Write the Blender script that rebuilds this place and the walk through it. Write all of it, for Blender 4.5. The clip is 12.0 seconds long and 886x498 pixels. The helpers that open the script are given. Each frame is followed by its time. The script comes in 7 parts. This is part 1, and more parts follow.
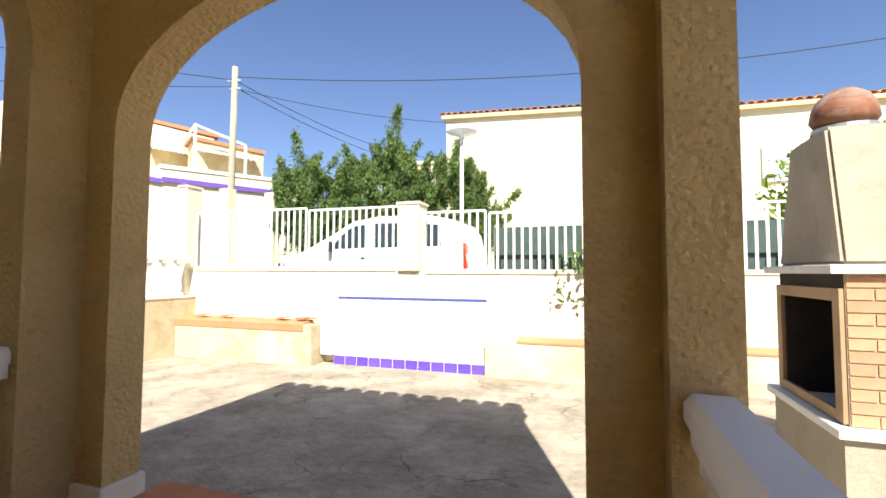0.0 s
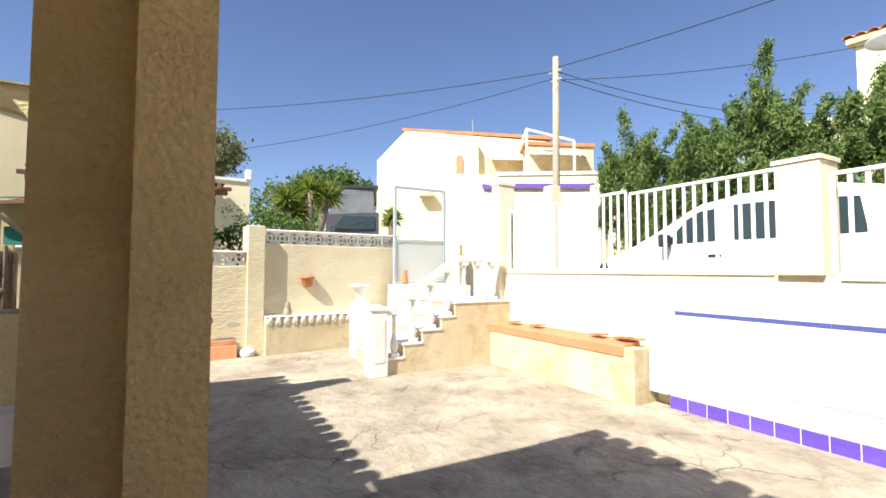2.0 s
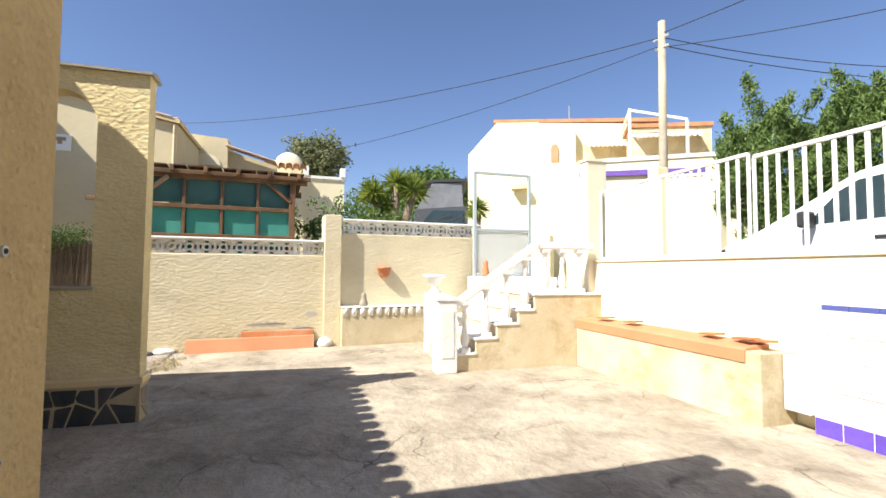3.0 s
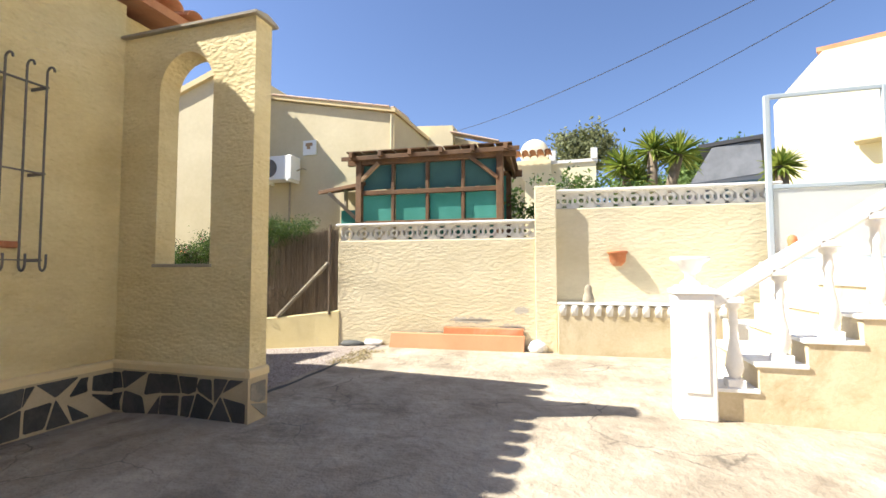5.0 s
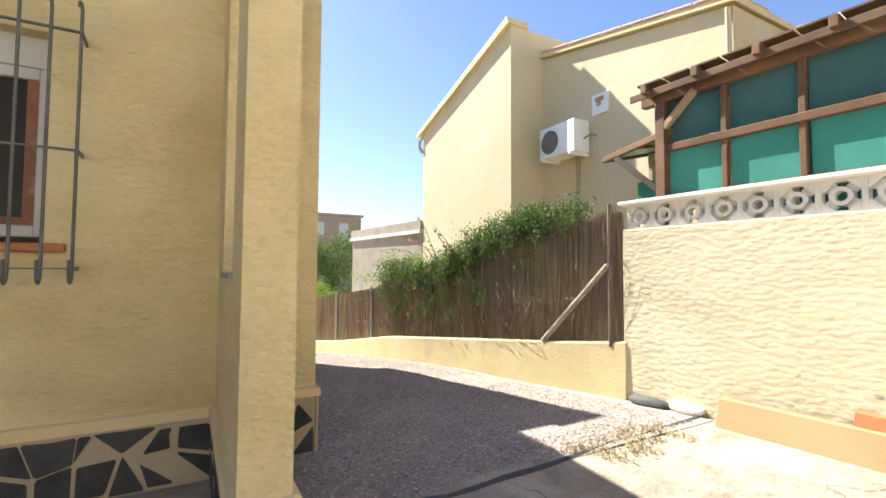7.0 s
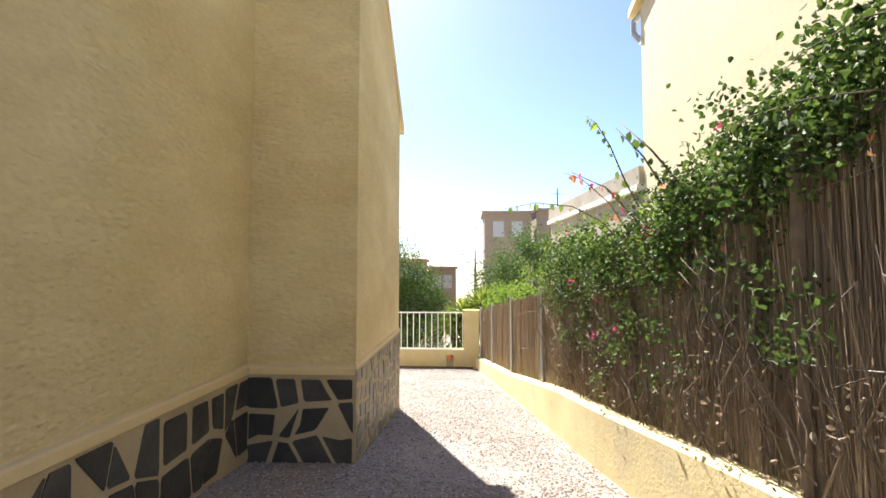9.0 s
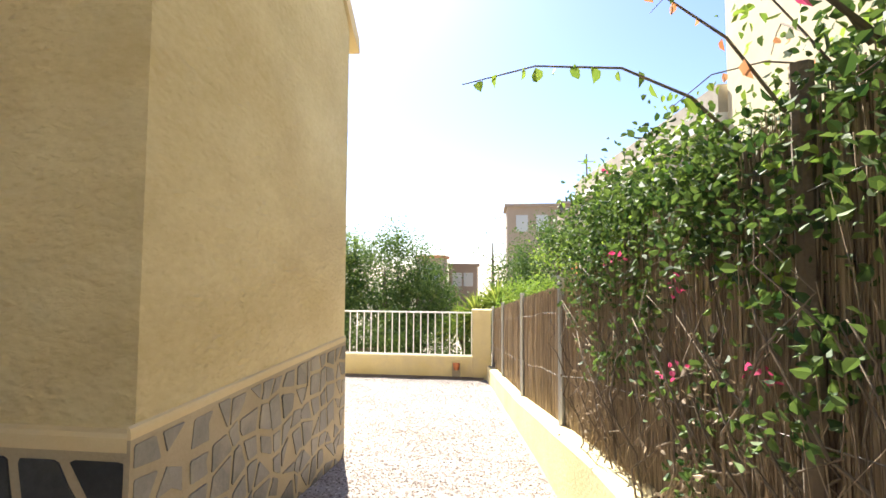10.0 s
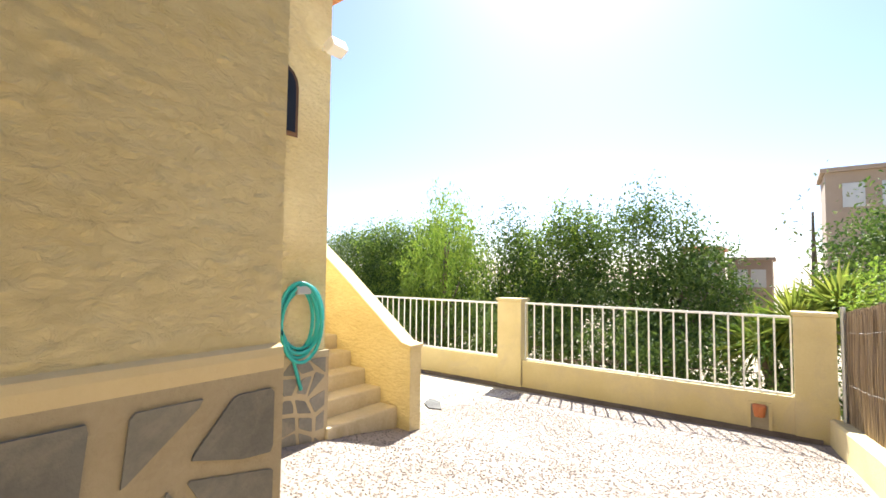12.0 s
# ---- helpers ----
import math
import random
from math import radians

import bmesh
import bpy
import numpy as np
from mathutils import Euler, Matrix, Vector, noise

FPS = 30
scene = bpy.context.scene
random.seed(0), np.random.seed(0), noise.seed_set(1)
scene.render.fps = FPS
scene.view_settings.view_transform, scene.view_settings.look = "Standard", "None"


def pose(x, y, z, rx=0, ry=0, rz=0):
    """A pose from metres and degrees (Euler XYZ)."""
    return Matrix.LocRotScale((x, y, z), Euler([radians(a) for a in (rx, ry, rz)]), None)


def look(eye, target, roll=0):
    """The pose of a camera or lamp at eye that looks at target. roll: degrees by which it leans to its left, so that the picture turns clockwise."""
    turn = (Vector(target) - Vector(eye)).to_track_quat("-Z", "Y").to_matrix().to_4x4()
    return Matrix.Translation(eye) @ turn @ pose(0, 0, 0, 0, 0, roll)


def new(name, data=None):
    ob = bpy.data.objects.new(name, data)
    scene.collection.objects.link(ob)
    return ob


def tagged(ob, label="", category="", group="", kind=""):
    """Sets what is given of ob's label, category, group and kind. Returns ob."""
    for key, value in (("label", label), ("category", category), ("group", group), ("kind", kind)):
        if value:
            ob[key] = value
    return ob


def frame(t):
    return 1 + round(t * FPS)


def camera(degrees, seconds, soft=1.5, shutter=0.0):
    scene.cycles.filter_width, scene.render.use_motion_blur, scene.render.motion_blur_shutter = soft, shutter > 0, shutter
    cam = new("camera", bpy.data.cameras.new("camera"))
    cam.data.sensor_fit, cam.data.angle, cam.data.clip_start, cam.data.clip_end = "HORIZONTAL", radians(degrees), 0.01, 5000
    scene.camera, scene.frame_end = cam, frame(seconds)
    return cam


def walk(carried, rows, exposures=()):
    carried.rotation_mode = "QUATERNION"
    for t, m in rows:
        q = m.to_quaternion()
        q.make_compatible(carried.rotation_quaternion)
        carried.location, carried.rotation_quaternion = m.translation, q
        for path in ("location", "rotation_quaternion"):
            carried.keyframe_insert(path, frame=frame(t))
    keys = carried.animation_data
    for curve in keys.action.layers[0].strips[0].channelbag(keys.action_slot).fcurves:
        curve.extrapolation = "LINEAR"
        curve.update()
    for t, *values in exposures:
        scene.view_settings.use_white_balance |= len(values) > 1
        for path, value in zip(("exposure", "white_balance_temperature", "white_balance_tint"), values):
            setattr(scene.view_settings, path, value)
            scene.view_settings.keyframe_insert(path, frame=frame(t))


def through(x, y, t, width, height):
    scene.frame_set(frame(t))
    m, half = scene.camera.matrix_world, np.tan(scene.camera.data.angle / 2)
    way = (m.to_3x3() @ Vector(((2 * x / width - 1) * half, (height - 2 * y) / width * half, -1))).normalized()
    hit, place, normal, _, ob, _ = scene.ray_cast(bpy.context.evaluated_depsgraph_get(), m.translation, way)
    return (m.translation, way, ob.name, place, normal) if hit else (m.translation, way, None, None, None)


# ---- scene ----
cam = camera(88.36, 12.0, soft=1.6)
PATH = [
    (0, 0.718, 0.381, 1.426, 18.55, 2.87, -0.13),
    (0.5, 0.586, 0.749, 1.469, 27.89, 2.66, 0.10),
    (1, 0.392, 1.140, 1.464, 40.80, 2.76, 0.05),
    (1.5, 0.187, 1.546, 1.461, 50.90, 2.77, -0.02),
    (2, -0.041, 1.977, 1.476, 60.10, 2.73, -0.10),
    (2.5, -0.239, 2.287, 1.437, 66.90, 2.77, -0.19),
    (2.7, -0.315, 2.405, 1.382, 69.13, 2.79, -0.25),
    (4.3, -1.544, 3.377, 1.067, 92.53, 2.73, -0.05),
    (4.5, -1.753, 3.426, 1.062, 96.06, 2.83, 0.10),
    (5, -2.241, 3.604, 1.083, 107.07, 2.87, 0.02),
    (5.5, -2.720, 3.639, 1.112, 116.00, 2.79, -0.20),
    (6, -3.327, 3.613, 1.139, 127.30, 2.72, -0.26),
    (6.5, -4.046, 3.430, 1.147, 138.44, 2.70, -0.26),
    (7, -4.843, 2.960, 1.162, 150.81, 2.65, -0.30),
    (7.5, -5.499, 2.235, 1.169, 163.83, 2.66, -0.14),
    (7.7, -5.750, 1.919, 1.157, 168.01, 2.82, -0.13),
    (9.5, -7.366, -1.356, 0.938, 184.74, 3.11, -0.16),
    (10, -7.449, -2.198, 0.871, 186.03, 3.02, -0.33),
    (10.5, -7.423, -2.867, 0.796, 187.35, 3.05, -0.14),
    (11, -7.371, -3.641, 0.719, 191.61, 2.92, -0.13),
    (11.5, -7.279, -4.363, 0.626, 203.61, 2.92, -0.14),
    (12, -7.031, -5.084, 0.519, 216.98, 3.01, -0.61),
]
EXPOSURES = [(0, 1.25), (1, 1.16), (2.5, 1.15), (4.5, 1.38), (5.5, 1.58), (7.5, 1.76), (9.5, 1.87), (10, 2.02), (11, 2.0), (12, 1.86)]
walk(cam, [(t, pose(x, y, z, 90 + pitch, roll, yaw)) for t, x, y, z, yaw, pitch, roll in PATH], EXPOSURES)

# ---- sky and sun: high southern sun behind the house ----
SUN = Vector((0.33, -0.88, 1.0)).normalized()
world = bpy.data.worlds.new("sky")
scene.world = world
world.use_nodes = True
wt = world.node_tree
sky = wt.nodes.new("ShaderNodeTexSky")
sky.sky_type, sky.sun_disc = "NISHITA", False
sky.sun_elevation, sky.sun_rotation = radians(46.7), math.atan2(SUN.x, SUN.y)
sky.air_density, sky.dust_density, sky.ozone_density = 1.0, 0.5, 3.6
tint = wt.nodes.new("ShaderNodeMix")
tint.data_type, tint.blend_type = "RGBA", "MULTIPLY"
tint.inputs[0].default_value = 1.0
tint.inputs[7].default_value = (1.0, 0.965, 1.07, 1)
wt.links.new(sky.outputs[0], tint.inputs[6])
wt.links.new(tint.outputs[2], wt.nodes["Background"].inputs[0])
wt.nodes["Background"].inputs[1].default_value = 0.067
sun = new("sun", bpy.data.lights.new("sun", "SUN"))
sun.data.energy, sun.data.angle, sun.data.color = 4.8, radians(0.53), (1.0, 0.95, 0.86)
sun.matrix_world = look(SUN * 60, (0, 0, 0))

# ---- materials ----
def nodes_of(name):
    m = bpy.data.materials.new(name)
    m.use_nodes = True
    t = m.node_tree
    return m, t, t.nodes["Principled BSDF"]


def add(t, kind, **values):
    n = t.nodes.new(kind)
    for k, v in values.items():
        n.inputs[k.replace("_", " ")].default_value = v
    return n


def rough_paint(name, low, high, grain=60.0, blotch=1.2, bump=0.4, depth=0.006, rough=0.9, stain=None, stain_amount=0.5, patch=0.8, metal=0.0, vary=0.0, stretch=(1, 1, 1)):
    """Two colours mixed by a broad noise, a finer grain, optional stains of a third colour, and relief."""
    m, t, b = nodes_of(name)
    co = t.nodes.new("ShaderNodeTexCoord")
    mp = t.nodes.new("ShaderNodeMapping")
    mp.inputs["Scale"].default_value = stretch
    t.links.new(co.outputs["Object"], mp.inputs["Vector"])
    n1 = add(t, "ShaderNodeTexNoise", Scale=blotch, Detail=6.0, Roughness=0.6)
    n2 = add(t, "ShaderNodeTexNoise", Scale=grain, Detail=4.0, Roughness=0.65)
    for n in (n1, n2):
        t.links.new(mp.outputs[0], n.inputs["Vector"])
    mix = t.nodes.new("ShaderNodeMix")
    mix.data_type = "RGBA"
    mix.inputs[6].default_value, mix.inputs[7].default_value = (*low, 1), (*high, 1)
    ramp = t.nodes.new("ShaderNodeMapRange")
    ramp.inputs[1].default_value, ramp.inputs[2].default_value = 0.3, 0.7
    add2 = t.nodes.new("ShaderNodeMath")
    add2.operation = "MULTIPLY_ADD"
    add2.inputs[1].default_value = 0.35
    t.links.new(n2.outputs[0], add2.inputs[0])
    sub = t.nodes.new("ShaderNodeMath")
    sub.operation = "MULTIPLY_ADD"
    sub.inputs[1].default_value, sub.inputs[2].default_value = 1.0, -0.17
    t.links.new(n1.outputs[0], sub.inputs[0])
    t.links.new(sub.outputs[0], add2.inputs[2])
    t.links.new(add2.outputs[0], ramp.inputs[0])
    t.links.new(ramp.outputs[0], mix.inputs[0])
    col = mix.outputs[2]
    if vary:
        oi = t.nodes.new("ShaderNodeObjectInfo")
        hs = t.nodes.new("ShaderNodeHueSaturation")
        mr = t.nodes.new("ShaderNodeMapRange")
        mr.inputs[3].default_value, mr.inputs[4].default_value = 1 - vary, 1 + vary
        t.links.new(oi.outputs["Random"], mr.inputs[0])
        t.links.new(mr.outputs[0], hs.inputs["Value"])
        t.links.new(col, hs.inputs["Color"])
        col = hs.outputs[0]
    if stain:
        n3 = add(t, "ShaderNodeTexNoise", Scale=patch, Detail=8.0, Roughness=0.7, Distortion=0.6)
        t.links.new(mp.outputs[0], n3.inputs["Vector"])
        r3 = t.nodes.new("ShaderNodeMapRange")
        r3.inputs[1].default_value, r3.inputs[2].default_value, r3.inputs[4].default_value = 0.5, 0.68, stain_amount
        t.links.new(n3.outputs[0], r3.inputs[0])
        m3 = t.nodes.new("ShaderNodeMix")
        m3.data_type = "RGBA"
        m3.inputs[7].default_value = (*stain, 1)
        t.links.new(r3.outputs[0], m3.inputs[0])
        t.links.new(col, m3.inputs[6])
        col = m3.outputs[2]
    t.links.new(col, b.inputs["Base Color"])
    b.inputs["Roughness"].default_value, b.inputs["Metallic"].default_value = rough, metal
    if bump:
        bp = t.nodes.new("ShaderNodeBump")
        bp.inputs["Strength"].default_value, bp.inputs["Distance"].default_value = bump, depth
        t.links.new(n2.outputs[0], bp.inputs["Height"])
        t.links.new(bp.outputs[0], b.inputs["Normal"])
    return m


def stucco(name, low, high, size, bump, depth, stain=None, amount=0.3, flat=1.0):
    """Thrown plaster: rounded lumps of the given size in metres, over a broad tone."""
    m = rough_paint(name, low, high, 0.6 / size, 0.9, 0, 0, 0.92, stain, amount, 0.6, stretch=(1, 1, flat))
    t = m.node_tree
    b = t.nodes["Principled BSDF"]
    co = t.nodes.new("ShaderNodeTexCoord")
    mp = t.nodes.new("ShaderNodeMapping")
    mp.inputs["Scale"].default_value = (1, 1, flat)
    t.links.new(co.outputs["Object"], mp.inputs["Vector"])
    n = add(t, "ShaderNodeTexNoise", Scale=0.9 / size, Detail=7.0, Roughness=0.68, Distortion=0.8)
    v = add(t, "ShaderNodeTexVoronoi", Scale=0.7 / size)
    v.feature = "SMOOTH_F1"
    for q in (n, v):
        t.links.new(mp.outputs[0], q.inputs["Vector"])
    s = t.nodes.new("ShaderNodeMath")
    s.operation = "SUBTRACT"
    t.links.new(n.outputs[0], s.inputs[0])
    t.links.new(v.outputs["Distance"], s.inputs[1])
    bp = t.nodes.new("ShaderNodeBump")
    bp.inputs["Strength"].default_value, bp.inputs["Distance"].default_value = bump, depth
    t.links.new(s.outputs[0], bp.inputs["Height"])
    t.links.new(bp.outputs[0], b.inputs["Normal"])
    return m


def plain(name, colour, rough=0.5, metal=0.0, **more):
    m, t, b = nodes_of(name)
    b.inputs["Base Color"].default_value = (*colour, 1)
    b.inputs["Roughness"].default_value, b.inputs["Metallic"].default_value = rough, metal
    for k, v in more.items():
        b.inputs[k.replace("_", " ")].default_value = v
    return m


def leaf_paint(name, dark, light, through=0.25, rough=0.65):
    m, t, b = nodes_of(name)
    g = t.nodes.new("ShaderNodeNewGeometry")
    r = t.nodes.new("ShaderNodeValToRGB")
    r.color_ramp.elements[0].color, r.color_ramp.elements[1].color = (*dark, 1), (*light, 1)
    t.links.new(g.outputs["Random Per Island"], r.inputs[0])
    t.links.new(r.outputs[0], b.inputs["Base Color"])
    b.inputs["Roughness"].default_value = rough
    tr = t.nodes.new("ShaderNodeBsdfTranslucent")
    t.links.new(r.outputs[0], tr.inputs[0])
    mx = t.nodes.new("ShaderNodeMixShader")
    mx.inputs[0].default_value = through
    t.links.new(b.outputs[0], mx.inputs[1])
    t.links.new(tr.outputs[0], mx.inputs[2])
    t.links.new(mx.outputs[0], t.nodes["Material Output"].inputs[0])
    return m


HOUSE = stucco("house_stucco", (0.61, 0.485, 0.235), (0.79, 0.67, 0.38), 0.028, 1.0, 0.012, (0.52, 0.395, 0.20), 0.5, 1.8)
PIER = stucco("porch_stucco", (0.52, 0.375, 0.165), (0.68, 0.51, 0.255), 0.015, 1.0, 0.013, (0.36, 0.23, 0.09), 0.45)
CREAM = stucco("boundary_stucco", (0.60, 0.52, 0.335), (0.70, 0.62, 0.43), 0.045, 0.8, 0.008, (0.47, 0.41, 0.29), 0.45, 2.0)
NEIGH = stucco("neighbour_stucco", (0.55, 0.475, 0.30), (0.64, 0.56, 0.375), 0.05, 0.4, 0.005)
PALE = rough_paint("pale_render", (0.68, 0.6, 0.42), (0.78, 0.71, 0.54), 90, 1.5, 0.3, 0.004, 0.9, (0.5, 0.42, 0.27), 0.4, 1.4)
# far render for back-lit facades, their shade put into a darker brown
FARSHADE = rough_paint("far_shaded_render", (0.27, 0.21, 0.16), (0.36, 0.29, 0.23), 30, 0.4, 0.1, 0.004)
FARCREAM = rough_paint("far_render", (0.72, 0.64, 0.42), (0.78, 0.72, 0.5), 30, 0.4, 0.1, 0.004)
KERB = rough_paint("kerb_paint", (0.56, 0.465, 0.235), (0.66, 0.565, 0.32), 50, 1.6, 0.5, 0.008, 0.9, (0.5, 0.42, 0.28), 0.7, 1.8)
CAP = rough_paint("plinth_cap_paint", (0.62, 0.49, 0.26), (0.70, 0.57, 0.33), 50, 2.0, 0.3, 0.004)
MORTAR = rough_paint("plinth_mortar", (0.36, 0.29, 0.18), (0.48, 0.395, 0.26), 70, 2.0, 0.5, 0.006)
STONE = rough_paint("slate_stone", (0.025, 0.027, 0.027), (0.06, 0.062, 0.06), 45, 4.0, 0.6, 0.008, 0.75, (0.12, 0.105, 0.085), 0.5, 3.0, vary=0.3)
STONE_DUSTY = rough_paint("dusty_stone", (0.12, 0.115, 0.10), (0.23, 0.215, 0.18), 45, 4.0, 0.6, 0.005, 0.45, (0.42, 0.36, 0.26), 0.5, 3.0, vary=0.25)
GROUND = rough_paint("dry_earth", (0.30, 0.25, 0.17), (0.42, 0.36, 0.25), 20, 0.3, 0.5, 0.02)
# dark brown for plaster cracks and the painted shade below the rear wall
CRACK_SHADE = rough_paint("dark_crack_shade", (0.10, 0.075, 0.05), (0.19, 0.145, 0.10), 30, 4, 0.8, 0.02)
CONCRETE = rough_paint("old_concrete", (0.235, 0.195, 0.142), (0.45, 0.39, 0.30), 9, 1.3, 1.0, 0.03, 0.93, (0.125, 0.098, 0.068), 0.6, 2.2)


def add_cracks(m, scale, width, colour):
    """Thin dark wandering cracks over a finished ground material, with finer pitting."""
    t = m.node_tree
    b = t.nodes["Principled BSDF"]
    old = b.inputs["Base Color"].links[0].from_socket
    co = t.nodes.new("ShaderNodeTexCoord")
    wob = add(t, "ShaderNodeTexNoise", Scale=2.2, Detail=5.0)
    va = t.nodes.new("ShaderNodeVectorMath")
    va.operation = "MULTIPLY_ADD"
    va.inputs[1].default_value = (0.55, 0.55, 0)
    t.links.new(co.outputs["Object"], wob.inputs["Vector"])
    t.links.new(wob.outputs["Color"], va.inputs[0])
    t.links.new(co.outputs["Object"], va.inputs[2])
    v = add(t, "ShaderNodeTexVoronoi", Scale=scale)
    v.feature = "DISTANCE_TO_EDGE"
    t.links.new(va.outputs[0], v.inputs["Vector"])
    r = t.nodes.new("ShaderNodeMapRange")
    r.inputs[1].default_value, r.inputs[2].default_value, r.inputs[3].default_value, r.inputs[4].default_value = 0.0, width, 0.75, 0.0
    t.links.new(v.outputs["Distance"], r.inputs[0])
    n = add(t, "ShaderNodeTexNoise", Scale=1.1, Detail=2.0)
    t.links.new(co.outputs["Object"], n.inputs["Vector"])
    q = t.nodes.new("ShaderNodeMapRange")
    q.inputs[1].default_value, q.inputs[2].default_value = 0.45, 0.6
    t.links.new(n.outputs[0], q.inputs[0])
    mu = t.nodes.new("ShaderNodeMath")
    mu.operation = "MULTIPLY"
    t.links.new(r.outputs[0], mu.inputs[0])
    t.links.new(q.outputs[0], mu.inputs[1])
    mx = t.nodes.new("ShaderNodeMix")
    mx.data_type = "RGBA"
    mx.inputs[7].default_value = (*colour, 1)
    t.links.new(mu.outputs[0], mx.inputs[0])
    t.links.new(old, mx.inputs[6])
    t.links.new(mx.outputs[2], b.inputs["Base Color"])


add_cracks(CONCRETE, 1.3, 0.012, (0.05, 0.042, 0.034))
CONCRETE2 = rough_paint("pale_concrete", (0.44, 0.40, 0.33), (0.56, 0.51, 0.42), 45, 0.9, 0.5, 0.006, 0.93, (0.33, 0.29, 0.22), 0.5, 0.8)
ASPHALT = rough_paint("asphalt", (0.09, 0.09, 0.09), (0.14, 0.14, 0.135), 120, 0.8, 0.5, 0.006)
GRAVEL = rough_paint("gravel_bed", (0.25, 0.205, 0.175), (0.37, 0.32, 0.28), 60, 1.3, 0.6, 0.008, 0.9, (0.13, 0.11, 0.10), 0.3, 14.0)
WHITE = rough_paint("white_paint", (0.74, 0.73, 0.69), (0.82, 0.81, 0.78), 80, 2.5, 0.25, 0.003, 0.6, (0.6, 0.57, 0.5), 0.4, 2.5)
CASTWHITE = rough_paint("cast_white", (0.70, 0.68, 0.62), (0.80, 0.78, 0.73), 60, 3, 0.4, 0.005, 0.8, (0.5, 0.46, 0.38), 0.5, 3.0)
METALWHITE = plain("white_enamel", (0.8, 0.8, 0.77), 0.4)
BLUETILE = rough_paint("violet_blue_tile", (0.10, 0.055, 0.38), (0.13, 0.075, 0.46), 20, 6, 0.05, 0.002, 0.18, vary=0.15)
GLAZE = rough_paint("white_glazed_tile", (0.66, 0.67, 0.69), (0.72, 0.73, 0.75), 20, 5, 0.05, 0.002, 0.2, vary=0.04)
PALEBLUE = plain("pale_blue_glaze", (0.46, 0.50, 0.57), 0.25)
MIDBLUE = plain("mid_blue_glaze", (0.08, 0.10, 0.30), 0.25)
TERRA = rough_paint("terracotta", (0.42, 0.13, 0.045), (0.52, 0.20, 0.08), 40, 3, 0.3, 0.004, 0.8, (0.5, 0.32, 0.2), 0.5, 2.0, vary=0.12)
PALETILE = rough_paint("faded_pink_tile", (0.56, 0.38, 0.28), (0.66, 0.49, 0.37), 30, 2.5, 0.3, 0.004, 0.85, (0.45, 0.36, 0.28), 0.5, 2.2, vary=0.12)
ROOFTILE = rough_paint("roof_tile", (0.42, 0.17, 0.08), (0.58, 0.28, 0.14), 30, 2.5, 0.4, 0.006, 0.85, (0.30, 0.2, 0.12), 0.5, 2.2, vary=0.2)
SLAB = rough_paint("salmon_slab", (0.46, 0.19, 0.085), (0.54, 0.25, 0.125), 60, 1.5, 0.2, 0.002, 0.75, (0.46, 0.19, 0.10), 0.3, 1.2)
TANWALL = rough_paint("stained_tan_render", (0.50, 0.41, 0.25), (0.66, 0.57, 0.40), 40, 1.5, 0.5, 0.006, 0.92, (0.36, 0.27, 0.13), 0.8, 1.3)
# weathered grey-tan render, darkened further to pass for a wall out of the sun
WEATHERED_SHADE = rough_paint("weathered_shaded_render", (0.33, 0.29, 0.225), (0.45, 0.40, 0.32), 30, 1.2, 0.5, 0.008, 0.92, (0.24, 0.21, 0.16), 0.6, 1.4)
BRICK = rough_paint("face_brick", (0.42, 0.22, 0.115), (0.54, 0.31, 0.18), 50, 6, 0.4, 0.004, 0.9, vary=0.12)
JOINT = rough_paint("brick_joint", (0.36, 0.28, 0.2), (0.45, 0.36, 0.27), 60, 4, 0.4, 0.004)
SOOT = rough_paint("soot", (0.015, 0.013, 0.012), (0.035, 0.03, 0.027), 30, 4, 0.4, 0.004)
CHIMNEY = rough_paint("grey_render", (0.30, 0.26, 0.19), (0.42, 0.37, 0.28), 45, 1.6, 0.6, 0.01, 0.92, (0.22, 0.19, 0.14), 0.6, 1.5)
RUST = rough_paint("rusty_metal", (0.13, 0.05, 0.025), (0.27, 0.11, 0.05), 35, 4, 0.3, 0.003, 0.7, (0.4, 0.36, 0.3), 0.6, 3.0)
ZINC = plain("zinc", (0.42, 0.43, 0.43), 0.45, 0.7)
IRON = rough_paint("grey_iron", (0.085, 0.078, 0.07), (0.15, 0.14, 0.125), 60, 6, 0.2, 0.002, 0.55, (0.22, 0.13, 0.08), 0.5, 6.0)
WOOD = rough_paint("weathered_brown_wood", (0.07, 0.036, 0.015), (0.18, 0.09, 0.036), 50, 3, 0.4, 0.004, 0.75, (0.18, 0.12, 0.08), 0.35, 2.5, vary=0.2)
TANWOOD = rough_paint("tan_wood", (0.3, 0.19, 0.1), (0.42, 0.28, 0.15), 40, 3, 0.3, 0.003, 0.7)
GREENCLOTH = rough_paint("green_shade_cloth", (0.03, 0.20, 0.155), (0.06, 0.28, 0.225), 150, 1.5, 0.3, 0.002, 0.85)
GREENMESH = rough_paint("grey_green_netting", (0.035, 0.06, 0.05), (0.07, 0.10, 0.085), 120, 3, 0.3, 0.002, 0.9)
ALU = rough_paint("grey_aluminium", (0.42, 0.41, 0.38), (0.52, 0.51, 0.48), 60, 3, 0.1, 0.001, 0.5)
GLASS = plain("dark_glass", (0.012, 0.012, 0.013), 0.3, 0.0, Specular_IOR_Level=0.2)
TINT = plain("car_glass", (0.03, 0.05, 0.06), 0.05)
CARWHITE = plain("white_car_paint", (0.78, 0.79, 0.8), 0.25, 0.0, Coat_Weight=0.6)
CARDARK = plain("dark_car_trim", (0.03, 0.03, 0.032), 0.5)
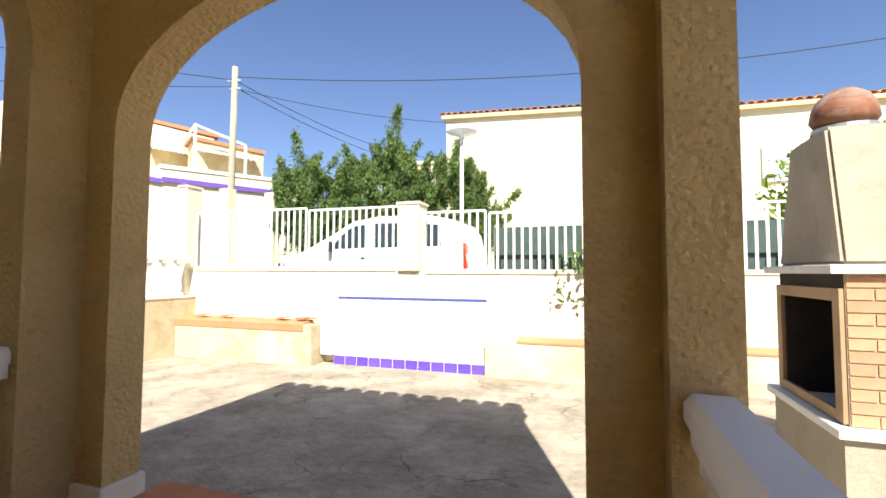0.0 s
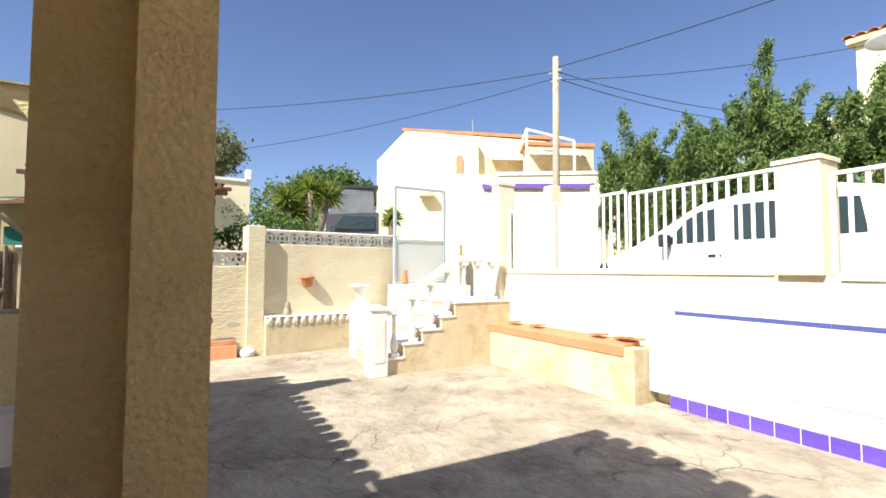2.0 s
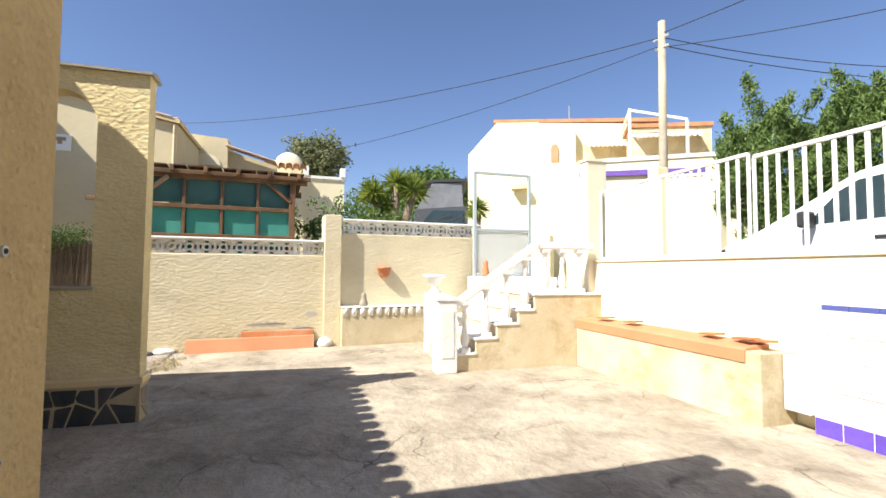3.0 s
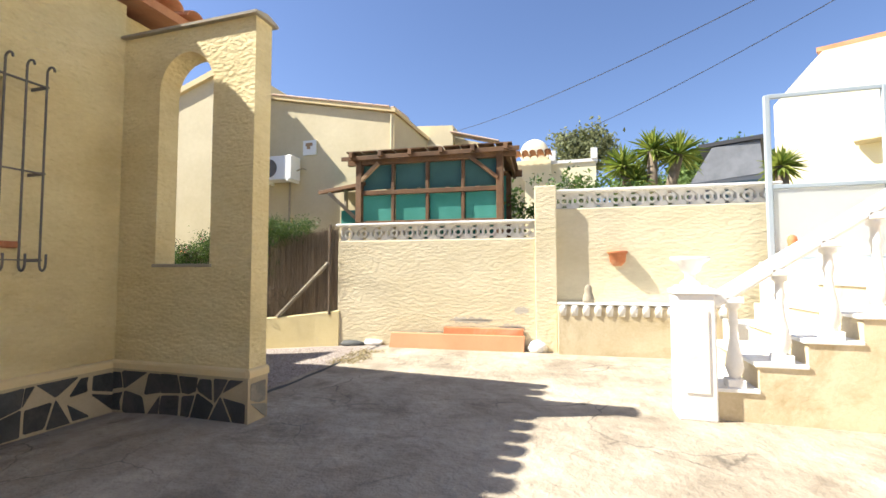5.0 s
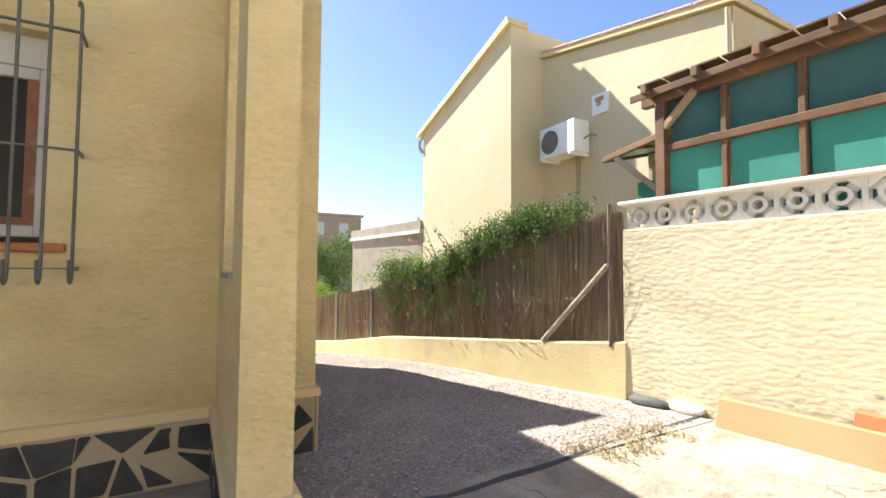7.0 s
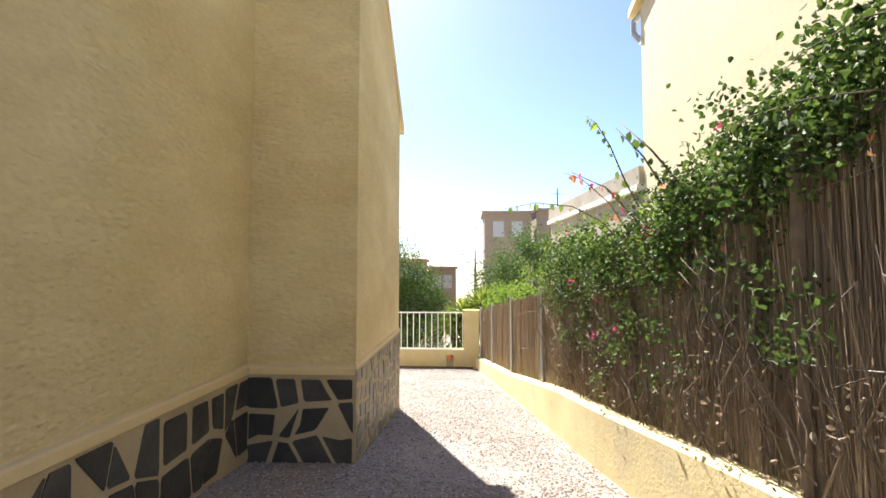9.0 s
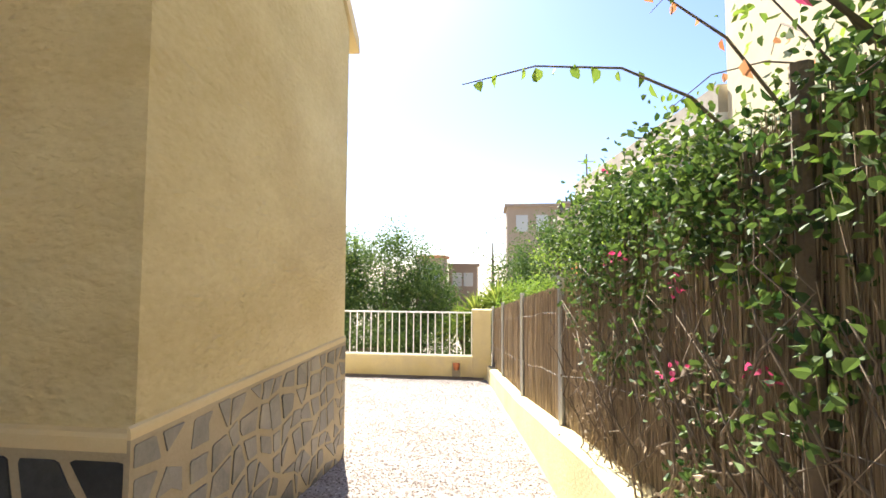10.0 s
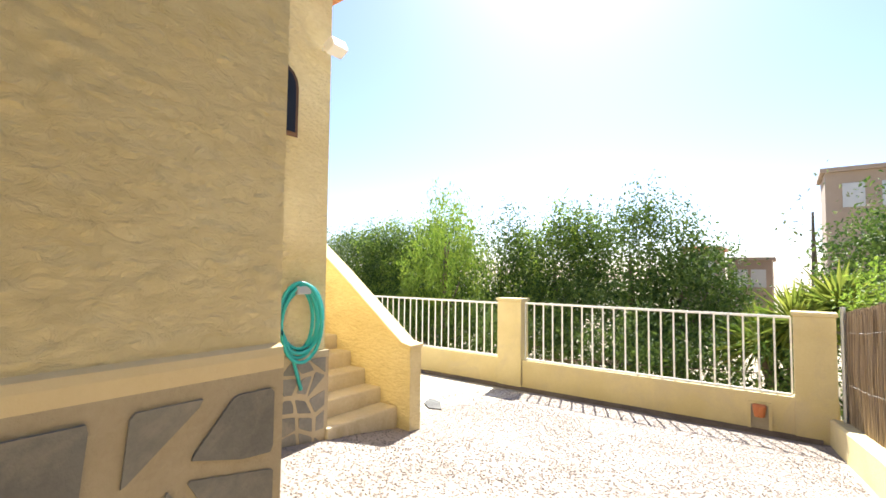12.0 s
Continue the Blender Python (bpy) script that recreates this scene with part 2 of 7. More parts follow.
TYRE = plain("tyre_rubber", (0.02, 0.02, 0.02), 0.85)
REDLAMP = plain("red_lens", (0.6, 0.03, 0.02), 0.2)
# upper pergola cloth, with the roof's shade put into its teal
UPCLOTH = rough_paint("shaded_teal_cloth", (0.035, 0.10, 0.095), (0.06, 0.155, 0.145), 150, 1.5, 0.3, 0.002, 0.85)
ORANGE = plain("orange_red_paint", (0.75, 0.12, 0.03), 0.45)
REED = rough_paint("dry_reed", (0.17, 0.12, 0.075), (0.34, 0.26, 0.17), 25, 2.5, 0.4, 0.004, 0.9, (0.12, 0.085, 0.06), 0.5, 2.0)
BARK = rough_paint("bark", (0.10, 0.075, 0.05), (0.22, 0.17, 0.12), 30, 4, 0.8, 0.01)
HOSE = plain("turquoise_hose", (0.02, 0.36, 0.33), 0.4)
WIRE = plain("black_cable", (0.02, 0.02, 0.022), 0.6)
GALV = plain("galvanised_wire", (0.25, 0.24, 0.22), 0.6, 0.3)
CONIFER = leaf_paint("cypress_leaf", (0.045, 0.10, 0.018), (0.20, 0.28, 0.07), 0.3)
HEDGE = leaf_paint("hedge_leaf", (0.04, 0.09, 0.015), (0.15, 0.23, 0.045), 0.3)
LIME = leaf_paint("young_leaf", (0.14, 0.24, 0.03), (0.30, 0.42, 0.06), 0.4)
VINE = leaf_paint("vine_leaf", (0.022, 0.058, 0.012), (0.14, 0.21, 0.043), 0.35)
PALMLEAF = leaf_paint("yucca_leaf", (0.10, 0.17, 0.025), (0.34, 0.38, 0.07), 0.4)
DRYLEAF = leaf_paint("pale_leaf", (0.12, 0.14, 0.06), (0.25, 0.27, 0.13), 0.3)
STRAW = leaf_paint("dry_straw", (0.28, 0.23, 0.11), (0.52, 0.45, 0.26), 0.2)
PETAL = leaf_paint("pink_bract", (0.55, 0.04, 0.14), (0.75, 0.12, 0.26), 0.4)
PETAL2 = leaf_paint("orange_bract", (0.6, 0.2, 0.08), (0.75, 0.38, 0.18), 0.4)

# ---- mesh helpers ----
def box(bm, x0, x1, y0, y1, z0, z1, bevel=0.0):
    r = bmesh.ops.create_cube(bm, size=1.0)
    vs = r["verts"]
    bmesh.ops.transform(bm, verts=vs, matrix=Matrix.Translation(((x0 + x1) / 2, (y0 + y1) / 2, (z0 + z1) / 2)) @ Matrix.Diagonal((x1 - x0, y1 - y0, z1 - z0, 1)))
    if bevel:
        es = list({e for v in vs for e in v.link_edges})
        bmesh.ops.bevel(bm, geom=es, offset=bevel, segments=2, affect="EDGES", profile=0.5)


def beam(bm, a, b, w, h, bevel=0.0, up=(0, 0, 1)):
    """A bar of section w x h from a to b."""
    a, b = Vector(a), Vector(b)
    d = b - a
    zax = d.normalized()
    xax = Vector(up).cross(zax)
    if xax.length < 1e-4:
        xax = Vector((1, 0, 0))
    xax.normalize()
    yax = zax.cross(xax)
    m = Matrix((xax, yax, zax)).transposed().to_4x4()
    m.translation = (a + b) / 2
    r = bmesh.ops.create_cube(bm, size=1.0)
    bmesh.ops.transform(bm, verts=r["verts"], matrix=m @ Matrix.Diagonal((w, h, d.length, 1)))
    if bevel:
        es = list({e for v in r["verts"] for e in v.link_edges})
        bmesh.ops.bevel(bm, geom=es, offset=bevel, segments=1, affect="EDGES")


def tube(bm, points, radii, seg=8, close=True):
    """A round tube through points, with a radius (or a radius for each point)."""
    points = [Vector(p) for p in points]
    if not isinstance(radii, (list, tuple)):
        radii = [radii] * len(points)
    rings = []
    ref = None
    for i, p in enumerate(points):
        d = (points[min(i + 1, len(points) - 1)] - points[max(i - 1, 0)]).normalized()
        if ref is None:
            ref = Vector((0, 0, 1)) if abs(d.z) < 0.9 else Vector((1, 0, 0))
        u = (ref - d * ref.dot(d)).normalized()
        ref = u
        v = d.cross(u)
        rings.append([bm.verts.new(p + radii[i] * (math.cos(k * math.tau / seg) * u + math.sin(k * math.tau / seg) * v)) for k in range(seg)])
    for r0, r1 in zip(rings, rings[1:]):
        for k in range(seg):
            bm.faces.new((r0[k], r0[(k + 1) % seg], r1[(k + 1) % seg], r1[k]))
    if close:
        bm.faces.new(list(reversed(rings[0])))
        bm.faces.new(rings[-1])


def lathe(bm, profile, cx, cy, cz, seg=16):
    """Turns a profile of (radius, height) about an upright axis."""
    rings = [[bm.verts.new((cx + r * math.cos(k * math.tau / seg), cy + r * math.sin(k * math.tau / seg), cz + h)) for k in range(seg)] for r, h in profile]
    for r0, r1 in zip(rings, rings[1:]):
        for k in range(seg):
            bm.faces.new((r0[k], r0[(k + 1) % seg], r1[(k + 1) % seg], r1[k]))
    bm.faces.new(list(reversed(rings[0])))
    bm.faces.new(rings[-1])


def slab(bm, outline, lift):
    """A prism: a closed outline of 3D points, moved along lift."""
    lift = Vector(lift)
    low = [bm.verts.new(p) for p in outline]
    high = [bm.verts.new(Vector(p) + lift) for p in outline]
    n = len(low)
    bm.faces.new(low)
    bm.faces.new(list(reversed(high)))
    for i in range(n):
        bm.faces.new((low[i], high[i], high[(i + 1) % n], low[(i + 1) % n]))


def finish(bm, smooth=False):
    bmesh.ops.recalc_face_normals(bm, faces=bm.faces)
    if smooth:
        for f in bm.faces:
            f.smooth = True
    return bm


def mesh_of(name, bm, material, smooth=False):
    finish(bm, smooth)
    me = bpy.data.meshes.new(name)
    bm.to_mesh(me)
    bm.free()
    me.materials.append(material)
    return me


def structure(name, bm, material, label="", category="", kind="structure", smooth=False):
    return tagged(new(name, mesh_of(name, bm, material, smooth)), label, category, "", kind)


def thing(name, at, label, category, group="", kind=""):
    ob = new(name)
    ob.empty_display_size = 0.1
    ob.location = at
    return tagged(ob, label, category, group, kind)


def part(name, bm, material, parent, label="", smooth=False, kind=""):
    """Links bm, built in world places, as one mesh under a thing or a part."""
    base = Vector((0, 0, 0))
    p = parent
    while p:
        base += p.location
        p = p.parent
    bmesh.ops.translate(bm, verts=bm.verts, vec=-base)
    ob = new(name, mesh_of(name, bm, material, smooth))
    ob.parent = parent
    return tagged(ob, label, "", "", kind)


def piece(name, mesh, parent, at, turn=None, scale=(1, 1, 1)):
    """One more object on a shared mesh, at a world place, under a parent that stands unturned."""
    base = Vector((0, 0, 0))
    p = parent
    while p:
        base += p.location
        p = p.parent
    ob = new(name, mesh)
    ob.parent = parent
    ob.matrix_basis = Matrix.Translation(Vector(at) - base) @ (turn or Matrix.Identity(4)) @ Matrix.Diagonal((*scale, 1))
    return ob


def B():
    return bmesh.new()


def arch_outline(u0, u1, spring, rise, n=14):
    """Points of an arch from u0 to u1, as (u, z)."""
    c, a = (u0 + u1) / 2, (u1 - u0) / 2
    return [(c - a * math.cos(math.pi * i / n), spring + rise * math.sin(math.pi * i / n)) for i in range(n + 1)]


def west_x(y):
    """The x of the west boundary's face at y."""
    return -8.42 - 0.07 * (y - 0.03) if y > 0.03 else float(np.interp(y, [-11.5, -3.86, 0.03], [-7.5, -8.11, -8.468]))


def path_z(y):
    """The height of the side path, which falls away behind the house."""
    return float(np.interp(y, [-30, -11.6, -5.65, -3, 0.6, 1], [-2.6, -1.28, -0.5, -0.22, 0.0, 0.0]))

# ---- ground ----
STREET = 0.76


def ground_sheet():
    ys = [-400, -120, -60, -30, -18, -14, -12.2, -11.75, -11.45, -10.5, -9.5, -8.5, -7.5, -6.5, -5.53, -5, -4, -3, -2, -1, 0, 0.6, 1, 2, 3, 4, 5, 6, 6.6, 6.8, 6.9, 8, 11, 13, 20, 40, 100, 400]
    offs = [-400, -150, -60, -30, -15, -8, -4, -2, -0.6, -0.16, -0.06, 0.3]
    xs = [-6.5, -5, -3, -1, 1, 3, 5, 8, 12, 30, 80, 200, 400]

    def height(x, y, west):
        if y > 6.85:
            return STREET - 0.02 + max(0, y - 13) * 0.04
        if west:
            z = 1.15 if y > 0 else max(-2.0, 1.15 + 0.16 * y)
            return z
        if y < -11.6:
            return -1.9 if y > -13 else -2.4
        return path_z(y) - 0.015

    bm = B()
    rows = []
    for y in ys:
        row = [bm.verts.new((west_x(min(max(y, -14), 8)) + o, y, height(0, y, o < -0.1))) for o in offs]
        row += [bm.verts.new((x, y, height(x, y, False))) for x in xs]
        rows.append(row)
    for a, b in zip(rows, rows[1:]):
        for k in range(len(a) - 1):
            bm.faces.new((a[k], a[k + 1], b[k + 1], b[k]))
    structure("ground", bm, GROUND, "dry sandy earth around the plots", "ground")


ground_sheet()


def sheet(name, pts, material, label, category, step=0.5, lift=0.0, rough=0.0):
    """A ground surface over a polygon strip given as rows of (y, x0, x1)."""
    bm = B()
    rows = []
    for y, x0, x1 in pts:
        n = 14
        rows.append([bm.verts.new((x0 + (x1 - x0) * k / n, y, path_z(y) + lift + rough * noise.noise((x0 + (x1 - x0) * k / n, y, 3.1)))) for k in range(n + 1)])
    for a, b in zip(rows, rows[1:]):
        for k in range(len(a) - 1):
            bm.faces.new((a[k], a[k + 1], b[k + 1], b[k]))
    return structure(name, bm, material, label, category)


# courtyard concrete, with the paler apron by the street wall and along the west side
def court_rows(y0, y1, fx0, fx1, n=10):
    return [(y0 + (y1 - y0) * i / n, fx0(y0 + (y1 - y0) * i / n), fx1(y0 + (y1 - y0) * i / n)) for i in range(n + 1)]


sheet("courtyard_floor", court_rows(0.75, 6.7, lambda y: west_x(y) + 0.02, lambda y: 6.0, 20), CONCRETE, "stained grey concrete courtyard floor", "floor", lift=0.004)
sheet("courtyard_floor_front", court_rows(-0.02, 0.76, lambda y: -5.02, lambda y: 6.0, 4), CONCRETE, "stained grey concrete along the house front", "floor", lift=0.009)
sheet("gravel_path", court_rows(-11.45, 0.85, lambda y: west_x(y) + 0.05, lambda y: -4.0, 30), GRAVEL, "pinkish grey gravel side path", "path", lift=0.006, rough=0.02)
sheet("house_base", court_rows(-11.45, 0.85, lambda y: -4.0, lambda y: 6.0, 6), CONCRETE2, "concrete base beneath the house", "floor", lift=0.002)
bm = B()
box(bm, -60, 60, 7.0, 13.0, STREET - 0.2, STREET)
structure("road", bm, ASPHALT, "grey asphalt street above the courtyard", "road")

# ---- house ----
def rect_wall(name, x0, x1, y0, y1, z0, z1, material, label):
    bm = B()
    box(bm, x0, x1, y0, y1, z0, z1)
    return structure(name, bm, material, label, "wall")


ZP, TOP = 0.36, 3.3
# front wall with its window opening (x -4.2 to -3.1, z 1.28 to 2.36)
bm = B()
for a, b, z0, z1 in ((-5.0, -4.2, -0.5, TOP), (-3.1, 1.76, -0.5, TOP), (-4.2, -3.1, -0.5, 1.28), (-4.2, -3.1, 2.36, TOP)):
    box(bm, a, b, -0.25, 0.0, z0, z1)
structure("wall_front", bm, HOUSE, "yellow ochre stucco front wall of the house", "wall")
rect_wall("wall_front_raised", -1.3, 1.76, -0.25, -0.004, TOP, 4.6, HOUSE, "raised yellow stucco wall above the porch")
rect_wall("wall_corner", -5.605, -5.0, -0.4, -0.15, -0.6, TOP, HOUSE, "yellow stucco return beside the wing wall")
rect_wall("wall_side_near", -5.605, -5.33, -3.6, -0.4, -1.0, TOP + 0.1, HOUSE, "yellow stucco side wall in shade")
bm = B()
box(bm, -6.36, -5.33, -3.77, -3.52, -1.2, 4.3)
structure("wall_side_step", bm, HOUSE, "yellow stucco side wall stepping out", "wall")
bm = B()
slab(bm, [(-6.36, y, z) for y, z in ((-3.77, -1.3), (-5.53, -1.3), (-5.53, 2.74), (-3.77, 4.24))], (0.25, 0, 0))
structure("wall_side_far", bm, HOUSE, "yellow stucco side wall along the gravel path", "wall")
bm = B()
slab(bm, [(-6.38, y, z) for y, z in ((-3.52, 4.3), (-3.5, 4.38), (-5.72, 2.78), (-5.75, 2.66), (-5.57, 2.74), (-3.62, 4.3))], (0.5, 0, 0))
structure("trim_gable", bm, CAP, "cream plaster verge along the sloping wall top", "trim")
rect_wall("wall_back_step", -6.09, -4.26, -5.53, -5.4, -1.3, 3.0, HOUSE, "yellow stucco back wall")
rect_wall("wall_back_side", -4.26, -4.0, -7.3, -5.53, -1.4, 2.75, HOUSE, "yellow stucco wall with a hose on it")
rect_wall("wall_back", -4.0, 1.76, -7.3, -7.05, -1.4, 2.75, HOUSE, "yellow stucco rear wall")
rect_wall("wall_east", 1.51, 1.76, -7.05, -0.25, -1.4, TOP, HOUSE, "yellow stucco east wall")

# wing wall with its arched opening
def arched_wall(name, u0, u1, z0, z1, a0, a1, sill, spring, rise, place, lift, material, label):
    """A wall with an arched hole, as a left and a right half; place(u, z) gives the 3D point."""
    pts = arch_outline(a0, a1, spring, rise, 16)
    mid = len(pts) // 2
    bm = B()
    c = (a0 + a1) / 2
    left = [(u0, z0), (c, z0), (c, sill), (a0, sill)] + pts[: mid + 1] + [(c, z1), (u0, z1)]
    right = [(u1, z0), (u1, z1), (c, z1)] + pts[mid:] + [(a1, sill), (c, sill), (c, z0)]
    for o in (left, right):
        slab(bm, [place(u, z) for u, z in o], lift)
    bmesh.ops.remove_doubles(bm, verts=bm.verts, dist=0.0005)
    return structure(name, bm, material, label, "wall")


arched_wall("wall_wing", -0.15, 1.3, -0.3, 3.0, 0.39, 0.92, 1.13, 2.52, 0.29, lambda u, z: (-5.0, u, z), (-0.18, 0, 0), HOUSE, "yellow stucco wing wall with a tall arched opening")

# porch: front arch, side arches, floor and ceiling
PF = 0.36
ZA = 3.3
pts = arch_outline(-1.385, 0.68, 2.08, 0.6, 20)
bm = B()
c = (-1.385 + 0.68) / 2
mid = len(pts) // 2
for o in ([(-1.74, -0.1), (-1.385, -0.1)] + pts[: mid + 1] + [(c, ZA), (-1.74, ZA)], [(1.09, -0.1), (1.09, ZA), (c, ZA)] + pts[mid:] + [(0.68, -0.1)]):
    slab(bm, [(u, 2.05, z) for u, z in o], (0, -0.18, 0))
bmesh.ops.remove_doubles(bm, verts=bm.verts, dist=0.0005)
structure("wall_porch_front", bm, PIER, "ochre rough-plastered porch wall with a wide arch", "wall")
for nm, xo in (("wall_porch_west", -1.74), ("wall_porch_east", 0.9)):
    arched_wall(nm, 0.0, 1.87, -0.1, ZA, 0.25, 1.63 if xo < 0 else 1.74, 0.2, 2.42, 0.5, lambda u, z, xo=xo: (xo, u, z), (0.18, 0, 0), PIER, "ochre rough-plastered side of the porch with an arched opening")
bm = B()
box(bm, -1.56, 0.9, 0.0, 1.87, -0.05, PF)
structure("porch_floor", bm, TERRA, "terracotta porch floor", "floor")
bm = B()
box(bm, -1.385, 0.68, 1.87, 2.2, -0.05, PF - 0.004)
structure("porch_step", bm, TERRA, "worn terracotta threshold of the porch", "step")
bm = B()
box(bm, -1.85, 1.14, 0.0, 2.1, ZA, ZA + 0.1)
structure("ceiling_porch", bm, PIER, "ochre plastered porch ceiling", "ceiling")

# plinth: a mortar band and a moulded cap along the walls
def plinth(name, a, b, n, zlow, low=0.325, high=0.386, out=0.032):
    """A band from a to b (plan points) standing out along n."""
    bm = B()
    a, b, n = Vector((*a, 0)), Vector((*b, 0)), Vector((*n, 0))
    slab(bm, [a + Vector((0, 0, zlow)), b + Vector((0, 0, zlow)), b + Vector((0, 0, low)), a + Vector((0, 0, low))], n * min(0.018, out))
    ob = structure(name, bm, MORTAR, "mortar plinth set with dark crazy-paving stones", "plinth")
    bm = B()
    slab(bm, [a + n * q + Vector((0, 0, z)) for q, z in ((0, low), (out, low), (out, high - 0.018), (out * 0.75, high - 0.006), (0, high))], b - a)
    part("cap", bm, CAP, ob, "yellow moulded cap")
    return ob


PLINTHS = [
    (plinth("plinth_front", (-5.0, 0.0), (-1.85, 0.0), (0, 1), -0.1), (-5.0, 0.0), (-1.85, 0.0), (0, 1), -0.02, STONE),
    (plinth("plinth_wing", (-5.0, 1.3), (-5.0, 0.0), (1, 0), -0.1), (-5.0, 1.3), (-5.0, 0.0), (1, 0), -0.02, STONE),
    (plinth("plinth_wing_end", (-5.18, 1.3), (-4.97, 1.3), (0, 1), -0.1), (-5.18, 1.3), (-4.97, 1.3), (0, 1), -0.02, STONE_DUSTY),
    (plinth("plinth_wing_back", (-5.18, -0.15), (-5.18, 1.3), (-1, 0), -0.1), (-5.18, -0.15), (-5.18, 1.3), (-1, 0), -0.02, STONE),
    (plinth("plinth_corner", (-5.605, -0.15), (-5.18, -0.15), (0, 1), -0.2), (-5.605, -0.15), (-5.18, -0.15), (0, 1), -0.08, STONE),
    (plinth("plinth_side_near", (-5.605, -3.52), (-5.605, -0.12), (-1, 0), -0.5), (-5.605, -3.52), (-5.605, -0.12), (-1, 0), -0.2, STONE),
    (plinth("plinth_step", (-6.36, -3.52), (-5.61, -3.52), (0, 1), -0.6), (-6.36, -3.52), (-5.61, -3.52), (0, 1), -0.3, STONE),
    (plinth("plinth_side_far", (-6.36, -5.53), (-6.36, -3.49), (-1, 0), -0.9, 0.362, 0.402, 0.012), (-6.36, -5.53), (-6.36, -3.49), (-1, 0), -0.5, STONE_DUSTY),
]

# ---- roofs ----
def roof_sheet(name, pts, thick, label):
    bm = B()
    slab(bm, pts, (0, 0, thick))
    return structure(name, bm, ROOFTILE, label, "roof")


R0 = 3.34
roof_main = roof_sheet("roof_main", [(-5.64, 0.12, R0), (1.78, 0.12, R0), (1.78, -3.5, R0 + 0.7), (-5.64, -3.5, R0 + 0.7)], 0.08, "terracotta tile roof over the house front")
roof_porch = roof_sheet("roof_porch", [(-1.9, 2.2, R0 + 0.07), (1.12, 2.2, R0 + 0.07), (1.12, 0.1, R0 + 0.13), (-1.95, 0.1, R0 + 0.13)], 0.06, "low terracotta tile roof over the porch")
roof_back = roof_sheet("roof_back", [(-5.92, -5.7, 2.76), (1.78, -5.7, 2.76), (1.78, -3.6, 4.3), (-5.92, -3.6, 4.3)], 0.08, "terracotta tile roof over the back of the house")
roof_rear = roof_sheet("roof_rear", [(-4.4, -7.45, 2.72), (1.78, -7.45, 2.72), (1.78, -5.5, 3.4), (-4.4, -5.5, 3.2)], 0.08, "terracotta tile roof over the rear rooms")


def tile_mesh():
    """One barrel tile, lying along -y and rising, convex upwards."""
    bm = B()
    seg, L = 8, 0.42
    rows = []
    for y, r in ((0.0, 0.1), (-L, 0.085)):
        rows.append([bm.verts.new((r * math.cos(math.pi * k / seg), y, r * 0.75 * math.sin(math.pi * k / seg))) for k in range(seg + 1)])
    inner = [[bm.verts.new((v.co.x * 0.86, v.co.y, v.co.z * 0.84)) for v in row] for row in rows]
    for k in range(seg):
        bm.faces.new((rows[0][k], rows[0][k + 1], rows[1][k + 1], rows[1][k]))
        bm.faces.new((inner[0][k + 1], inner[0][k], inner[1][k], inner[1][k + 1]))
        bm.faces.new((rows[0][k + 1], rows[0][k], inner[0][k], inner[0][k + 1]))
    return mesh_of("tile", bm, ROOFTILE, True)


TILE = tile_mesh()


def tile_rows(parent, x0, x1, y, z, slope, rows, pitch=0.225):
    n = int((x1 - x0) / pitch)
    for r in range(rows):
        for i in range(n):
            x = x0 + (i + 0.5) * (x1 - x0) / n
            piece("tile", TILE, parent, (x, y - 0.36 * r * math.cos(slope) + 0.06, z + 0.36 * r * math.sin(slope) + 0.012), Matrix.Rotation(-slope - 0.02 + random.uniform(-0.03, 0.03), 4, "X"))


tile_rows(roof_main, -5.64, -1.95, 0.12, R0 + 0.08, 0.19, 2)
tile_rows(roof_porch, -1.95, 1.12, 2.2, R0 + 0.13, 0.03, 2)

# ---- street wall, bench, stairs and west boundary ----
bm = B()
box(bm, -6.3, 9.0, 6.72, 6.94, -0.2, 1.44)
wall_street = structure("wall_street", bm, PALE, "pale cream rendered retaining wall below the street", "wall")
bm = B()
box(bm, -6.3, -2.16, 6.70, 6.96, 1.44, 1.47)
box(bm, -1.67, 9.0, 6.70, 6.96, 1.40, 1.44 + 0.02)
structure("trim_coping", bm, PALE, "weathered mortar coping of the street wall", "trim")


def pillar(name, x0, x1, y0, y1, z0, z1, material, label, tip=0.04):
    bm = B()
    box(bm, x0, x1, y0, y1, z0, z1 - tip, 0.012)
    ob = structure(name, bm, material, label, "pillar")
    bm = B()
    slab(bm, [(x0 - 0.015, y0 - 0.015, z1 - tip), (x1 + 0.015, y0 - 0.015, z1 - tip), (x1 + 0.015, y1 + 0.015, z1 - tip), (x0 - 0.015, y1 + 0.015, z1 - tip)], (0, 0, tip))
    part("cap", bm, material, ob)
    return ob


pillar("pillar_street", -2.12, -1.77, 6.66, 7.02, 1.44, 2.48, PALE, "cream rendered fence pillar on the street wall")
pillar("pillar_stair", -6.42, -6.22, 6.62, 6.95, -0.1, 2.98, PALE, "cream rendered pillar at the top of the stairs")


def railing(x0, x1, y, z0, z1, step, label, group, w=0.034, rail=0.035):
    t = thing("railing", ((x0 + x1) / 2, y, z0), label, "railing", group)
    for z in (z0 + 0.03, z1 - 0.02):
        bm = B()
        beam(bm, (x0, y, z), (x1, y, z), rail, rail, 0.004)
        part("rail", bm, METALWHITE, t)
    bm = B()
    box(bm, -w / 2, w / 2, -0.006, 0.006, 0, z1 - z0 - 0.05)
    me = mesh_of("bar", bm, METALWHITE)
    n = max(1, round((x1 - x0) / step))
    for i in range(n + 1):
        piece("bar", me, t, (x0 + (x1 - x0) * i / n, y, z0 + 0.03))
    return t


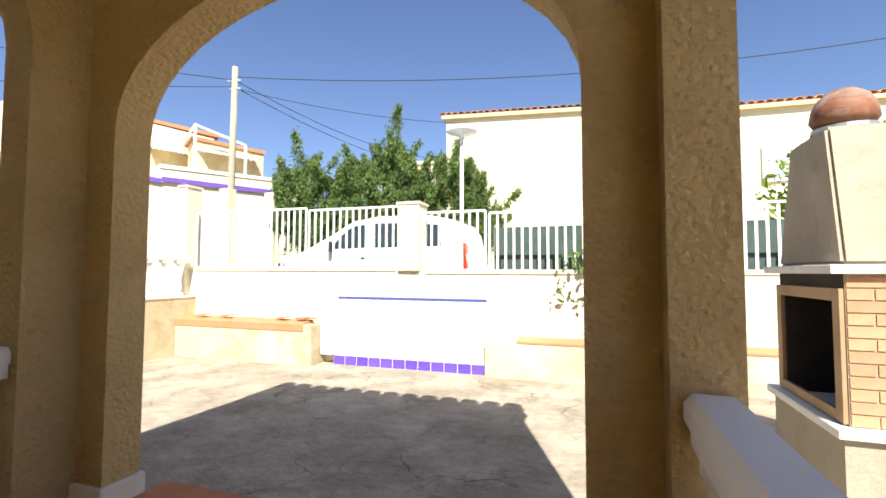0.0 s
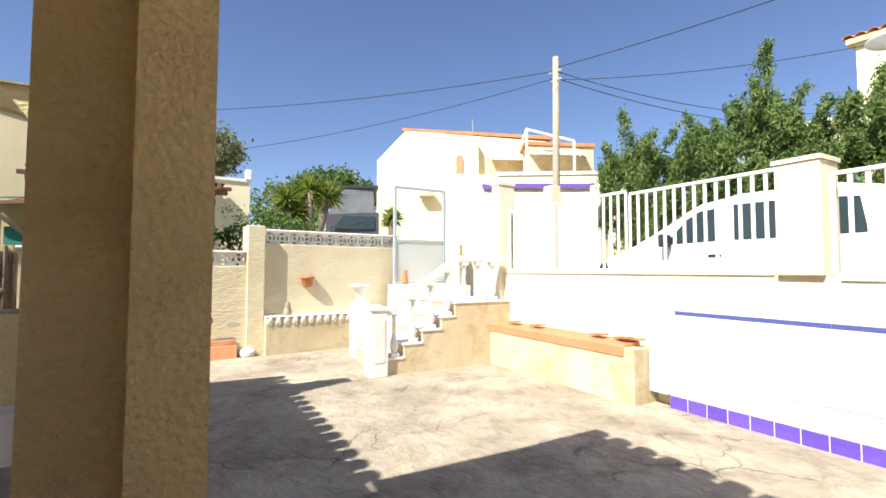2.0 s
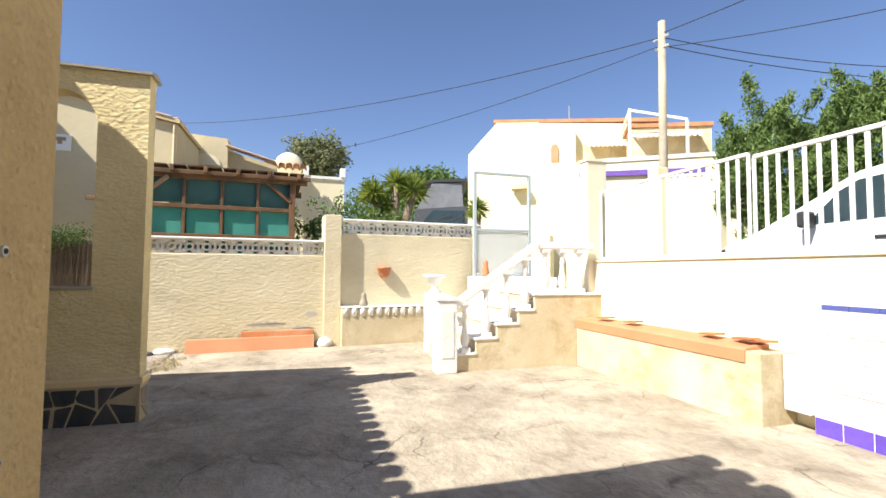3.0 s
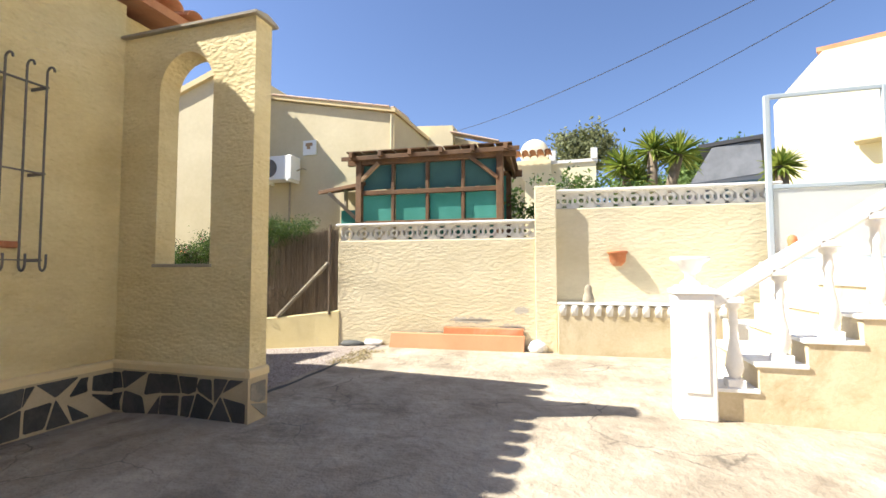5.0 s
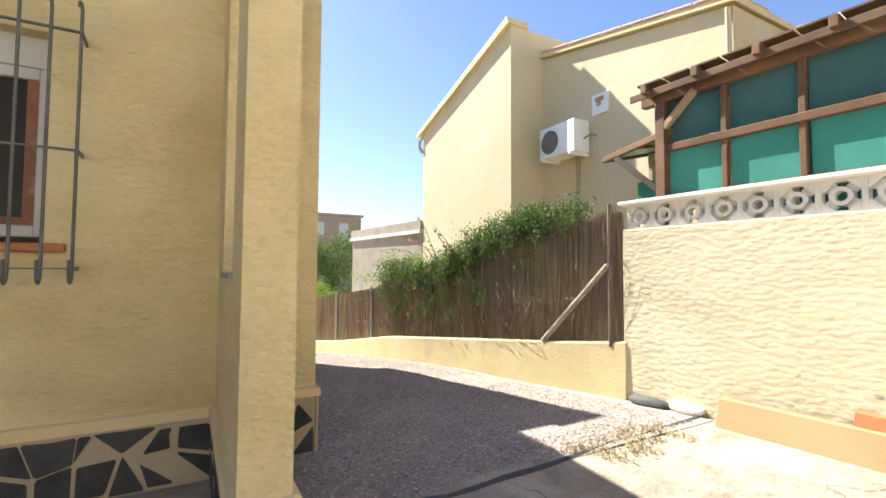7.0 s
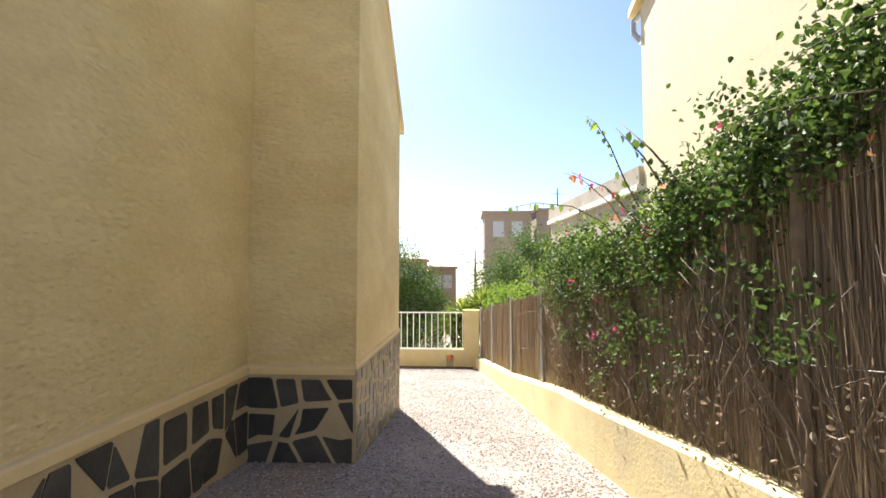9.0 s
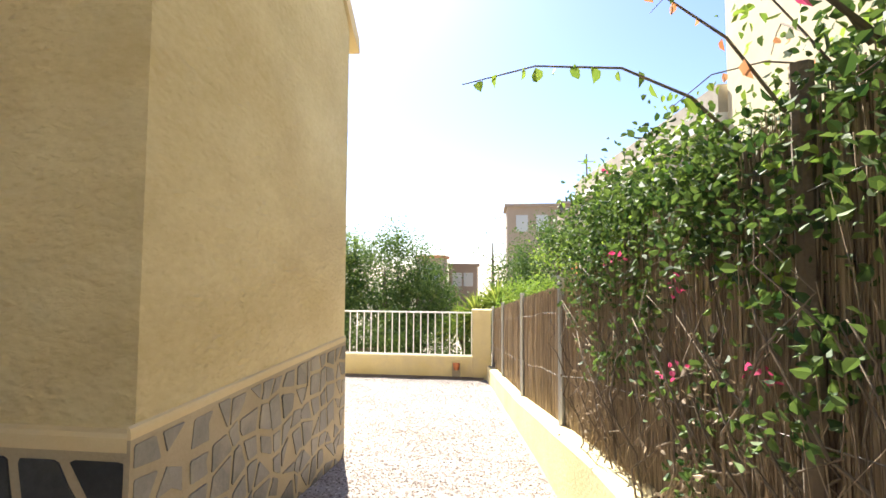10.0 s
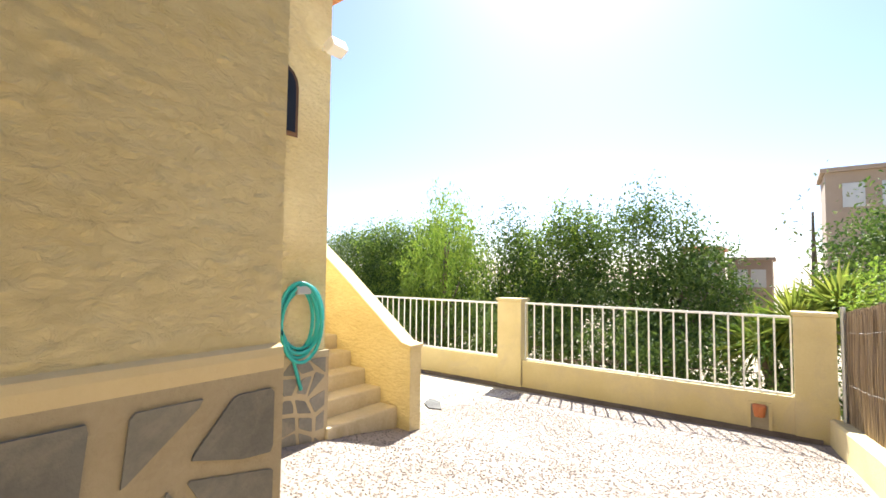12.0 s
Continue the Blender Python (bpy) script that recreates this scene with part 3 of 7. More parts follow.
railing(-6.2, -3.86, 6.84, 1.46, 2.5, 0.118, "white-painted steel bar fence on the street wall", "street fence")
railing(-3.8, -2.15, 6.84, 1.44, 2.46, 0.118, "white-painted steel bar fence on the street wall", "street fence")
railing(-1.75, -0.8, 6.84, 1.42, 2.34, 0.118, "white-painted steel bar fence on the street wall", "street fence")
railing(-0.74, 3.4, 6.84, 1.40, 2.3, 0.118, "white-painted steel bar fence before green netting", "street fence")
t = thing("netting_fence", (1.5, 7.4, STREET), "dark grey-green netting fence behind the steel bars", "fence")
bm = B()
box(bm, -0.78, 5.5, 7.39, 7.4, 1.32, 2.12)
part("netting", bm, GREENMESH, t)
for x in (-0.78, 1.2, 3.2, 5.4):
    bm = B()
    tube(bm, [(x, 7.42, STREET), (x, 7.42, 2.16)], 0.02, 8)
    part("post", bm, ZINC, t)
bm = B()
tube(bm, [(0.45, 7.36, 1.36), (0.98, 7.36, 1.82)], 0.025, 8)
part("brace", bm, ZINC, t)


# tiled bench
def deco_tile(ring):
    bm = B()
    box(bm, -0.0975, 0.0975, -0.006, 0.0, -0.0975, 0.0975)
    white = len(bm.faces)
    if ring:
        seg = 20
        for r0, r1 in ((0.083, 0.0955), (0.068, 0.073)):
            a = [bm.verts.new((r0 * math.cos(k * math.tau / seg), -0.0075, r0 * math.sin(k * math.tau / seg))) for k in range(seg)]
            b = [bm.verts.new((r1 * math.cos(k * math.tau / seg), -0.0075, r1 * math.sin(k * math.tau / seg))) for k in range(seg)]
            for k in range(seg):
                bm.faces.new((a[k], a[(k + 1) % seg], b[(k + 1) % seg], b[k]))
    me = mesh_of("deco_tile", bm, GLAZE)
    me.materials.append(PALEBLUE)
    for i, f in enumerate(me.polygons):
        f.material_index = 1 if i >= white else 0
    return me


def plain_tile(w, h, material):
    bm = B()
    box(bm, -w / 2, w / 2, -0.006, 0.0, -h / 2, h / 2)
    return mesh_of("tile", bm, material)


bench = thing("tiled_bench", (-1.95, 6.6, 0.0), "built-in bench clad in white and violet-blue glazed tiles", "bench")
bm = B()
box(bm, -3.15, -0.75, 6.6, 6.72, 0.0, 0.37)
part("seat_base", bm, CASTWHITE, bench)
bm = B()
box(bm, -3.15, -0.75, 6.59, 6.715, 0.372, 0.385)
part("seat", bm, GLAZE, bench, "white glazed seat")
bm = B()
box(bm, -3.36, -3.155, 6.55, 6.715, 0.14, 0.6, 0.008)
part("armrest", bm, GLAZE, bench, "white tiled armrest block")
RING, BLUE, BORDER = deco_tile(True), plain_tile(0.19, 0.135, BLUETILE), plain_tile(0.197, 0.1, GLAZE)
TRIM = plain_tile(0.197, 0.04, MIDBLUE)
for i in range(12):
    x = -3.05 + 0.2 * i
    piece("tile", BLUE, bench, (x, 6.6, 0.07))
    piece("tile", RING, bench, (x, 6.6, 0.25))
    for z in (0.49, 0.69):
        piece("tile", RING, bench, (x, 6.718, z))
    piece("tile", BORDER, bench, (x, 6.718, 0.845))
    piece("tile", BORDER, bench, (x, 6.718, 0.948))
    piece("tile", TRIM, bench, (x, 6.714, 1.018))
for z in (0.25, 0.49):
    piece("tile", RING, bench, (-3.256, 6.55, z))


# low planter walls at the foot of the street wall
def planter(name, x0, x1, y0, z1, label, tiles):
    bm = B()
    box(bm, x0, x1, y0, 6.72, -0.05, z1, 0.015)
    ob = structure(name, bm, TANWALL, label, "wall")
    bm = B()
    slab(bm, [(x, y, z) for x, y, z in ((tiles[0], y0 - 0.012, z1 - 0.02 - tiles[2]), (tiles[0], y0 - 0.012, z1 + 0.004), (tiles[0], y0 + 0.02, z1 + 0.02), (tiles[0], y0 + 0.28, z1 + 0.05), (tiles[0], y0 + 0.28, z1 + 0.003), (tiles[0], y0 + 0.002, z1 + 0.002), (tiles[0], y0 - 0.001, z1 - 0.02 - tiles[2]))], (tiles[1] - tiles[0], 0, 0))
    part("terracotta_coping", bm, SLAB, ob, "sloping terracotta coping")
    return ob


planter("wall_planter_west", -6.05, -3.37, 6.3, 0.62, "stained cream low wall with a terracotta coping", (-6.04, -3.5, 0.08))
planter("wall_planter_east", -0.74, 6.0, 6.5, 0.5, "stained cream low wall with a thin terracotta coping", (-0.3, 6.0, 0.0))
for i, x in enumerate((-5.7, -5.2, -4.1, -3.75, -3.6)):
    bm = B()
    beam(bm, (x, 6.42 + 0.03 * i, 0.69), (x + 0.22, 6.45, 0.71), 0.12, 0.02, 0.004)
    t = thing("loose_tile", (x, 6.43, 0.68), "broken terracotta tile lying on the low wall", "roof tile", "loose tiles")
    part("tile", bm, TERRA, t)

# stairs up to the street gate
STEPS = [(4.50, 4.80, 0.24), (4.80, 5.10, 0.43), (5.10, 5.42, 0.61), (5.42, 5.66, 0.79), (5.66, 6.72, 1.0)]
st = thing("stairs", (-6.6, 5.5, 0.0), "white-topped masonry stairs with a stained tan side", "stairs")
for y0, y1, z in STEPS:
    bm = B()
    box(bm, -7.25, -6.06, y0, 6.72 if z == 1.0 else y1, -0.05, z - 0.03)
    part("step", bm, TANWALL, st)
    bm = B()
    box(bm, -7.27, -6.045, y0 - 0.025, (6.72 if z == 1.0 else y1), z - 0.03, z, 0.006)
    part("tread", bm, WHITE, st, "white tread")
bm = B()
box(bm, -8.7, -7.25, 5.66, 6.72, -0.05, 1.2)
part("landing", bm, WHITE, st, "white landing before the gate")
for k, (y, z) in enumerate(((5.2, 0.42), (5.5, 0.62), (5.75, 0.82))):
    bm = B()
    box(bm, -8.5 + 0.1 * k, -7.25, y, y + 0.35, -0.05, z + 0.1)
    part("side_step", bm, WHITE, st)


def baluster(x, y, z, h, mat, label, group):
    bm = B()
    r = 0.052
    prof = [(r, 0), (r, 0.07), (0.03, 0.09), (0.042, 0.12), (0.062, 0.22), (0.05, 0.36), (0.03, 0.52), (0.026, 0.66), (0.038, 0.72), (0.03, 0.76), (0.03, 0.86), (r, 0.88), (r, 1.0)]
    lathe(bm, [(a, b * h) for a, b in prof], x, y, z, 12)
    t = thing("baluster", (x, y, z), label, "baluster", group)
    part("shaft", bm, mat, t, "", True)
    for nm, a, b in (("base", z, z + 0.06), ("capital", z + h - 0.05, z + h)):
        bm = B()
        box(bm, x - 0.06, x + 0.06, y - 0.06, y + 0.06, a, b, 0.006)
        part(nm, bm, mat, t)
    return t


nw = thing("newel_post", (-6.12, 4.39, 0.0), "white cast newel post with recessed panels and a pointed cap", "post")
bm = B()
box(bm, -6.25, -5.99, 4.26, 4.52, 0.0, 0.92, 0.012)
part("shaft", bm, WHITE, nw)
bm = B()
box(bm, -5.99, -5.982, 4.31, 4.47, 0.2, 0.8, 0.003)
box(bm, -6.2, -6.04, 4.252, 4.26, 0.2, 0.8, 0.003)
part("panel", bm, CASTWHITE, nw, "raised panel")
bm = B()
lathe(bm, [(0.205, 0), (0.205, 0.03), (0.02, 0.075)], -6.12, 4.39, 0.92, 4)
bmesh.ops.rotate(bm, verts=bm.verts, cent=(-6.12, 4.39, 0), matrix=Matrix.Rotation(math.pi / 4, 3, "Z"))
part("cap", bm, WHITE, nw, "pointed cap")
hr = thing("handrail", (-6.12, 5.2, 1.2), "white cast stair handrail", "handrail")
bm = B()
beam(bm, (-6.12, 4.5, 0.84), (-6.12, 5.74, 1.68), 0.12, 0.1, 0.02)
beam(bm, (-6.12, 5.70, 1.66), (-6.12, 6.62, 1.66), 0.12, 0.1, 0.02)
part("rail", bm, WHITE, hr)
for (y0, y1, z), yy in zip(STEPS[:4], (4.66, 4.96, 5.26, 5.54)):
    baluster(-6.12, yy, z, 0.84 + (yy - 4.5) * 0.677 - z - 0.05, WHITE, "white cast baluster on the stairs", "stair balusters")
for yy in (5.85, 6.12, 6.4):
    baluster(-6.12, yy, 1.0, 0.61, WHITE, "white cast baluster on the landing", "stair balusters")

# street gate
GATEGREY = plain("grey_gate_paint", (0.38, 0.43, 0.45), 0.45)
MILK = plain("frosted_panel", (0.72, 0.74, 0.72), 0.6, 0.0, Transmission_Weight=0.5)
g = thing("gate", (-8.6, 6.3, 1.2), "grey steel gate frame with a frosted lower panel", "gate")
for y in (5.76, 6.92):
    bm = B()
    beam(bm, (-8.6, y, 1.2), (-8.6, y, 3.22), 0.06, 0.06, 0.006)
    part("jamb", bm, GATEGREY, g)
for z in (3.2, 2.1, 1.24):
    bm = B()
    beam(bm, (-8.6, 5.76, z), (-8.6, 6.92, z), 0.05, 0.05, 0.006)
    part("crossbar", bm, GATEGREY, g)
bm = B()
box(bm, -8.606, -8.594, 5.8, 6.88, 1.27, 2.07)
part("panel", bm, MILK, g, "frosted panel")

# west boundary walls
WD = Vector((-0.07, 0.9975, 0)).normalized()
WN = Vector((-WD.y, WD.x, 0))  # away from the courtyard
WA = Vector((-8.42, 0.03, 0))


def west_pt(s, off=0.0, z=0.0):
    """A point s metres along the west wall, off behind its face, at height z."""
    return WA + WD * s + WN * off + Vector((0, 0, z))


def west_box(name, s0, s1, o0, o1, z0, z1, material, label, category="wall", parent=None):
    bm = B()
    slab(bm, [west_pt(s0, o0, z0), west_pt(s1, o0, z0), west_pt(s1, o1, z0), west_pt(s0, o1, z0)], (0, 0, z1 - z0))
    bmesh.ops.bevel(bm, geom=list(bm.edges), offset=0.01, segments=1, affect="EDGES")
    if parent:
        return part(name, bm, material, parent)
    return structure(name, bm, material, label, category)


def breeze_block():
    """A pierced block: a frame, a ring and four struts."""
    bm = B()
    w, h, d = 0.118, 0.115, 0.045
    for x0, x1, z0, z1 in ((-w, w, -h, -h + 0.018), (-w, w, h - 0.018, h), (-w, -w + 0.016, -h + 0.018, h - 0.018), (w - 0.016, w, -h + 0.018, h - 0.018)):
        box(bm, x0, x1, -d, d, z0, z1)
    seg = 12
    rings = [[bm.verts.new((r * math.cos(k * math.tau / seg), y, r * math.sin(k * math.tau / seg))) for k in range(seg)] for r, y in ((0.036, -d * 0.9), (0.064, -d * 0.9), (0.064, d * 0.9), (0.036, d * 0.9))]
    for a, b in zip(rings, rings[1:] + rings[:1]):
        for k in range(seg):
            bm.faces.new((a[k], a[(k + 1) % seg], b[(k + 1) % seg], b[k]))
    for sx in (-1, 1):
        for sz in (-1, 1):
            slab(bm, [(sx * 0.1, -d * 0.95, sz * 0.1), (sx * 0.1, -d * 0.95, sz * 0.03), (sx * 0.03, -d * 0.95, sz * 0.1)], (0, d * 1.9, 0))
            beam(bm, (sx * 0.044, 0, sz * 0.044), (sx * 0.07, 0, sz * 0.07), 0.02, d * 1.6)
    return mesh_of("breeze_block", bm, CASTWHITE)


BLOCK = breeze_block()
west_turn = Matrix.Rotation(math.atan2(WD.y, WD.x), 4, "Z")


def block_row(parent, s0, s1, off, z, n):
    for i in range(n):
        s = s0 + (s1 - s0) * (i + 0.5) / n
        piece("breeze_block", BLOCK, parent, west_pt(s, off, z), west_turn, ((s1 - s0) / n / 0.236, 1, 1))


w1 = west_box("wall_west", 0.0, 2.95, 0.0, 0.22, -0.1, 1.55, CREAM, "thick-plastered cream boundary wall")
for k, (s0, s1, z0, z1) in enumerate(((1.75, 2.35, 0.36, 0.44), (2.45, 2.8, 0.28, 0.36), (2.66, 2.86, 0.5, 0.6))):
    n = 14
    up = [(s0 + (s1 - s0) * i / n, z1 + 0.045 * noise.noise((k * 3.1, i * 0.75, 0)) - 0.05 * abs(2 * i / n - 1) ** 3) for i in range(n + 1)]
    low = [(s0 + (s1 - s0) * i / n, z0 + 0.04 * noise.noise((k * 3.1, i * 0.8, 7)) + 0.05 * abs(2 * i / n - 1) ** 3) for i in range(n, -1, -1)]
    bm = B()
    slab(bm, [west_pt(a, 0.002, b) for a, b in up + low], tuple(WN * -0.0035))
    part("bare_patch", bm, CONCRETE2, w1, "grey patch of bare render")
    bm = B()
    tube(bm, [west_pt(a, 0.0015, b - 0.01) for a, b in up[1:-1]], [0.001 + 0.003 * abs(noise.noise((i, k, 2))) for i in range(n - 1)], 5)
    part("plaster_crack", bm, CRACK_SHADE, w1, "dark crack in the plaster")
block_row(w1, 0.02, 2.95, 0.1, 1.665, 12)
west_box("coping", -0.04, 2.95, -0.02, 0.22, 1.78, 1.815, WHITE, "", parent=w1)
w2 = west_box("wall_west_far", 3.1, 6.0, 0.07, 0.3, -0.1, 1.955, CREAM, "thick-plastered cream boundary wall above a planter")
block_row(w2, 3.24, 5.98, 0.18, 2.07, 12)
west_box("coping", 3.1, 6.0, 0.05, 0.32, 2.185, 2.22, WHITE, "", parent=w2)
west_box("pillar_west", 2.95, 3.24, -0.06, 0.4, -0.1, 2.265, CREAM, "cream plastered wall pillar", "pillar")
pl = west_box("wall_planter_side", 3.24, 5.32, -0.2, 0.07, -0.05, 0.64, TANWALL, "stained tan planter wall with a scalloped top", "wall")
for i in range(14):
    bm = B()
    s = 3.31 + i * 0.145
    lathe(bm, [(0.05, 0), (0.058, 0.1), (0.05, 0.14)], *(west_pt(s, -0.17)[:2]), 0.51, 10)
    part("edging_block", bm, CASTWHITE, pl, "", True)
west_box("ledge", 3.24, 5.32, -0.22, 0.068, 0.652, 0.675, WHITE, "", parent=pl)

# salmon slabs, stones and rubble at the wall's foot
t = thing("slab_stack", (-8.5, 1.85, 0.0), "salmon terracotta slabs leaning at the wall foot", "slab")
d = Vector((-0.14, 1.9, 0))
for k, (o, z0, z1, cut) in enumerate(((0.0, 0.0, 0.2, 0.0), (-0.05, 0.02, 0.29, 0.45))):
    a = Vector((-8.31 + o, 0.93, 0)) + d * cut * 0.9
    b = Vector((-8.31 + o, 0.93, 0)) + d * (1.0 if k == 0 else 0.99)
    bm = B()
    slab(bm, [a + Vector((0, 0, z0)), b + Vector((0, 0, z0)), b + Vector((-0.07, 0, z1)), a + Vector((-0.07, 0, z1))], (-0.035, 0, 0.012))
    part("slab", bm, SLAB if k == 0 else TERRA, t)


def boulder(name, at, r, flat, mat, label, group="", seed=0):
    bm = B()
    bmesh.ops.create_icosphere(bm, subdivisions=3, radius=1.0)
    for v in bm.verts:
        n = 1 + 0.22 * noise.noise(v.co * 1.4 + Vector((seed, 0, 0)))
        v.co = Vector((v.co.x * r[0] * n, v.co.y * r[1] * n, max(v.co.z, -0.6) * r[2] * n))
    bmesh.ops.translate(bm, verts=bm.verts, vec=Vector(at) + Vector((0, 0, 0.55 * r[2])))
    ob = tagged(new(name, mesh_of(name, bm, mat, True)), label, "stone", group)
    return ob


boulder("boulder", (-8.55, 3.0, 0.0), (0.10, 0.13, 0.10), 0, CASTWHITE, "pale rounded stone beside the slabs", "stones", 1)
boulder("boulder", (-8.45, 0.62, 0.0), (0.07, 0.15, 0.06), 0, CASTWHITE, "flat pale stone at the wall foot", "stones", 2)
boulder("boulder", (-8.4, 0.3, -0.01), (0.08, 0.2, 0.05), 0, STONE, "dark broken stone at the wall foot", "stones", 3)
boulder("boulder", (-8.76, 3.2, 0.0), (0.09, 0.12, 0.15), 0, CHIMNEY, "grey-brown lump of rubble by the pillar", "stones", 4)

# wall pot, urn and small figure by the planter
q = west_pt(4.03, 0.05, 1.26)
t = thing("wall_pot", q, "terracotta half pot hung on the boundary wall", "pot")
bm = B()
lathe(bm, [(0.05, -0.1), (0.1, -0.04), (0.11, 0.06), (0.13, 0.07), (0.13, 0.1)], q.x, q.y, q.z, 16)
part("bowl", bm, TERRA, t, "", True)
q = Vector((-7.6, 4.68, 0.94))
t = thing("urn", q, "white cast garden urn on a foot", "urn")
bm = B()
lathe(bm, [(0.1, 0.0), (0.1, 0.03), (0.05, 0.07), (0.05, 0.12), (0.09, 0.15), (0.12, 0.22), (0.19, 0.27), (0.19, 0.3)], q.x, q.y, q.z, 20)
part("bowl", bm, WHITE, t, "", True)
bm = B()
box(bm, q.x - 0.14, q.x + 0.14, q.y - 0.14, q.y + 0.14, 0.0, 0.94, 0.01)
part("pedestal", bm, WHITE, t, "white pedestal")
q = west_pt(3.64, -0.08, 0.675)
bm = B()
lathe(bm, [(0.07, 0.0), (0.075, 0.05), (0.06, 0.1), (0.045, 0.14), (0.05, 0.18), (0.035, 0.22), (0.01, 0.24)], q.x, q.y, q.z, 12)
tagged(new("garden_ornament", mesh_of("garden_ornament", bm, CHIMNEY, True)), "small weathered cast ornament on the planter ledge", "ornament")
q = Vector((-8.4, 5.9, 1.2))
bm = B()
lathe(bm, [(0.09, 0.0), (0.1, 0.1), (0.08, 0.22), (0.06, 0.28), (0.075, 0.34), (0.06, 0.41), (0.01, 0.44)], q.x, q.y, q.z, 12)
bmesh.ops.scale(bm, verts=bm.verts, vec=(0.7, 0.7, 0.7), space=Matrix.Translation(-q))
tagged(new("garden_ornament", mesh_of("garden_ornament", bm, TERRA, True)), "small terracotta ornament standing by the gate", "ornament")

# ---- porch balustrades ----
def porch_rail(x, y0, y1, label):
    t = thing("balustrade", (x, (y0 + y1) / 2, PF), label, "balustrade", "porch balustrades")
    bm = B()
    slab(bm, [(x + u, y0, z) for u, z in ((-0.07, 1.04), (0.07, 1.04), (0.07, 1.085), (0.05, 1.11), (-0.05, 1.11), (-0.07, 1.085))], (0, y1 - y0, 0))
    part("rail", bm, WHITE, t)
    bm = B()
    box(bm, x - 0.055, x + 0.055, y0, y1, 0.98, 1.04)
    part("rail_base", bm, WHITE, t)
    bm = B()
    box(bm, x - 0.09, x + 0.09, y0, y1, 0.2, 0.4)
    part("foot_rail", bm, WHITE, t)
    n = 7
    bm = B()
    prof = [(0.055, 0), (0.055, 0.05), (0.035, 0.08), (0.065, 0.2), (0.055, 0.34), (0.032, 0.46), (0.04, 0.52), (0.055, 0.55), (0.055, 0.58)]
    lathe(bm, prof, 0, 0, 0, 12)
    me = mesh_of("baluster", bm, CASTWHITE, True)
    for i in range(n):
        piece("baluster", me, t, (x, y0 + (y1 - y0) * (i + 0.5) / n, 0.4))


porch_rail(1.0, 0.26, 1.735, "white cast balustrade on the porch's open east side")
porch_rail(-1.66, 0.26, 1.625, "white cast balustrade on the porch's open west side")
for x0, x1 in ((-1.76, -1.365), (0.66, 1.10)):
    bm = B()
    box(bm, x0, x1, 1.85, 2.07, PF - 0.002, PF + 0.1, 0.01)
    structure("trim_pier_foot", bm, CASTWHITE, "chipped pale skirting at the porch pier", "trim")

# ---- window with its iron grille ----
w = thing("window_1", (-3.65, 0.0, 1.28), "dark window with a grey roller shutter box behind an iron grille", "window", "", "structure")
bm = B()
box(bm, -4.2, -3.1, -0.2, -0.1, 2.2, 2.36)
part("shutter_box", bm, ALU, w, "grey-white shutter box")
bm = B()
for x0, x1, z0, z1 in ((-4.2, -4.14, 1.32, 2.2), (-3.16, -3.1, 1.32, 2.2), (-4.14, -3.16, 2.14, 2.2), (-4.14, -3.16, 1.32, 1.38), (-3.66, -3.64, 1.38, 2.14)):
    box(bm, x0, x1, -0.17, -0.11, z0, z1, 0.006)
part("window_frame", bm, ALU, w, "grey aluminium frame")
bm = B()
for x0, x1, z0, z1 in ((-4.14, -4.09, 1.38, 2.14), (-4.09, -3.68, 1.38, 1.42)):
    box(bm, x0, x1, -0.165, -0.125, z0, z1)
part("inner_frame", bm, RUST, w, "red-brown inner frame")
for x0, x1 in ((-4.09, -3.68), (-3.62, -3.16)):
    bm = B()
    box(bm, x0, x1, -0.15, -0.145, 1.38, 2.14)
    part("pane", bm, GLASS, w, "dark pane")
bm = B()
box(bm, -4.3, -3.0, -0.1, 0.06, 1.24, 1.285, 0.012)
part("window_sill", bm, TERRA, w, "terracotta sill")
gr = thing("window_grille", (-3.65, 0.15, 1.1), "grey wrought-iron window grille with hooked bar ends", "grille")
for i in range(12):
    x = -4.35 + i * 0.118
    bm = B()
    pts = [(x, 0.15 + 0.035 * (1 - math.cos(a)), 2.43 + 0.035 * math.sin(a)) for a in [math.pi * k / 6 for k in range(6, -1, -1)]]
    pts += [(x, 0.15, 2.3), (x, 0.15, 1.3)]
    pts += [(x, 0.15 + 0.03 * (1 - math.cos(a)), 1.14 - 0.05 * math.sin(a)) for a in [math.pi * k / 6 for k in range(0, 7)]] + [(x, 0.21, 1.2)]
    tube(bm, pts, 0.008, 6)
    part("bar", bm, IRON, gr, "", True)
for z in (2.33, 1.74, 1.16):
    bm = B()
    beam(bm, (-4.36, 0.15, z), (-2.95, 0.15, z), 0.022, 0.008)
    beam(bm, (-4.35, -0.02, z), (-4.35, 0.16, z), 0.008, 0.022)
    beam(bm, (-2.96, -0.02, z), (-2.96, 0.16, z), 0.008, 0.022)
    part("crossbar", bm, IRON, gr)

# wing wall coping, sill and drain stub
bm = B()
slab(bm, [(-4.96, -0.1, 3.0), (-5.22, -0.1, 3.0), (-5.22, -0.1, 3.02), (-5.09, -0.1, 3.05), (-4.96, -0.1, 3.02)], (0, 1.43, 0))
structure("trim_wing_coping", bm, CHIMNEY, "weathered mortar coping on the wing wall", "trim")
bm = B()
box(bm, -5.24, -4.985, 0.37, 0.94, 1.12, 1.145, 0.005)
structure("trim_wing_sill", bm, CHIMNEY, "thin grey sill in the wing wall's arch", "trim")

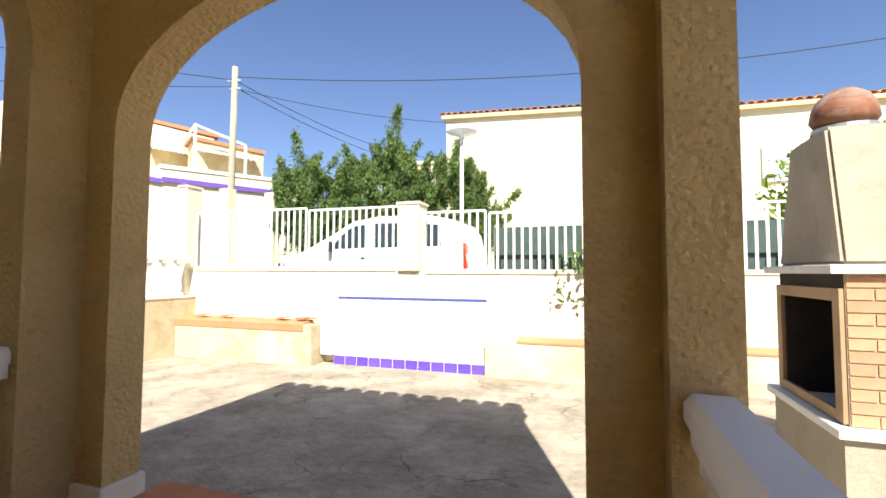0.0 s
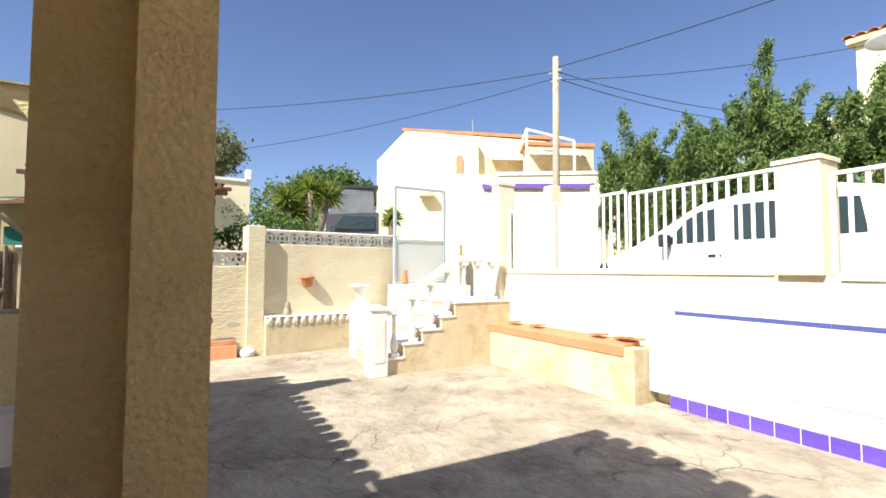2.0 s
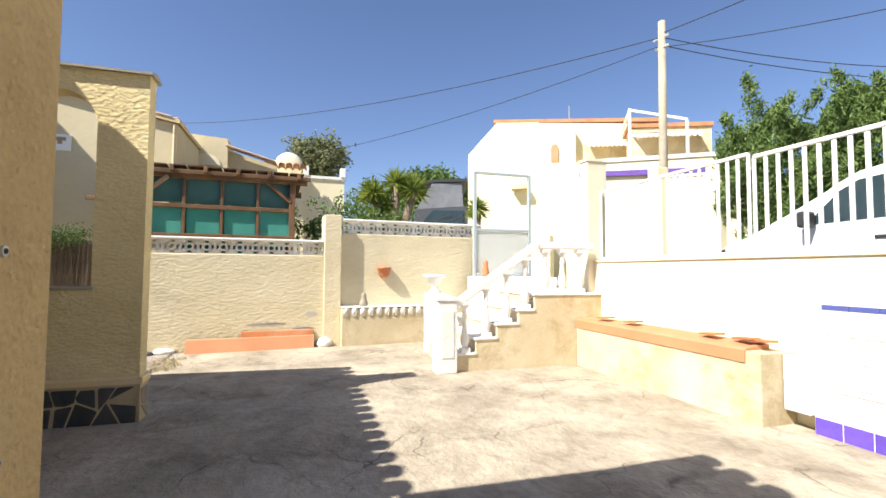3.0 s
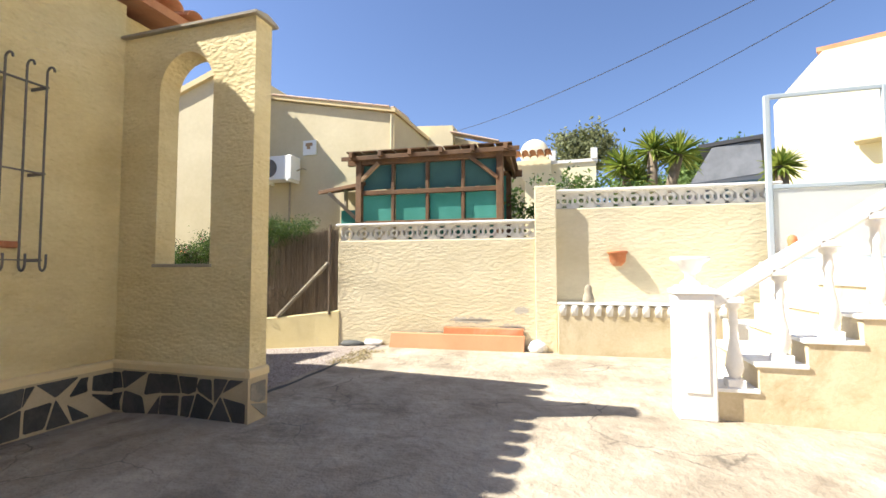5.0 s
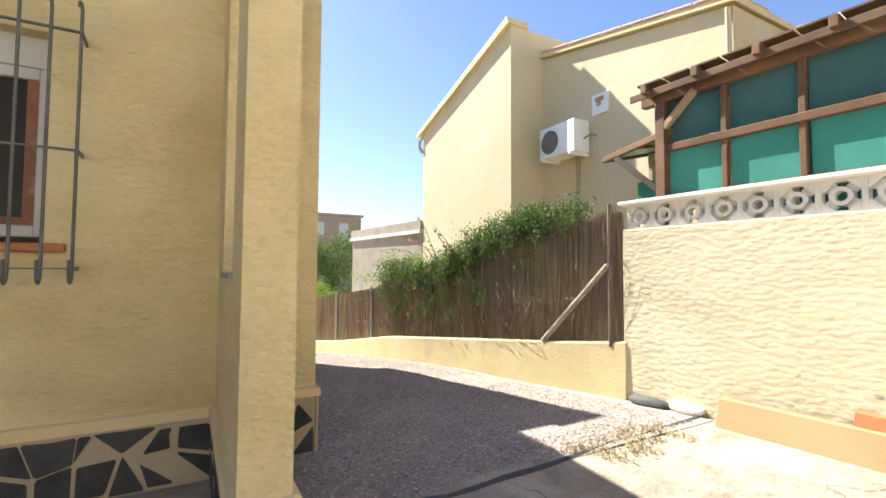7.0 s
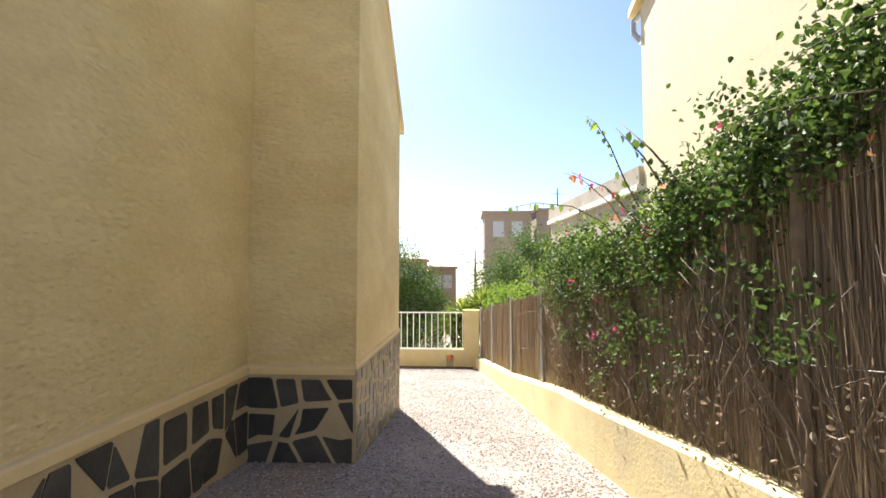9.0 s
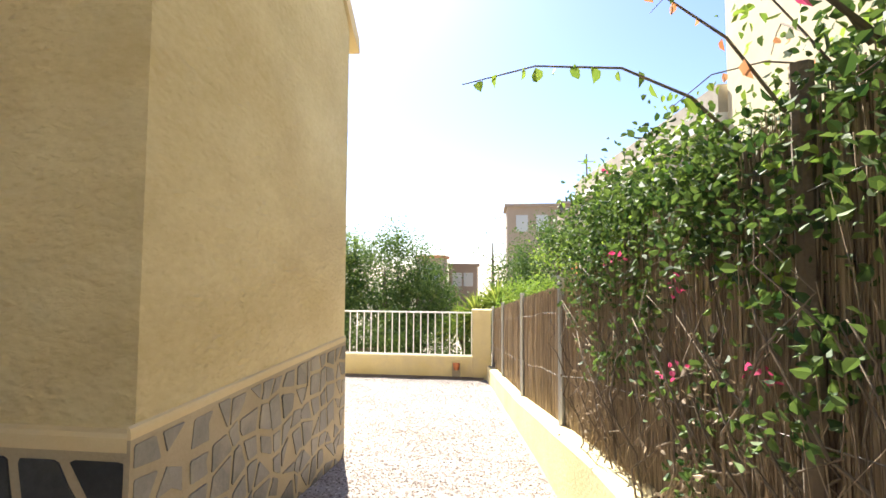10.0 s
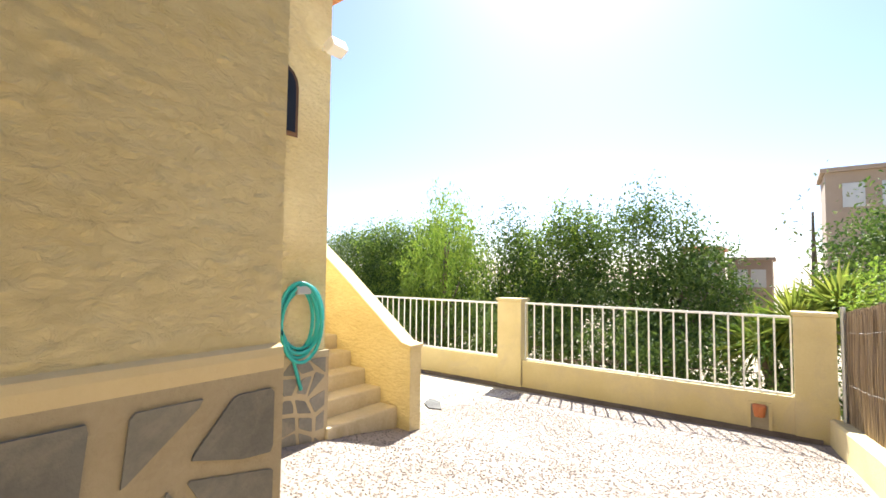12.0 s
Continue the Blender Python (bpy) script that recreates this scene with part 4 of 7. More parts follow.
# ---- barbecue ----
bb = thing("barbecue", (2.35, 3.85, 0.0), "brick garden barbecue with a rendered tapering hood", "barbecue")
bm = B()
box(bm, 1.86, 2.9, 3.36, 4.34, 0.0, 0.56)
part("base", bm, CHIMNEY, bb)
bm = B()
box(bm, 1.82, 2.94, 3.32, 4.38, 0.56, 0.61, 0.008)
part("shelf", bm, CASTWHITE, bb, "pale stone shelf")
for x0, x1, y0, y1, z0 in ((1.9, 2.88, 3.4, 3.5, 0.61), (1.9, 2.88, 4.2, 4.3, 0.61), (2.78, 2.88, 3.5, 4.2, 0.61), (1.9, 2.0, 3.5, 4.2, 1.3)):
    bm = B()
    box(bm, x0, x1, y0, y1, z0, 1.42)
    part("firebox_wall", bm, SOOT, bb, "sooty firebox wall")
bm = B()
for x0, x1, y0, y1, z0, z1 in ((1.875, 1.9, 3.4, 3.48, 0.62, 1.34), (1.875, 1.9, 4.22, 4.3, 0.62, 1.34), (1.875, 1.9, 3.48, 4.22, 1.27, 1.34), (1.875, 1.9, 3.48, 4.22, 0.62, 0.68)):
    box(bm, x0, x1, y0, y1, z0, z1, 0.004)
part("opening_frame", bm, TANWOOD, bb, "brown frame of the opening")
bm = B()
box(bm, 1.82, 2.94, 3.34, 4.36, 1.42, 1.47, 0.006)
part("mantel", bm, CASTWHITE, bb, "pale mantel slab")
bm = B()
lo = [(1.9, 3.4, 1.47), (2.88, 3.4, 1.47), (2.88, 4.3, 1.47), (1.9, 4.3, 1.47)]
hi = [(1.92, 3.58, 2.28), (2.56, 3.58, 2.28), (2.56, 4.1, 2.28), (1.92, 4.1, 2.28)]
vl, vh = [bm.verts.new(p) for p in lo], [bm.verts.new(p) for p in hi]
bm.faces.new(vl), bm.faces.new(list(reversed(vh)))
for k in range(4):
    bm.faces.new((vl[k], vl[(k + 1) % 4], vh[(k + 1) % 4], vh[k]))
bmesh.ops.bevel(bm, geom=list(bm.edges), offset=0.02, segments=2, affect="EDGES")
part("hood", bm, CHIMNEY, bb, "grey-brown rendered hood")
bm = B()
lathe(bm, [(0.155, 0), (0.155, 0.03), (0.17, 0.03), (0.17, 0.055), (0.15, 0.06)], 2.12, 3.84, 2.27, 20)
part("collar", bm, ZINC, bb, "zinc collar")
bm = B()
lathe(bm, [(0.15, 0.0), (0.175, 0.04), (0.165, 0.11), (0.13, 0.18), (0.07, 0.225), (0.01, 0.24)], 2.12, 3.84, 2.34, 20)
part("cowl", bm, RUST, bb, "rusty domed cowl", True)
bm = B()
box(bm, -0.118, 0.118, -0.008, 0.0, -0.028, 0.028)
BR = mesh_of("brick", bm, BRICK)
bm = B()
box(bm, 1.9, 2.88, 3.392, 3.4, 0.61, 1.42)
face = part("brick_face", bm, JOINT, bb)
for r in range(12):
    runs = [(1.905, 2.14), (2.15, 2.385), (2.395, 2.63), (2.64, 2.875)] if r % 2 else [(1.905, 2.02), (2.03, 2.265), (2.275, 2.51), (2.52, 2.755), (2.765, 2.875)]
    for x0, x1 in runs:
        piece("brick", BR, face, ((x0 + x1) / 2, 3.392, 0.646 + r * 0.0665), None, ((x1 - x0) / 0.236, 1, 1))


bb.location.x += 0.08


# old fixing plugs in the porch pier
for x, z in ((-1.52, 2.05), (-1.56, 1.33), (-1.47, 1.335), (-1.57, 0.92), (-1.5, 0.8), (-1.6, 2.5)):
    bm = B()
    tube(bm, [(x, 2.048, z), (x, 2.056, z)], 0.011, 10)
    t = thing("wall_plug", (x, 2.05, z), "grey plastic plug set in the porch pier", "wall plug", "wall plugs")
    part("collar", bm, ZINC, t)
    bm = B()
    tube(bm, [(x, 2.054, z), (x, 2.0575, z)], 0.006, 8)
    part("hole", bm, SOOT, t)

# ---- side path: kerb wall, reed fence, rear wall, back stairs ----
def fence_x(y):
    return float(np.interp(y, [-11.5, -3.86, 0.03], [-7.5, -8.06, -8.45]))


def kerb_top(y):
    return float(np.interp(y, [-11.5, -7.1, -4.4, -2.1, -0.65, 0.06], [-0.98, -0.42, 0.02, 0.27, 0.42, 0.51]))


def reed_top(y):
    return float(np.interp(y, [-11.5, -7.1, -5.4, -4.4, -2.1, 0.06], [0.14, 0.62, 0.80, 1.0, 1.5, 1.78]))


def mat_top(y):
    cut = 0.35 + 0.08 * noise.noise((y * 2.3, 4.0, 0)) if -5.3 < y < -2.2 else 0.03
    return reed_top(y) - cut


bm = B()
ys = [0.06 - i * 0.4 for i in range(29)] + [-11.5]
prev = None
for y in ys:
    x = fence_x(y)
    w = 0.012 * noise.noise((y * 1.7, 0, 0)) - float(np.interp(y, [-3.5, 0.06], [0.0, 0.1]))
    ring = [bm.verts.new(p) for p in ((x + 0.15 + w, y, path_z(y) - 0.2), (x + 0.14 + w, y, kerb_top(y) - 0.02), (x + 0.12 + w, y, kerb_top(y) + 0.006 * noise.noise((y * 3, 1, 0))), (x - 0.08, y, kerb_top(y)), (x - 0.08, y, path_z(y) - 0.2))]
    if prev:
        for k in range(5):
            bm.faces.new((prev[k], prev[(k + 1) % 5], ring[(k + 1) % 5], ring[k]))
    else:
        bm.faces.new(ring)
    prev = ring
bm.faces.new(list(reversed(prev)))
structure("wall_kerb", bm, KERB, "low yellow-painted kerb wall beside the gravel path", "wall")

rf = thing("reed_fence", (fence_x(-5.5), -5.5, kerb_top(-5.5)), "dry reed screen fence on posts and wire", "fence")


def sticks(name, y0, y1, n, seed, gap, lean, label, dx=0.0, width=(0.004, 0.009), frac=(0.8, 1.02)):
    """Many thin upright reeds as one mesh."""
    rng = np.random.RandomState(seed)
    V, Fc = [], []
    for i in range(n):
        y = y0 + (y1 - y0) * rng.rand()
        if noise.noise((y * 2.1, seed, 0)) < gap:
            continue
        x = fence_x(y) + dx + rng.uniform(-0.012, 0.012)
        z0, z1 = kerb_top(y) - 0.01, kerb_top(y) + (reed_top(y) - kerb_top(y)) * rng.uniform(*frac)
        ly, lx, w = rng.normal(0, lean), rng.normal(0, lean * 0.4), rng.uniform(*width)
        b = len(V)
        for z, f in ((z0, 0.0), ((z0 + z1) / 2, 0.5), (z1, 1.0)):
            bend = math.sin(f * math.pi) * rng.normal(0, 0.008)
            for k in range(3):
                a = k * math.tau / 3 + i
                V.append((x + lx * f + bend + w * 0.6 * math.cos(a), y + ly * f + bend + w * 0.6 * math.sin(a), z))
        for s in (0, 3):
            for k in range(3):
                Fc.append((b + s + k, b + s + (k + 1) % 3, b + s + 3 + (k + 1) % 3, b + s + 3 + k))
    base = rf.location
    me = bpy.data.meshes.new(name)
    me.from_pydata([(x - base.x, y - base.y, z - base.z) for x, y, z in V], [], Fc)
    me.materials.append(REED2)
    ob = new(name, me)
    ob.parent = rf
    return tagged(ob, label, "", "", "stuff")


REED2 = leaf_paint("reed_stems", (0.17, 0.125, 0.085), (0.50, 0.395, 0.27), 0.15, 0.85)
sticks("reed_screen", -5.35, -11.4, 6500, 5, -2, 0.012, "tight reed screen", 0.0, (0.002, 0.0055), (0.93, 1.01))
sticks("reed_screen", 0.0, -5.35, 8500, 6, -0.5, 0.04, "ragged reed screen with gaps", 0.0, (0.0015, 0.0038), (0.82, 1.02))
sticks("broken_reeds", 0.0, -4.9, 700, 7, -2, 0.16, "broken leaning reeds", 0.03, (0.001, 0.0025), (0.2, 0.75))
REEDMAT = rough_paint("reed_mat", (0.16, 0.12, 0.08), (0.30, 0.23, 0.155), 34, 2.5, 0.8, 0.005, 0.9, (0.09, 0.065, 0.045), 0.5, 2.0, stretch=(9, 9, 0.25))
for (y0, y1) in ((-0.0, -0.9), (-0.9, -2.1), (-2.1, -3.2), (-3.2, -4.3), (-4.3, -5.35), (-5.35, -7.2), (-7.2, -9.3), (-9.3, -11.4)):
    n = 6
    bm = B()
    for i in range(n):
        a, b = y0 + (y1 - y0) * i / n, y0 + (y1 - y0) * (i + 1) / n
        slab(bm, [(fence_x(a) - 0.02, a, kerb_top(a)), (fence_x(b) - 0.02, b, kerb_top(b)), (fence_x(b) - 0.02, b, mat_top(b)), (fence_x(a) - 0.02, a, mat_top(a))], (-0.008, 0, 0))
    bmesh.ops.remove_doubles(bm, verts=bm.verts, dist=0.001)
    part("reed_mat", bm, REEDMAT, rf, "woven reed mat")
for y in (-0.1, -2.0, -3.2, -5.35, -7.2, -9.3, -11.3):
    bm = B()
    tube(bm, [(fence_x(y) + 0.035, y, kerb_top(y) - 0.05), (fence_x(y) + 0.035, y, reed_top(y) + 0.05)], 0.022, 8)
    part("post", bm, ZINC if y < -5 else BARK, rf)
for f in (0.35, 0.8):
    bm = B()
    tube(bm, [(fence_x(y) + 0.045, y, kerb_top(y) + f * (reed_top(y) - kerb_top(y)) + 0.01 * math.sin(y * 5)) for y in [0.0 - 0.6 * i for i in range(20)]], 0.0015, 5)
    part("wire", bm, GALV, rf, "galvanised wire")
bm = B()
tube(bm, [(fence_x(-0.95) + 0.05, -0.95, kerb_top(-0.95)), (fence_x(-0.12) + 0.04, -0.12, 1.22)], 0.03, 8)
part("brace", bm, CHIMNEY, rf, "weathered diagonal brace")

# rear wall with its railings
bm = B()
box(bm, -7.45, 3.0, -11.72, -11.54, -1.8, -0.82)
structure("wall_rear", bm, KERB, "low yellow-painted garden wall", "wall")
pillar("pillar_rear_corner", -7.44, -7.07, -11.76, -11.5, -1.8, 0.13, KERB, "yellow-painted wall pillar at the path's end")
pillar("pillar_rear", -3.72, -3.30, -11.76, -11.5, -1.8, 0.13, KERB, "yellow-painted wall pillar")
pillar("pillar_rear_far", 0.3, 0.7, -11.76, -11.5, -1.8, 0.13, KERB, "yellow-painted wall pillar")
railing(-7.05, -3.74, -11.62, -0.84, 0.08, 0.15, "cream steel bar railing on the garden wall", "rear railing", 0.02, 0.03)
railing(-3.28, 0.28, -11.62, -0.84, 0.06, 0.15, "cream steel bar railing on the garden wall", "rear railing", 0.02, 0.03)
# dark ground strip painted in as the low wall's own shadow
bm = B()
prev = None
for i in range(40):
    x = -7.3 + i * 0.2
    w = 0.2 + 0.09 * noise.noise((x * 1.6, 5, 0))
    ring = (bm.verts.new((x, -11.53, path_z(-11.53) + 0.05)), bm.verts.new((x, -11.53 + w, path_z(-11.53 + w) + 0.012)))
    if prev:
        bm.faces.new((prev[0], prev[1], ring[1], ring[0]))
    prev = ring
structure("trim_wall_shade", bm, CRACK_SHADE, "dark strip along the garden wall's foot, for the wall's shade", "soil")
t = thing("drain_box", (-6.75, -11.53, -1.15), "rusty open niche with a clay pipe in the wall", "drain")
bm = B()
for x0, x1, z0, z1 in ((-6.86, -6.83, -1.28, -0.92), (-6.66, -6.63, -1.28, -0.92), (-6.83, -6.66, -0.95, -0.92)):
    box(bm, x0, x1, -11.54, -11.51, z0, z1)
part("frame", bm, KERB, t)
bm = B()
box(bm, -6.83, -6.66, -11.541, -11.53, -1.28, -0.95)
part("backing", bm, CHIMNEY, t, "dark recess")
bm = B()
lathe(bm, [(0.05, 0), (0.07, 0.12), (0.055, 0.14)], -6.745, -11.5, -1.08, 12)
part("pipe", bm, TERRA, t, "clay pipe end")
# back stairs with their parapet
bs = thing("back_stairs", (-3.9, -7.6, -0.8), "tan concrete stairs rising to the back door", "stairs")
for i in range(8):
    bm = B()
    box(bm, -4.32 + i * 0.2, -2.6, -8.05, -7.3, -1.0, -0.63 + 0.135 * i, 0.012)
    part("step", bm, TANWALL, bs)
bm = B()
slab(bm, [(x, -8.05, z) for x, z in ((-4.46, -1.1), (-2.4, -1.1), (-2.4, 1.28), (-3.5, 0.52), (-4.36, -0.11), (-4.46, -0.13))], (0, -0.14, 0))
part("parapet", bm, HOUSE, bs, "yellow stucco parapet")
bm = B()
slab(bm, [(x, -8.035, z) for x, z in ((-4.475, -0.125), (-4.36, -0.105), (-3.5, 0.525), (-2.4, 1.285), (-2.4, 1.31), (-3.51, 0.55), (-4.37, -0.08), (-4.475, -0.1))], (0, -0.17, 0))
part("coping", bm, CAP, bs)
t = thing("garden_hose", (-4.3, -7.02, 0.25), "coiled turquoise garden hose hung on the wall", "hose")
bm = B()
pts = []
for i in range(130):
    a = i * math.tau / 26
    r = 0.17 + 0.02 * math.sin(i * 0.37) + 0.012 * (i // 26)
    pts.append((-4.31 - 0.012 * (i // 26), -7.03 + r * 0.8 * math.cos(a), 0.18 + 1.2 * r * math.sin(a)))
pts += [(-4.33, -6.99, -0.1), (-4.32, -7.06, -0.3)]
tube(bm, pts, 0.013, 6)
part("coil", bm, HOSE, t, "", True)
bm = B()
box(bm, -4.36, -4.26, -7.1, -6.98, 0.36, 0.42, 0.01)
part("hook", bm, ZINC, t, "hose bracket")
t = thing("floodlight", (-4.36, -7.22, 2.18), "white floodlight mounted on the back wall", "lamp")
bm = B()
box(bm, -4.46, -4.36, -7.29, -7.15, 2.12, 2.21, 0.01)
bmesh.ops.rotate(bm, verts=bm.verts, cent=(-4.4, -7.22, 2.17), matrix=Matrix.Rotation(0.45, 3, "Y"))
part("housing", bm, METALWHITE, t)
bm = B()
tube(bm, [(-4.26, -7.22, 2.2), (-4.37, -7.22, 2.18)], 0.012, 6)
part("arm", bm, METALWHITE, t)
w = thing("window_2", (-4.26, -6.85, 1.47), "narrow dark arched window in the back wall", "window", "", "structure")
bm = B()
slab(bm, [(-4.263, u, z) for u, z in [(-7.01, 1.47), (-6.7, 1.47)] + list(reversed(arch_outline(-7.01, -6.7, 1.83, 0.15, 8)))], (-0.01, 0, 0))
part("window_frame", bm, WOOD, w, "dark frame")
bm = B()
slab(bm, [(-4.275, u, z) for u, z in [(-6.985, 1.5), (-6.725, 1.5)] + list(reversed(arch_outline(-6.985, -6.725, 1.82, 0.13, 8)))], (-0.004, 0, 0))
part("pane", bm, GLASS, w)
# stone base of the back corner
bm = B()
box(bm, -4.29, -4.26, -7.32, -5.53, -1.2, -0.06)
PL_C = structure("plinth_back", bm, MORTAR, "mortar plinth set with grey stones", "plinth")
PLINTHS.append((PL_C, (-4.26, -7.3), (-4.26, -5.7), (-1, 0), -0.75, STONE_DUSTY))

# ---- neighbour house to the west ----
def walls(parent, name, outline, height_vec, material, label=""):
    bm = B()
    slab(bm, outline, height_vec)
    return part(name, bm, material, parent, label)


nh = thing("neighbour_house", (-10.5, -3.5, 0.5), "cream stucco neighbour house with tile verges", "house")
# gabled wing
walls(nh, "gable_wall", [(-9.06, y, z) for y, z in ((-2.5, 0.0), (-5.45, 0.0), (-5.45, 3.98), (-2.55, 4.93), (-2.5, 4.93))], (-6, 0, 0), NEIGH)
walls(nh, "verge", [(-8.98, y, z) for y, z in ((-2.46, 4.93), (-2.5, 5.04), (-5.6, 4.03), (-5.62, 3.93), (-5.5, 3.97))], (-0.4, 0, 0), CAP, "cream plaster verge")
# recessed wall with the air conditioner
walls(nh, "side_wall", [(-9.7, y, z) for y, z in ((-2.5, 0.0), (0.4, 0.0), (0.4, 3.93), (-2.5, 4.52))], (-5, 0, 0), NEIGH)
walls(nh, "roof_edge", [(-9.62, y, z) for y, z in ((-2.5, 4.53), (0.45, 3.93), (0.45, 4.0), (-2.5, 4.6))], (-5, 0, 0), CAP, "cream verge under the tiles")
bm = B()
box(bm, -0.15, 0.15, -0.3, 0.0, 0.0, 0.035, 0.012)
TILE_E = mesh_of("tile", bm, PALETILE)
for i in range(9):
    piece("tile", TILE_E, nh, (-9.9, -2.3 + i * 0.31, 4.57 - i * 0.063), Matrix.Rotation(math.pi / 2, 4, "Z") @ Matrix.Rotation(0.2, 4, "Y") @ Matrix.Rotation(0.05, 4, "X"))
for i in range(3):
    piece("tile", TILE_E, nh, (-9.8 - 0.22 * i, 0.42, 4.02 + 0.01 * i), Matrix.Rotation(0.1, 4, "X"))
walls(nh, "rear_block", [(-11.5, y, z) for y, z in ((0.05, 0.0), (0.98, 0.0), (0.98, 4.22), (0.05, 4.28))], (-4, 0, 0), NEIGH)
walls(nh, "low_block", [(-11.7, y, z) for y, z in ((0.98, 0.0), (2.0, 0.0), (2.0, 3.72), (0.98, 4.0))], (-4, 0, 0), NEIGH)
for i in range(4):
    piece("tile", TILE_E, nh, (-11.64, 1.1 + i * 0.25, 3.99 - i * 0.07), Matrix.Rotation(math.pi / 2, 4, "Z") @ Matrix.Rotation(0.27, 4, "Y"))
bm = B()
tube(bm, [(-9.66, 0.37, 3.9), (-9.66, 0.37, 1.2)], 0.03, 8)
part("downpipe", bm, NEIGH, nh)
bm = B()
tube(bm, [(-9.1, -5.5, 3.95), (-9.02, -5.55, 3.85), (-9.02, -5.55, 3.72), (-9.08, -5.5, 3.6)], 0.035, 8)
part("gutter_end", bm, ZINC, nh, "zinc gutter end")
bm = B()
slab(bm, [(-11.48, u, z) for u, z in arch_outline(0.25, 0.85, 3.6, 0.25, 10)], (-0.01, 0, 0))
part("blind_arch", bm, PALE, nh, "plastered blind arch")
ac = thing("air_conditioner", (-9.55, -1.9, 3.0), "white outdoor air-conditioning unit on a bracket", "air conditioner")
bm = B()
box(bm, -9.67, -9.38, -2.22, -1.52, 2.8, 3.25, 0.012)
part("casing", bm, METALWHITE, ac)
bm = B()
slab(bm, [(-9.368, -2.0 + 0.17 * math.cos(k * math.tau / 20), 3.02 + 0.17 * math.sin(k * math.tau / 20)) for k in range(20)], (-0.01, 0, 0))
part("fan_grille", bm, IRON, ac, "dark fan grille")
for y in (-2.14, -1.58):
    bm = B()
    beam(bm, (-9.7, y, 2.78), (-9.34, y, 2.78), 0.04, 0.04)
    part("bracket", bm, METALWHITE, ac)
bm = B()
tube(bm, [(-9.67, -1.75, 2.8), (-9.67, -1.75, 1.2)], 0.02, 8)
tube(bm, [(-9.55, -1.52, 2.98), (-9.62, -1.44, 3.04), (-9.69, -1.41, 3.02)], 0.012, 6)
part("pipe", bm, CHIMNEY, ac, "brown drain pipe")
pq = thing("wall_plaque", (-9.69, -1.33, 3.42), "white wall plaque with a painted brown motif", "plaque")
bm = B()
box(bm, -9.7, -9.665, -1.47, -1.19, 3.3, 3.58, 0.006)
part("board", bm, METALWHITE, pq)
bm = B()
box(bm, -9.665, -9.66, -1.41, -1.26, 3.47, 3.53)
box(bm, -9.665, -9.66, -1.38, -1.31, 3.41, 3.47)
part("motif", bm, TANWOOD, pq, "brown painted bars")

# pergola with green cloth on the wall's far side
pg = thing("pergola", tuple(west_pt(1.3, 0.5, 1.2)), "brown timber pergola closed with green shade cloth", "pergola")
PO, P0, P1 = 0.43, 0.16, 2.43


def pbeam(name, a, b, w, h, mat=WOOD, label=""):
    bm = B()
    beam(bm, a, b, w, h, 0.006)
    return part(name, bm, mat, pg, label)


for s in (P0, P1):
    for off in (PO, PO + 1.5):
        pbeam("post", west_pt(s, off, 1.1), west_pt(s, off, 2.9), 0.1, 0.1)
for off, z in ((PO, 2.86), (PO + 1.5, 2.86)):
    pbeam("plate", west_pt(P0 - 0.2, off, z), west_pt(P1 + 0.25, off, z + 0.02), 0.08, 0.12)
for k in range(6):
    s = P0 - 0.1 + (P1 + 0.2 - P0) * k / 5
    pbeam("rafter", west_pt(s, PO - 0.16, 2.95), west_pt(s, PO + 1.7, 2.86), 0.06, 0.09)
for z in (2.35, 1.86):
    pbeam("rail", west_pt(P0, PO, z), west_pt(P1, PO, z), 0.06, 0.07)
for k in range(1, 4):
    s = P0 + (P1 - P0) * k / 4
    pbeam("stud", west_pt(s, PO + 0.01, 1.86), west_pt(s, PO + 0.01, 2.85), 0.05, 0.05)
pbeam("brace", west_pt(P0 + 0.03, PO - 0.02, 2.55), west_pt(P0 + 0.33, PO - 0.02, 2.83), 0.06, 0.06, TANWOOD)
pbeam("brace", west_pt(P1 - 0.03, PO - 0.03, 2.5), west_pt(P1 - 0.45, PO - 0.03, 2.84), 0.06, 0.06)
pbeam("fascia", west_pt(P0 - 0.28, PO - 0.1, 2.9), west_pt(P1 + 0.3, PO - 0.1, 2.92), 0.025, 0.07)
for k in range(10):
    s = P0 - 0.2 + (P1 + 0.4 - P0) * (k + 0.5) / 10
    bm = B()
    slab(bm, [west_pt(s - 0.122, PO - 0.12, 3.0), west_pt(s + 0.122, PO - 0.12, 3.0), west_pt(s + 0.122, PO + 1.65, 2.91), west_pt(s - 0.122, PO + 1.65, 2.91)], (0, 0, 0.015))
    part("roof_board", bm, WOOD, pg)
